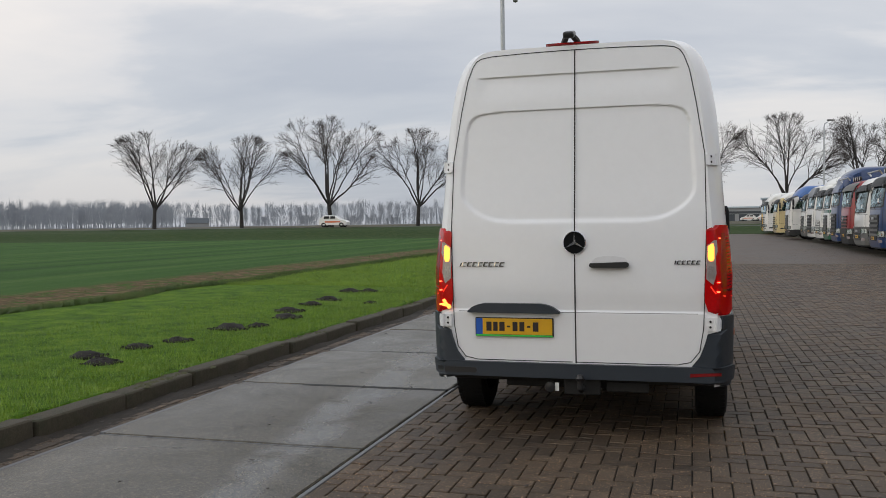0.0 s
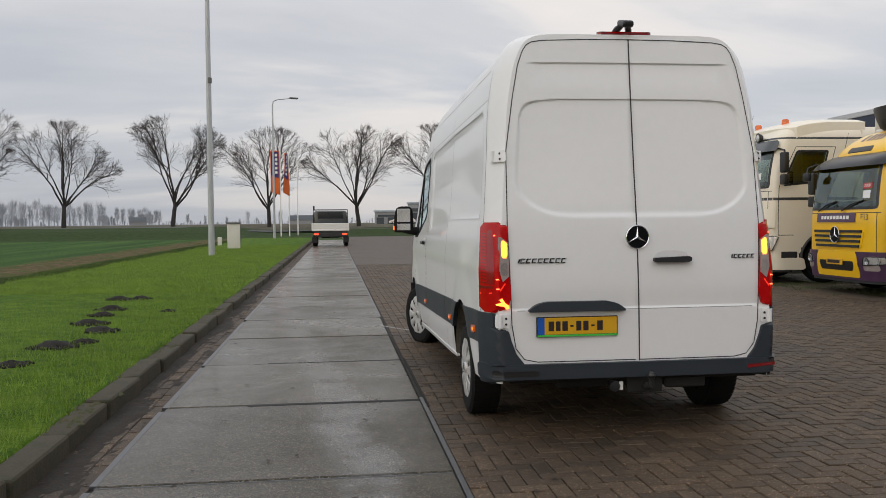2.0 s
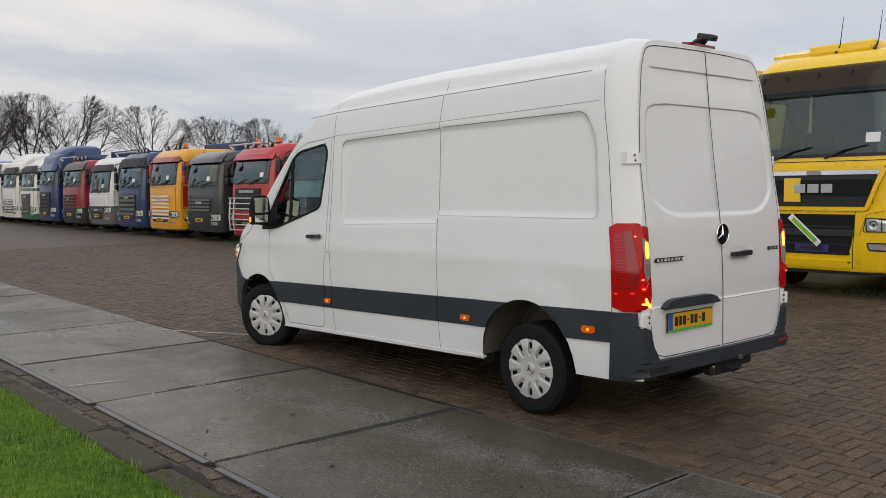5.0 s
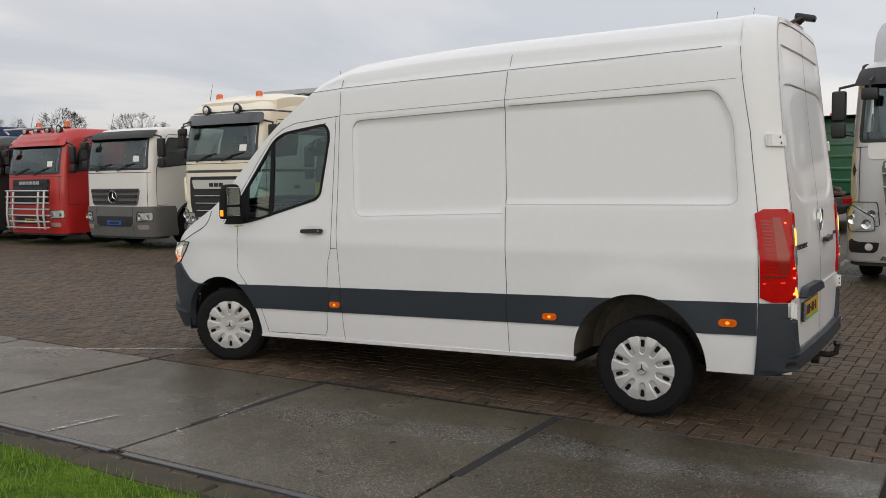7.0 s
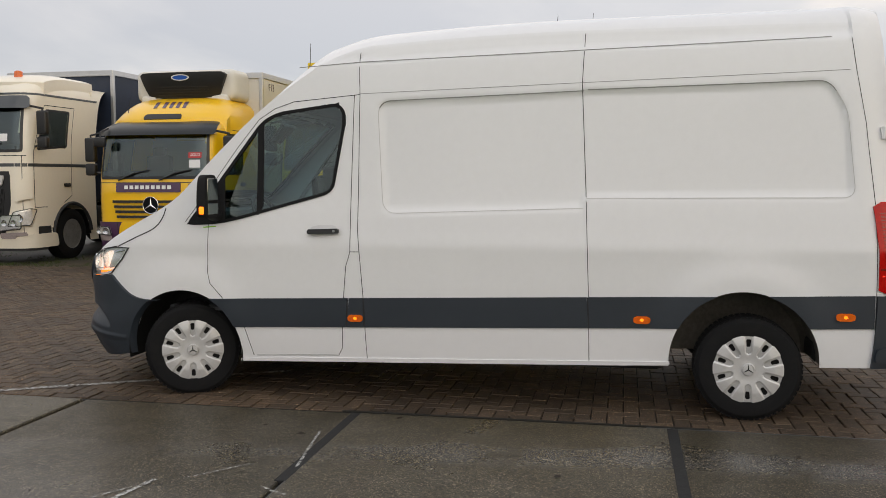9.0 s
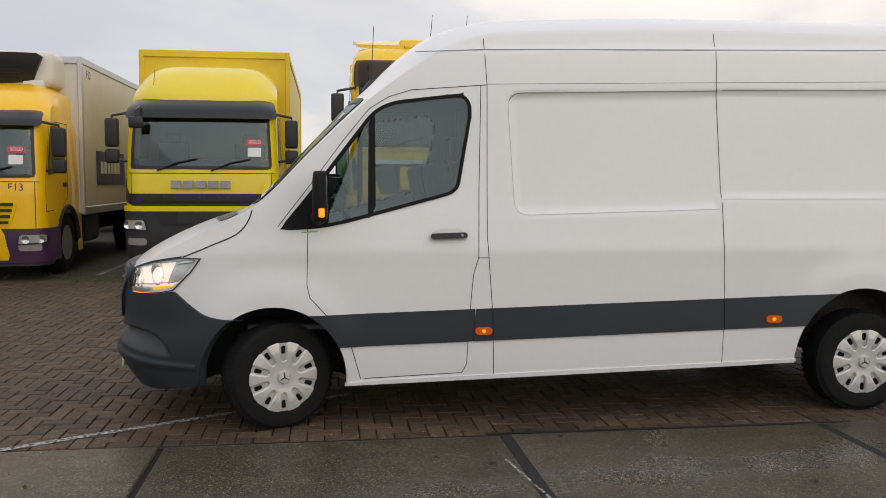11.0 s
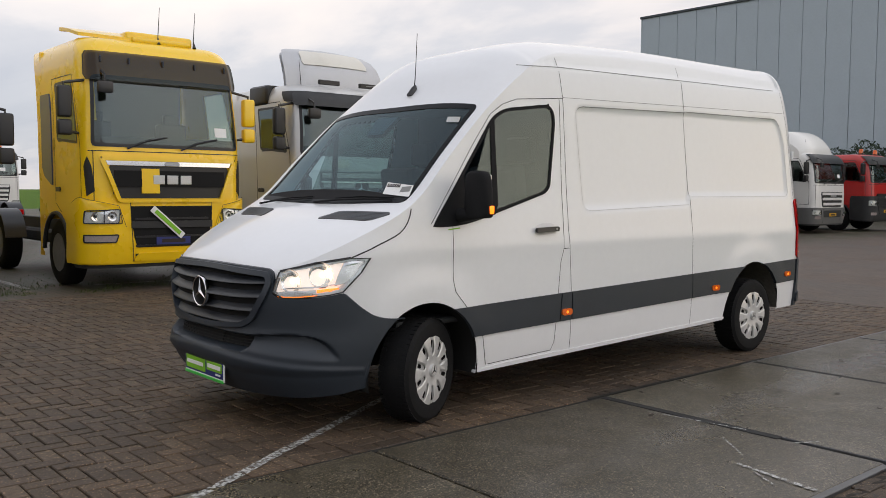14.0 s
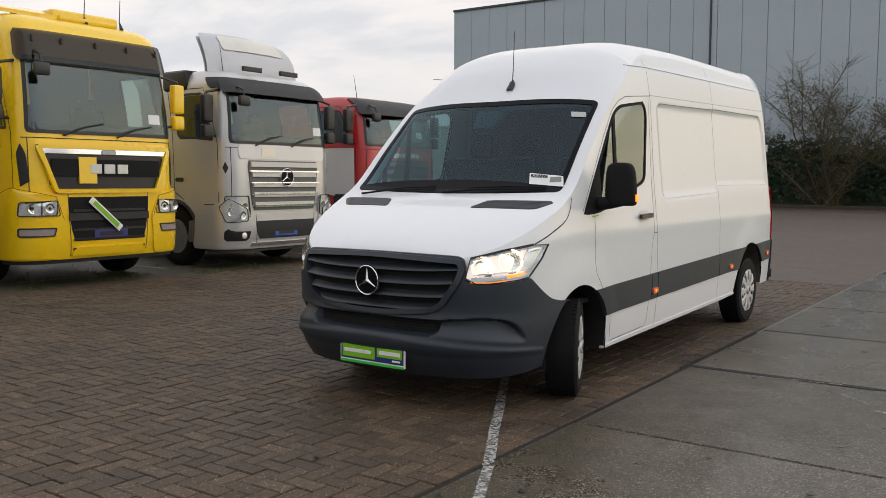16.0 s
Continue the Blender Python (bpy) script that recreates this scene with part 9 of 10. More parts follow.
def far_wood(yaw0, yaw1, n, d0, d1, h0, h1, seed, fan):
    rg = random.Random(seed)
    vs, fs = [], []
    for i in range(n):
        yaw = radians(yaw0 + (yaw1 - yaw0) * (i + rg.uniform(-0.4, 0.4)) / n)
        d = rg.uniform(d0, d1)
        h = rg.uniform(h0, h1)
        c = Vector((-d * math.sin(yaw), d * math.cos(yaw), 0.6))
        sidev = Vector((math.cos(yaw), math.sin(yaw), 0))
        spread = rg.uniform(0.17, 0.27) * h
        for k in range(fan):
            if k == 0:
                b0, tip, w_ = c, c + Vector((0, 0, h * 0.90)), 0.17
            else:
                f_ = 0.16 + 0.66 * rg.random() ** 0.8
                side = rg.choice((-1, 1)) * rg.uniform(0.05, 1) ** 0.7
                edge = spread * math.sqrt(max(0.04, 1 - ((f_ - 0.42) / 0.62) ** 2))
                b0 = c + Vector((0, 0, h * f_)) + sidev * side * edge * rg.uniform(0.0, 0.75)
                tip = b0 + Vector((0, 0, h * rg.uniform(0.10, 0.26))) + sidev * side * edge * rg.uniform(0.08, 0.40)
                w_ = rg.uniform(0.028, 0.062)
            w_ *= d / 420
            j = len(vs)
            vs += [tuple(b0 - sidev * w_), tuple(b0 + sidev * w_), tuple(tip)]
            fs.append((j, j + 1, j + 2))
    return vs, fs


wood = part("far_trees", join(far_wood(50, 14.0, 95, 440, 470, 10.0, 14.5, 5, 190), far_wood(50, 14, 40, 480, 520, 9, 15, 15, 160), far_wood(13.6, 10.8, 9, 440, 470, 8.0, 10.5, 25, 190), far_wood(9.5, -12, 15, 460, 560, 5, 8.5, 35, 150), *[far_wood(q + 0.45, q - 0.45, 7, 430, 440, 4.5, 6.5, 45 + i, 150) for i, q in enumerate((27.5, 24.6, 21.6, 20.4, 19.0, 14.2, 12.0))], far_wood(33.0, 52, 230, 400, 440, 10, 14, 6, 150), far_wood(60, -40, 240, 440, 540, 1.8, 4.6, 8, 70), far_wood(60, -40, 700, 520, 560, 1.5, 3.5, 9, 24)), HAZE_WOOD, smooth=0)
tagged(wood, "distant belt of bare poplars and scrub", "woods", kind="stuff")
# ---------------------------------------------------------------- far road, verge and fields
ROADM = surface("road_asphalt", (0.05, 0.05, 0.05), 0.8, var=0.2, scale=0.3)
rv, rf = [], []
for i in range(41):
    x = -200 + 10 * i
    for dy in (-2.6, 2.6):
        y = 106 + 0.10 * x + 0.0012 * x * x * (1 if x > 0 else 0.3) + dy
        rv.append((x, y, ground_height(x, y) + 0.06))
for i in range(40):
    rf.append((2 * i, 2 * i + 2, 2 * i + 3, 2 * i + 1))
road = part("road", (rv, rf), ROADM, smooth=0)
tagged(road, "far asphalt country road between the fields", "road", kind="structure")

# ---------------------------------------------------------------- far buildings
CLAD = surface("blue_grey_cladding", (0.40, 0.465, 0.51), 0.5, var=0.05, scale=0.3, fine=12, dirt=0.12, dirt_col=(0.20, 0.20, 0.20))
CLAD_J = surface("cladding_joint", (0.05, 0.06, 0.07), 0.6)
hall = thing("warehouse", "tall blue-grey clad industrial hall", "building", pose(0, 0, 0))
part("wall", box((12.5, -50.1, 6.9), (41, 24, 13.8), 0.03), CLAD_J, hall)
panel = None
for i in range(27):
    x = 32.25 - 1.5 * i
    o = part("wall_panel", panel or box((0, 0, 0), (1.475, 0.08, 13.7), 0.010), CLAD, hall, loc=(x, -38.06, 6.9))
    panel = o.data
part("roof_edge", box((12.5, -38.05, 13.82), (41.2, 0.24, 0.16), 0.02), CLAD_J, hall)
part("downpipe", tube([(13.9, -37.98, 0), (13.9, -37.98, 13.7)], 0.07, 8), CLAD_J, hall)
part("wall_panel", box((33.0, -50, 6.9), (0.08, 24, 13.7), 0.01), CLAD, hall)

GREYHALL = surface("pale_grey_shed", (0.26, 0.27, 0.28), 0.6, var=0.08, scale=0.2)
for yaw, d, w_, h, dep in ((-3.0, 235, 8.6, 3.5, 10), (-5.7, 240, 13, 5.6, 16)):
    x, y = -d * math.sin(radians(yaw)), d * math.cos(radians(yaw))
    sh = thing("shed", "distant flat-roofed grey industrial shed", "building", pose(x, y, 0.7, 0, 0, yaw), group="distant sheds")
    part("wall", box((0, 0, h / 2), (w_, dep, h), 0.05), GREYHALL, sh)
    part("roof", box((0, 0, h + 0.2), (w_ + 0.6, dep + 0.6, 0.45), 0.05), CLAD, sh)
    part("window_band", box((0.4, -dep / 2 - 0.04, h * 0.70), (w_ * 0.9, 0.1, h * 0.16), 0.02), CLAD_J, sh, "dark strip of windows")
    for k in range(3):
        part("door", box((-w_ / 2 + w_ * (k + 0.5) / 3, -dep / 2 - 0.03, h * 0.3), (w_ / 4.5, 0.1, h * 0.55), 0.02), CLAD_J, sh)
for yaw, d, w_, h in ((31.5, 410, 10, 4.6), (1.5, 420, 26, 4.5), (12.5, 400, 7, 4)):
    x, y = -d * math.sin(radians(yaw)), d * math.cos(radians(yaw))
    fh = thing("farmhouse", "distant low farm building", "building", pose(x, y, 0.7, 0, 0, yaw), group="distant farms")
    part("wall", box((0, 0, h * 0.25), (w_, 9, h * 0.5), 0.05), GREYHALL, fh)
    part("roof", ([(-w_ / 2, -4.8, h * 0.5), (w_ / 2, -4.8, h * 0.5), (w_ / 2, 4.8, h * 0.5), (-w_ / 2, 4.8, h * 0.5), (-w_ / 2, 0, h), (w_ / 2, 0, h)], [(0, 1, 5, 4), (2, 3, 4, 5), (0, 4, 3), (1, 2, 5), (0, 3, 2, 1)]), CLAD_J, fh, smooth=0)

CONT = surface("red_container", (0.26, 0.035, 0.04), 0.6, var=0.1, scale=1, dirt=0.3)
cont = thing("shipping_container", "red corrugated shipping container", "container", pose(30.0, -17.0, 0))
part("body", box((0, 0, 2.1), (2.4, 12, 4.2), 0.03), CONT, cont)
for i in range(30):
    part("rib", box((-1.22, -5.8 + 0.4 * i, 2.1), (0.06, 0.18, 3.9), 0.02), CONT, cont)

# ---------------------------------------------------------------- hedge and bush by the hall
LEAF = surface("dark_hedge_leaves", (0.022, 0.042, 0.020), 0.65, var=0.5, scale=2.0, fine=9)
rg = random.Random(4)
hv, hf = [], []
hedge_top = lambda x: 3.8 + 1.1 * noise.noise((x * 0.35, 0, 3)) + 0.5 * noise.noise((x * 1.3, 1, 3))
for i in range(150):
    x0, x1 = -9 + 0.24 * i, -9 + 0.24 * (i + 1)
    q = len(hv)
    for x in (x0, x1):
        for k in range(6):
            f = k / 5
            hv.append((x, -35.75 - 0.25 * f + 0.22 * noise.noise((x * 1.1, f * 3, 7)), f * hedge_top(x) * 0.86))
    hf += [(q + k, q + k + 1, q + 7 + k, q + 6 + k) for k in range(5)]
for i in range(32000):
    x = rg.uniform(-9, 27)
    top = hedge_top(x)
    z = rg.uniform(0.05, 1) ** 0.8 * top
    y = -35.45 + rg.gauss(0, 0.40) + 0.12 * (z / 2.4)
    c = Vector((x, y, z))
    a, b = Vector((rg.gauss(0, 1), rg.gauss(0, 1), rg.gauss(0, 1))).normalized(), Vector((rg.gauss(0, 1), rg.gauss(0, 1), rg.gauss(0, 1))).normalized()
    s = rg.uniform(0.05, 0.13)
    j = len(hv)
    hv += [tuple(c - a * s), tuple(c + b * s * 0.6), tuple(c + a * s), tuple(c - b * s * 0.6)]
    hf.append((j, j + 1, j + 2, j + 3))
hedge = part("hedge", (hv, hf), LEAF, smooth=0)
tagged(hedge, "dark evergreen hedge in front of the hall", "hedge", kind="stuff")
part("kerb", box((-9, -34.1, 0.05), (72, 0.2, 0.24), 0.02), KERB)["kind"] = "structure"
SHRUB_LEAF = surface("brown_green_leaves", (0.075, 0.070, 0.022), 0.7, var=0.5, scale=2)
SHRUB = surface("bare_shrub_twigs", (0.095, 0.080, 0.045), 0.9, var=0.3)
for x, y, h, sd in ((5.9, -35.0, 9.2, 2), (1.2, -35.2, 7.2, 9), (-4.0, -35.2, 8.0, 14)):
    rg = random.Random(sd)
    shrub = thing("shrub", "tall shrub with thin twigs and sparse leaves", "shrub", pose(x, y, 0), group="bare shrubs")
    stems, tw = [], []
    for k in range(16):
        p = Vector((rg.gauss(0, 0.3), rg.gauss(0, 0.3), 0))
        d = Vector((rg.gauss(0, 0.45), rg.gauss(0, 0.3), 1)).normalized()
        pts = [p]
        for i in range(5):
            d = (d + Vector((rg.gauss(0, 0.16), rg.gauss(0, 0.16), -0.06 * i))).normalized()
            pts.append(pts[-1] + d * h * rg.uniform(0.13, 0.21))
        stems.append(tube(pts, [0.05 - 0.008 * i for i in range(6)], 5))
        for i in range(150):
            q = rg.randrange(1, 6)
            b = pts[q - 1].lerp(pts[q], rg.random())
            e = Vector((rg.gauss(0, 0.7), rg.gauss(0, 0.7), rg.uniform(0.1, 0.9))).normalized()
            c = b + e * rg.uniform(0.4, 0.8)
            f = c + (e + Vector((rg.gauss(0, 0.5), rg.gauss(0, 0.5), 0.2))).normalized() * rg.uniform(0.3, 0.7)
            tw.append(tube([b, c, f], [0.011, 0.008, 0.005], 3))
    part("stem", join(*stems), SHRUB, shrub)
    part("crown", join(*tw), SHRUB, shrub, smooth=0)
    lv_, lf_ = [], []
    for k in range(2600):
        b = rg.choice(tw)[0][rg.choice((3, 4, 6, 7))]
        c = Vector(b) + Vector((rg.gauss(0, 0.12), rg.gauss(0, 0.12), rg.gauss(0, 0.12)))
        if c.z > h * 0.80 and rg.random() < 0.6:
            continue
        a_, b_ = Vector((rg.gauss(0, 1), rg.gauss(0, 1), rg.gauss(0, 1))).normalized() * 0.07, Vector((rg.gauss(0, 1), rg.gauss(0, 1), rg.gauss(0, 1))).normalized() * 0.045
        j = len(lv_)
        lv_ += [tuple(c - a_), tuple(c + b_), tuple(c + a_), tuple(c - b_)]
        lf_.append((j, j + 1, j + 2, j + 3))
    part("leaves", (lv_, lf_), SHRUB_LEAF, shrub, "sparse brown-green leaves", smooth=0)

# ---------------------------------------------------------------- poles, lamps, flags, cabinet
def street_lamp(place, h, yaw, arm=1.6):
    z = ground_height(*place) - 0.02
    t = thing("street_lamp", "grey galvanised street lamp with one arm", "street lamp", pose(place[0], place[1], z, 0, 0, yaw), group="street lamps")
    part("pole", tube([(0, 0, 0), (0, 0, h * 0.5), (0, 0, h - 0.5), (0.08, 0, h - 0.15), (0.4, 0, h)], [0.11, 0.085, 0.06, 0.05, 0.045], 10), GALV, t)
    part("arm", tube([(0.4, 0, h), (arm, 0, h + 0.18)], 0.035, 8), GALV, t)
    part("lamp_head", box((arm + 0.25, 0, h + 0.2), (0.75, 0.26, 0.13), 0.05, 2), GREY_PL, t)
    return t


street_lamp((-7.7, 75.0), 11.6, 20)
street_lamp((11.6, 87.0), 10.3, 35, 0.55)
mast = thing("camera_mast", "tall galvanised mast on the verge", "mast", pose(-7.55, 36.0, ground_height(-7.55, 36.0)))
part("pole", tube([(0, 0, 0), (0, 0, 5), (0, 0, 10.8)], [0.125, 0.105, 0.085], 14), GALV, mast)
part("clamp", box((0.06, -0.06, 6.9), (0.14, 0.16, 0.22), 0.02), GREY_PL, mast)
part("head_unit", join(box((0.30, 0, 10.6), (0.5, 0.16, 0.14), 0.03), lathe([(-0.16, 0), (-0.12, 0.09), (0, 0.11), (0.06, 0.05)], 14, "z", (0.55, 0, 10.5))), GREY_PL, mast, "camera head")
part("junction_box", box((0.32, 0.0, 0.55), (0.16, 0.14, 0.32), 0.02), BODYWHITE, mast)
cab_ = thing("utility_cabinet", "weathered white utility cabinet on the grass", "cabinet", pose(-7.75, 45.5, ground_height(-7.75, 45.5), 0, 0, 8))
part("body", box((0, 0, 0.62), (0.62, 0.42, 1.26), 0.04, 2), BODYWHITE, cab_)
part("lid", box((0, 0, 1.28), (0.72, 0.52, 0.09), 0.03, 2), GREY_PL, cab_)
part("door", box((0.32, 0, 0.66), (0.02, 0.34, 1.0), 0.005), GREY_PL, cab_)
FLAG_P = surface("purple_flag_cloth", (0.045, 0.03, 0.16), 0.8, var=0.15)
FLAG_O = surface("orange_flag_cloth", (0.62, 0.12, 0.02), 0.8, var=0.15)
MASTWHITE = surface("white_flag_pole", (0.75, 0.75, 0.74), 0.4, var=0.04)
for i in range(3):
    y = 84 + 3.2 * i
    x = -2.03 - y * math.tan(radians(3.85 - 0.55 * i))
    fl = thing("flag", "orange banner with purple print on a white pole" if i < 2 else "bare white flag pole", "flag", pose(x, y, ground_height(x, y)), group="flag poles")
    part("pole", tube([(0, 0, 0), (0, 0, 8.2)], [0.06, 0.04], 8), MASTWHITE, fl)
    if i == 2:
        continue

    def cloth(a, z, off):
        return (-a * 0.85, 0.10 * math.sin(a * 3.5 + z) - off, z)
    if i == 1:
        fl.rotation_euler = (0, 0, radians(62))
    part("cloth", slab(cloth, [(0.05, 3.9), (1.05, 4.05), (1.05, 8.05), (0.05, 8.05)], 0.01, 0.02, 10, 14), FLAG_O, fl, "orange banner cloth")
    part("print_field", slab(cloth, [(0.16, 5.45), (0.98, 5.70), (0.98, 7.95), (0.16, 7.95)], 0.016, 0.03, 8, 8), FLAG_P, fl, "purple printed field")
    for k in range(5):
        part("print_bar", slab(cloth, [(0.30, 5.9 + 0.40 * k), (0.56, 5.9 + 0.40 * k), (0.56, 6.15 + 0.40 * k), (0.30, 6.15 + 0.40 * k)], 0.024, 0.046, 4, 2), PAPER, fl)

# ---------------------------------------------------------------- pickup with tipping bed, and the small car on the far road
pk = thing("pickup_truck", "white pickup with dropside bed seen from behind", "pickup", pose(-2.95, 54.0, 0))
pk.scale = (1.10, 1.0, 1.0)
part("bed", join(box((0, 1.4, 0.98), (2.05, 2.9, 0.10), 0.02), box((0, 0.0, 1.20), (2.05, 0.06, 0.40), 0.02), box((-1.0, 1.4, 1.20), (0.06, 2.9, 0.40), 0.02), box((1.0, 1.4, 1.20), (0.06, 2.9, 0.40), 0.02)), TWHITE, pk, "white dropside bed")
part("cab", box((0, 3.7, 1.45), (1.92, 1.9, 1.5), 0.22, 4), DGREY_P, pk)
part("rear_window", box((0, 2.74, 1.92), (1.45, 0.04, 0.45), 0.05, 2), VISOR, pk)
part("headboard", join(tube([(-0.98, 2.8, 1.35), (-0.98, 2.8, 2.25), (0.98, 2.8, 2.25), (0.98, 2.8, 1.35)], 0.035, 6), box((0, 2.82, 1.62), (1.9, 0.03, 0.42), 0.01)), DARK_PL, pk)
part("beacon", tube([(-0.95, 2.8, 2.25), (-0.95, 2.8, 2.50)], 0.05, 8), DARK_PL, pk)
part("chassis", box((0, 1.9, 0.66), (1.0, 3.6, 0.30), 0.03), UNDER, pk)
part("tail_bar", box((0, -0.02, 0.74), (1.86, 0.08, 0.34), 0.02), DARK_PL, pk)
for s in (-1, 1):
    part("tail_lamp", box((s * 0.78, -0.08, 0.74), (0.26, 0.05, 0.085), 0.02), RED_LIT, pk, "lit red tail lamp")
    part("mud_flap", box((s * 0.86, 0.12, 0.40), (0.30, 0.02, 0.34), 0.01), BLACK, pk)
    for y in (0.75, 4.3):
        part("wheel", lathe([(-0.11, 0.2), (-0.12, 0.28), (-0.09, 0.335), (0.09, 0.335), (0.12, 0.28), (0.11, 0.2)], 24, "x", (s * 0.86, y, 0.335), True), RUBBER, pk)

cx, cy = -116 * math.sin(radians(21.5)), 108 * math.cos(radians(21.5))
car = thing("small_car", "small white hatchback with red side stripe", "car", pose(cx, cy, ground_height(cx, cy) + 0.05, 0, 0, -84), group="small cars")
outline = [(1.75, 0.30), (1.80, 0.62), (1.62, 0.80), (0.85, 0.98), (0.25, 1.42), (-1.0, 1.48), (-1.62, 1.12), (-1.76, 0.70), (-1.74, 0.30)]
cv_, cf_ = [], []
for x, k in ((-0.78, 0.94), (-0.70, 1.0), (0, 1.01), (0.70, 1.0), (0.78, 0.94)):
    cv_ += [(x * (1 if z < 1.0 else 0.86), y, 0.30 + (z - 0.30) * k) for y, z in outline]
n9 = len(outline)
for i in range(4):
    for j in range(n9):
        cf_.append((i * n9 + j, i * n9 + (j + 1) % n9, (i + 1) * n9 + (j + 1) % n9, (i + 1) * n9 + j))
cf_ += [tuple(range(n9))[::-1], tuple(4 * n9 + j for j in range(n9))]
part("body", (cv_, cf_), TWHITE, car, smooth=40)
for s in (-1, 1):
    part("side_window", join(box((s * 0.745, 0.02, 1.20), (0.05, 0.62, 0.30), 0.02), box((s * 0.745, -0.78, 1.20), (0.05, 0.70, 0.30), 0.02)), VISOR, car)
    part("side_stripe", box((s * 0.785, 0.0, 0.66), (0.02, 2.0, 0.16), 0.004), FLAG_O, car, "red side stripe")
    for y in (1.12, -1.15):
        part("wheel", lathe([(-0.09, 0.15), (-0.10, 0.25), (-0.07, 0.29), (0.07, 0.29), (0.10, 0.25), (0.09, 0.15)], 20, "x", (s * 0.72, y, 0.29), True), RUBBER, car)

for yaw, d, turn in ((-3.3, 222, 84), (-4.1, 224, 97)):
    x, y = -d * math.sin(radians(yaw)), d * math.cos(radians(yaw))
    copy_thing(car, pose(x, y, ground_height(x, y) + 0.02, 0, 0, turn))

# ---------------------------------------------------------------- paint marks, molehills, grass
def ground_line(pts, width, name="line_marking", z=0.004):
    vs, fs = [], []
    for i, (x, y) in enumerate(pts):
        a, b = pts[max(0, i - 1)], pts[min(len(pts) - 1, i + 1)]
        d = Vector((b[0] - a[0], b[1] - a[1])).normalized()
        for s in (-0.5, 0.5):
            vs.append((x - d.y * width * s, y + d.x * width * s, z))
    fs = [(2 * i, 2 * i + 2, 2 * i + 3, 2 * i + 1) for i in range(len(pts) - 1)]
    o = part(name, (vs, fs), LINE, smooth=0)
    return tagged(o, "worn white paint line on the paving", "marking", kind="structure")


def between(a, b, n=8, wob=0.02):
    r2 = random.Random(int(abs(a[0]) * 100))
    return [(a[0] + (b[0] - a[0]) * i / n + r2.uniform(-wob, wob), a[1] + (b[1] - a[1]) * i / n) for i in range(n + 1)]


ground_line(between((-0.9, 10.2), (-2.05, 12.30), 10, 0.006), 0.062)
ground_line(between((-2.06, 12.32), (-2.86, 13.80), 10, 0.008), 0.055, z=0.0085)
ground_line(between((-2.25, 12.75), (-3.80, 13.10), 8, 0.01), 0.022, z=0.0080)
ground_line(between((-2.52, 9.38), (-3.17, 9.28), 5, 0.006), 0.016, z=0.0075)
ground_line(between((-3.09, 21.6), (-3.74, 21.75), 4, 0.01), 0.04, z=0.0075)
ground_line(between((-2.3, 24.5), (-3.9, 24.7), 4, 0.01), 0.03, z=0.0075)
ground_line(between((-3.49, 9.94), (-3.98, 10.03), 6, 0.006), 0.034, z=0.0075)
ground_line(between((-3.62, 9.99), (-3.79, 10.11), 4, 0.01), 0.012, z=0.0075)
ground_line(between((-3.17, 9.55), (-3.45, 9.80), 4, 0.01), 0.012, z=0.0075)
ground_line(between((-3.50, 9.35), (-3.58, 9.18), 4, 0.01), 0.016, z=0.0075)
for y in (3.6, 7.05, 10.5, 14.0, 17.5, 21.0):
    ground_line([(7.55, y), (12.5, y)], 0.10, z=0.006 if y > 2.5 else 0.003)
for y0, y1 in ((12.6, 11.9), (9.55, 8.3), (6.8, 5.6)):
    ground_line([(7.55, y0), (7.45, y1)], 0.08, z=0.006)

MOLE = surface("dark_molehill_earth", (0.010, 0.0075, 0.0055), 0.95, var=0.4, scale=6, fine=40, bump=0.8)
HILLS = [(-5.86, 7.45, 0.21), (-5.50, 7.20, 0.20), (-5.76, 8.15, 0.17), (-5.64, 8.72, 0.18), (-5.61, 9.85, 0.27), (-5.41, 10.2, 0.17), (-5.5, 11.2, 0.24), (-5.81, 11.95, 0.25), (-5.92, 13.0, 0.2), (-6.02, 13.9, 0.26), (-6.31, 15.6, 0.24), (-6.0, 15.8, 0.2), (-5.15, 13.6, 0.12)]
for i, (x, y, r) in enumerate(HILLS):
    r *= 0.74
    rg = random.Random(i)
    vs, fs = [(0, 0, r * 0.42)], []
    for k, (q, hh) in enumerate(((0.35, 0.36), (0.65, 0.24), (0.9, 0.08), (1.05, -0.05))):
        for j in range(14):
            a = 2 * math.pi * j / 14
            rr = r * q * (1 + rg.uniform(-0.16, 0.16))
            vs.append((rr * math.cos(a) * 1.15, rr * math.sin(a), r * (hh + rg.uniform(-0.06, 0.07))))
    for j in range(14):
        fs.append((0, 1 + j, 1 + (j + 1) % 14))
        for k in range(3):
            fs.append((1 + k * 14 + j, 1 + (k + 1) * 14 + j, 1 + (k + 1) * 14 + (j + 1) % 14, 1 + k * 14 + (j + 1) % 14))
    for k in range(46):
        a, q = rg.uniform(0, 6.28), rg.uniform(0.1, 1.3)
        fs_, vs_ = box((r * q * math.cos(a), r * q * math.sin(a), max(0.01, r * 0.34 * (1 - q))), (rg.uniform(0.02, 0.06), rg.uniform(0.02, 0.05), rg.uniform(0.02, 0.05)), 0.008)[::-1]
        j0 = len(vs)
        vs += vs_
        fs += [tuple(t + j0 for t in f) for f in fs_]
    hill = part("molehill", (vs, fs), MOLE, smooth=50, loc=(x, y, ground_height(x, y) - 0.005))
    tagged(hill, "small dark molehill in the grass", "molehill", "molehills")

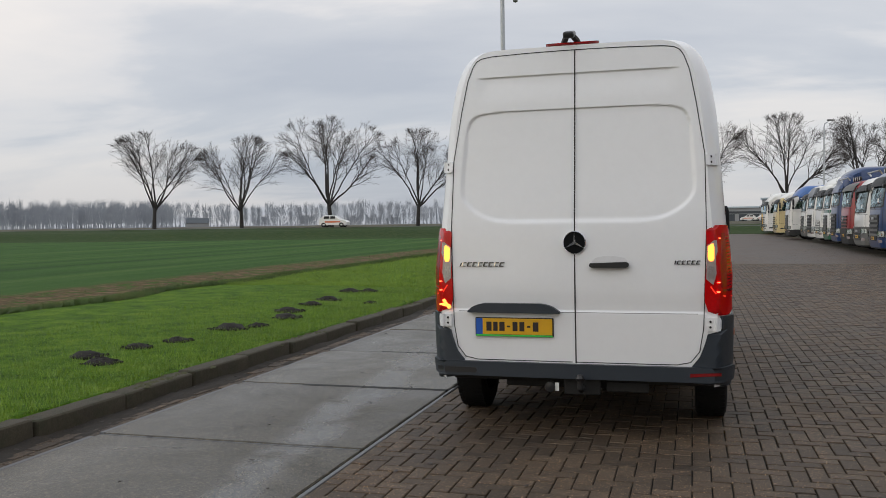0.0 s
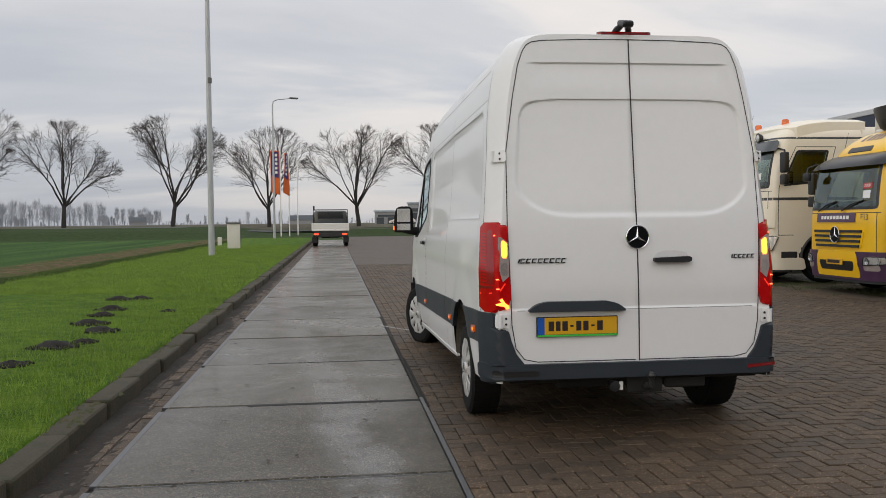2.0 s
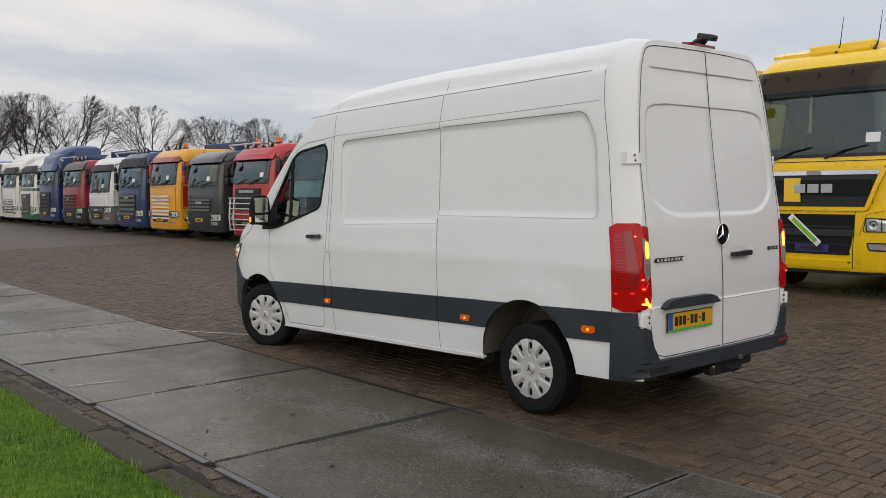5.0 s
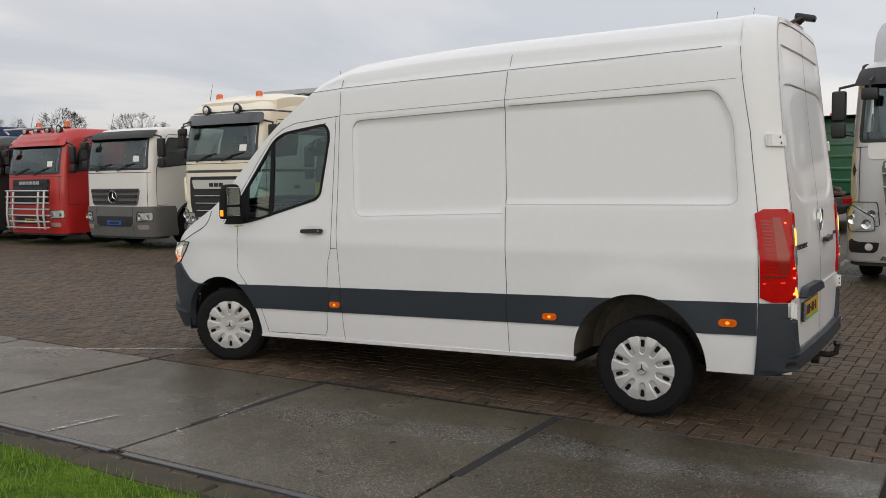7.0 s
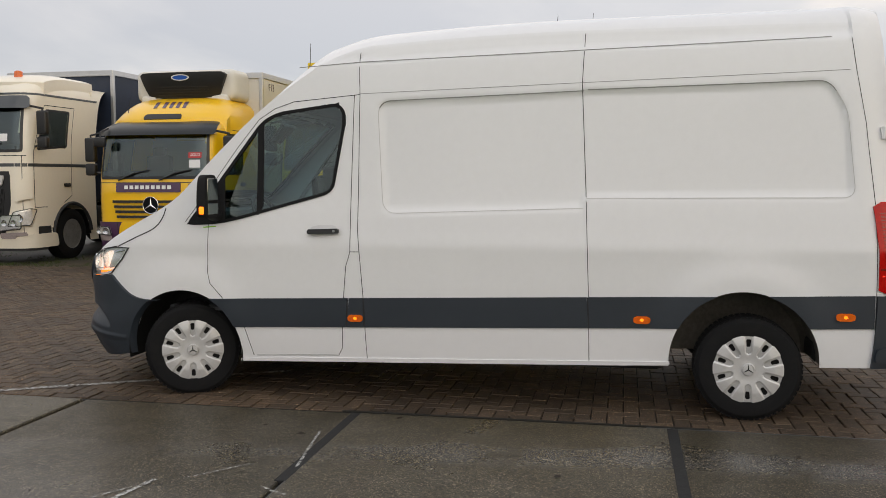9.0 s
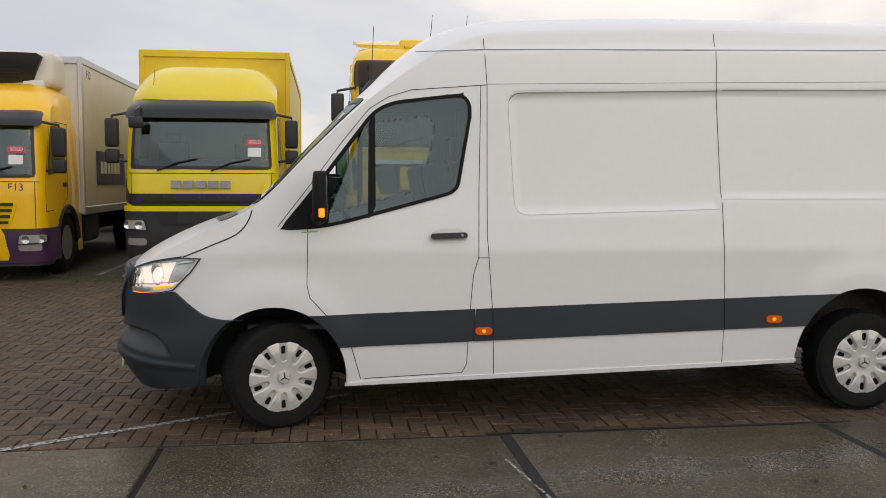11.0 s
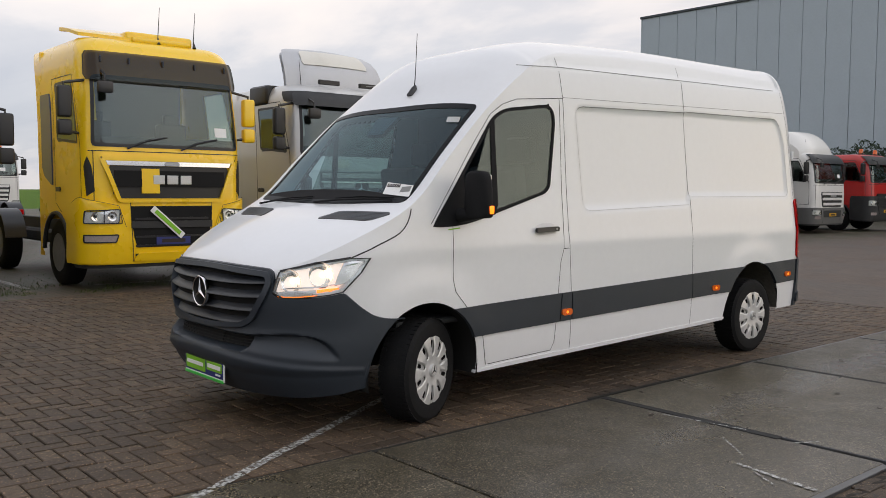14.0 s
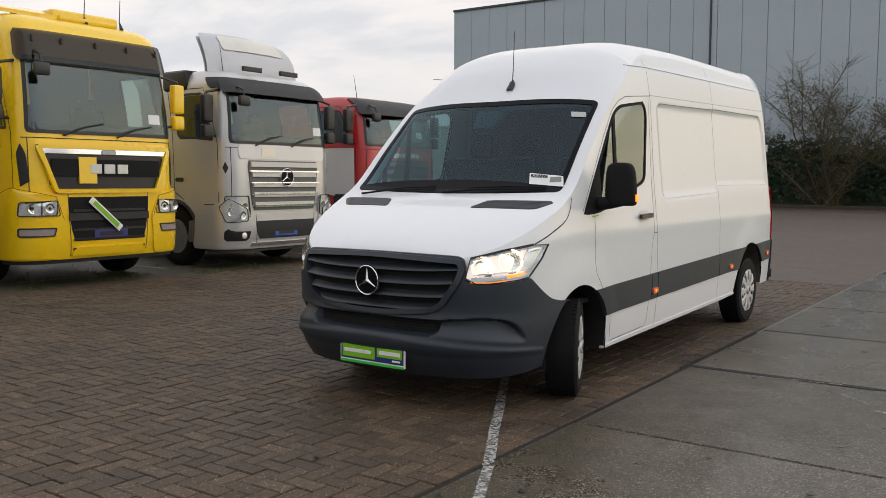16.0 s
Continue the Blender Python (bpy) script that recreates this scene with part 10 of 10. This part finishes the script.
LITTER = surface("wet_brown_leaves", (0.022, 0.014, 0.009), 0.6, var=0.4, scale=3)
rg = random.Random(21)
lv, lf = [], []
for i in range(420):
    if i % 7 == 0:
        x, y, z = rg.uniform(-4.0, -2.1), rg.uniform(3, 17), 0.010
    elif i % 2 == 1:
        x, y, z = rg.uniform(-4.34, -4.05), rg.uniform(2, 18), 0.0
    else:
        x, y, z = rg.uniform(-2.0, 6.0), rg.uniform(2.6, 20), 0.006
    a, s_ = rg.uniform(0, 6.28), rg.uniform(0.008, 0.024)
    j = len(lv)
    for k in range(5):
        b = a + k * 1.2566
        rr = s_ * (1.4 if k % 2 else 0.7)
        lv.append((x + rr * math.cos(b), y + rr * math.sin(b), z + rg.uniform(0.0, 0.008)))
    lf.append((j, j + 1, j + 2, j + 3, j + 4))
litter = part("leaf_litter", (lv, lf), LITTER, smooth=0)
tagged(litter, "scattered wet dark leaves on the paving", "leaves", kind="stuff")

BLADE = surface("grass_blades", (0.145, 0.235, 0.022), 0.6, var=0.45, scale=1.2, fine=6)
rg = random.Random(12)
bv, bf = [], []
for i in range(46000):
    y = rg.uniform(1.5, 17)
    x = -4.56 - abs(rg.gauss(0, 1.0)) if i % 3 else -4.56 - rg.uniform(0, 3.4)
    z = ground_height(x, y)
    a = rg.uniform(0, 6.283)
    x += 0.05 * (x > -4.62) * (noise.noise((y * 2.2, 0, 6)) > 0.05)
    h = rg.uniform(0.018, 0.055) * (1.3 if x > -4.7 else 1)
    w_ = rg.uniform(0.002, 0.0045)
    lx, ly = rg.gauss(0, 0.018), rg.gauss(0, 0.018)
    j = len(bv)
    bv += [(x - math.cos(a) * w_, y - math.sin(a) * w_, z - 0.01), (x + math.cos(a) * w_, y + math.sin(a) * w_, z - 0.01), (x + lx, y + ly, z + h)]
    bf.append((j, j + 1, j + 2))
for i in range(36000):
    y = 17 + 34 * rg.random() ** 1.5
    x = -4.56 - rg.uniform(0, 5.6)
    z = ground_height(x, y)
    h, w_ = rg.uniform(0.03, 0.08), rg.uniform(0.004, 0.010)
    lx = rg.gauss(0, 0.03)
    j = len(bv)
    bv += [(x - w_, y, z - 0.01), (x + w_, y, z - 0.01), (x + lx, y + lx, z + h)]
    bf.append((j, j + 1, j + 2))
grass = part("grass", (bv, bf), BLADE, smooth=0)
tagged(grass, "short green lawn grass on the verge", "grass", kind="stuff")

WEED = surface("yard_moss_and_weeds", (0.050, 0.075, 0.014), 0.75, var=0.5, scale=1.4, fine=6, dirt=0.6, dirt_col=(0.05, 0.04, 0.02))
wv, wf = [], []
for i in range(26000):
    y, x = rg.uniform(-3.5, 30), 6.35 + abs(rg.gauss(0, 1.1))
    if noise.noise((x * 1.3, y * 0.9, 12)) + 0.15 * min(1.0, x - 6.6) < 0.08:
        continue
    h, w_ = rg.uniform(0.01, 0.045), rg.uniform(0.003, 0.008)
    a = rg.uniform(0, 6.283)
    lx, ly = rg.gauss(0, 0.02), rg.gauss(0, 0.02)
    j = len(wv)
    wv += [(x - w_ * math.cos(a), y - w_ * math.sin(a), -0.004), (x + w_ * math.cos(a), y + w_ * math.sin(a), -0.004), (x + lx, y + ly, h)]
    wf.append((j, j + 1, j + 2))
weeds = part("weeds", (wv, wf), WEED, smooth=0)
tagged(weeds, "low moss and weeds on the paving under the trucks", "weeds", kind="stuff")

ROUGH = surface("rough_field_edge_grass", (0.045, 0.085, 0.012), 0.7, var=0.5, scale=1.0, fine=5, dirt=0.7, dirt_col=(0.14, 0.12, 0.045))
tv, tf = [], []
for i in range(52000):
    y = 2 + 66 * rg.random() ** 1.3
    c = noise.noise((y * 0.35, 0, 4))
    x = -9.75 + 0.4 * c - abs(rg.gauss(0, 0.28)) if i % 4 else rg.uniform(-13.6, -9.8)
    if i % 4 == 0 and noise.noise((x * 0.9, y * 0.5, 8)) < 0.30:
        continue
    z = ground_height(x, y)
    h, w_ = rg.uniform(0.03, 0.10) * (1.0 if i % 4 else 0.6), rg.uniform(0.004, 0.009) * (1 + y / 40)
    lx, ly = rg.gauss(0, 0.06), rg.gauss(0, 0.06)
    j = len(tv)
    tv += [(x - w_, y, z - 0.02), (x + w_, y, z - 0.02), (x + lx, y + ly, z + h)]
    tf.append((j, j + 1, j + 2))
tufts = part("rough_grass", (tv, tf), ROUGH, smooth=0)
tagged(tufts, "rough tufted grass along the field edge", "grass", kind="stuff")


# ---------------------------------------------------------------- bricks, last
def brick_mesh(lx, ly, z=0.0):
    b = 0.004
    vs = [(-lx, -ly, -0.05), (lx, -ly, -0.05), (lx, ly, -0.05), (-lx, ly, -0.05), (-lx, -ly, z - b), (lx, -ly, z - b), (lx, ly, z - b), (-lx, ly, z - b),
          (-lx + b, -ly + b, z), (lx - b, -ly + b, z), (lx - b, ly - b, z), (-lx + b, ly - b, z)]
    fs = [(8, 9, 10, 11)]
    for i in range(4):
        j = (i + 1) % 4
        fs += [(4 + i, 4 + j, 8 + j, 8 + i), (i, j, 4 + j, 4 + i)]
    return vs, fs


CELL = 0.105
rng = random.Random(7)
flat = part("brick", brick_mesh(CELL - 0.004, CELL / 2 - 0.004), PAVER, bed, smooth=0)
upright = part("brick", brick_mesh(CELL / 2 - 0.004, CELL - 0.004), PAVER, bed, smooth=0)
near, rest_v, rest_f = [], [], []
nx, ny = int((NX1 - NX0) / CELL), int((NY1 - NY0) / CELL)
for j in range(ny):
    for i in range(nx):
        c = (i - j) % 4
        if c == 0 and i + 1 < nx:
            kind, x, y = "flat", NX0 + (i + 1) * CELL, NY0 + (j + 0.5) * CELL
        elif c == 3 and j + 1 < ny:
            kind, x, y = "upright", NX0 + (i + 0.5) * CELL, NY0 + (j + 1) * CELL
        elif (c == 1 and i == 0) or (c == 2 and j == 0) or (c == 0) or (c == 3):
            kind, x, y = "half", NX0 + (i + 0.5) * CELL, NY0 + (j + 0.5) * CELL
        else:
            continue
        dz = rng.uniform(-0.0035, 0.0025)
        if kind != "half" and -2.0 < x < -0.2 and 3.2 < y < 5.0 and len(near) < 140 or kind != "half" and -1.9 < x < -0.2 and 12.0 < y < 13.8 and len(near) < 290:
            src = flat if kind == "flat" else upright
            o = src.copy()
            scene.collection.objects.link(o)
            o.location = (x, y, dz)
            near.append(o)
            continue
        sx, sy = {"flat": (CELL - 0.004, CELL / 2 - 0.004), "upright": (CELL / 2 - 0.004, CELL - 0.004), "half": (CELL / 2 - 0.004, CELL / 2 - 0.004)}[kind]
        v, f = brick_mesh(sx, sy)
        k = len(rest_v)
        tx, ty = rng.uniform(-0.008, 0.008), rng.uniform(-0.008, 0.008)
        rest_v += [(px + x, py + y, pz + dz + px * tx + py * ty) for px, py, pz in v]
        rest_f += [tuple(q + k for q in w) for w in f]
bpy.data.objects.remove(flat)
bpy.data.objects.remove(upright)
rest = part("bricks", (rest_v, rest_f), PAVER, bed, smooth=0)
tagged(rest, "brown concrete paving bricks in herringbone", kind="stuff")

gut_v, gut_f = [], []
for r in range(3):
    for k in range(420):
        y = -10 + 0.214 * k + (0.107 if r == 1 else 0)
        x = -4.302 + r * 0.108
        v, f = brick_mesh(0.0505, 0.103, -0.012)
        q = len(gut_v)
        dz, tx = rng.uniform(-0.006, 0.004), rng.uniform(-0.03, 0.03)
        gut_v += [(px + x, py + y, pz + dz + px * tx) for px, py, pz in v]
        gut_f += [tuple(i + q for i in w) for w in f]
gut = part("gutter_bricks", (gut_v, gut_f), PAVER, kerb, smooth=0)
tagged(gut, "dirty gutter bricks beside the kerb", kind="stuff")
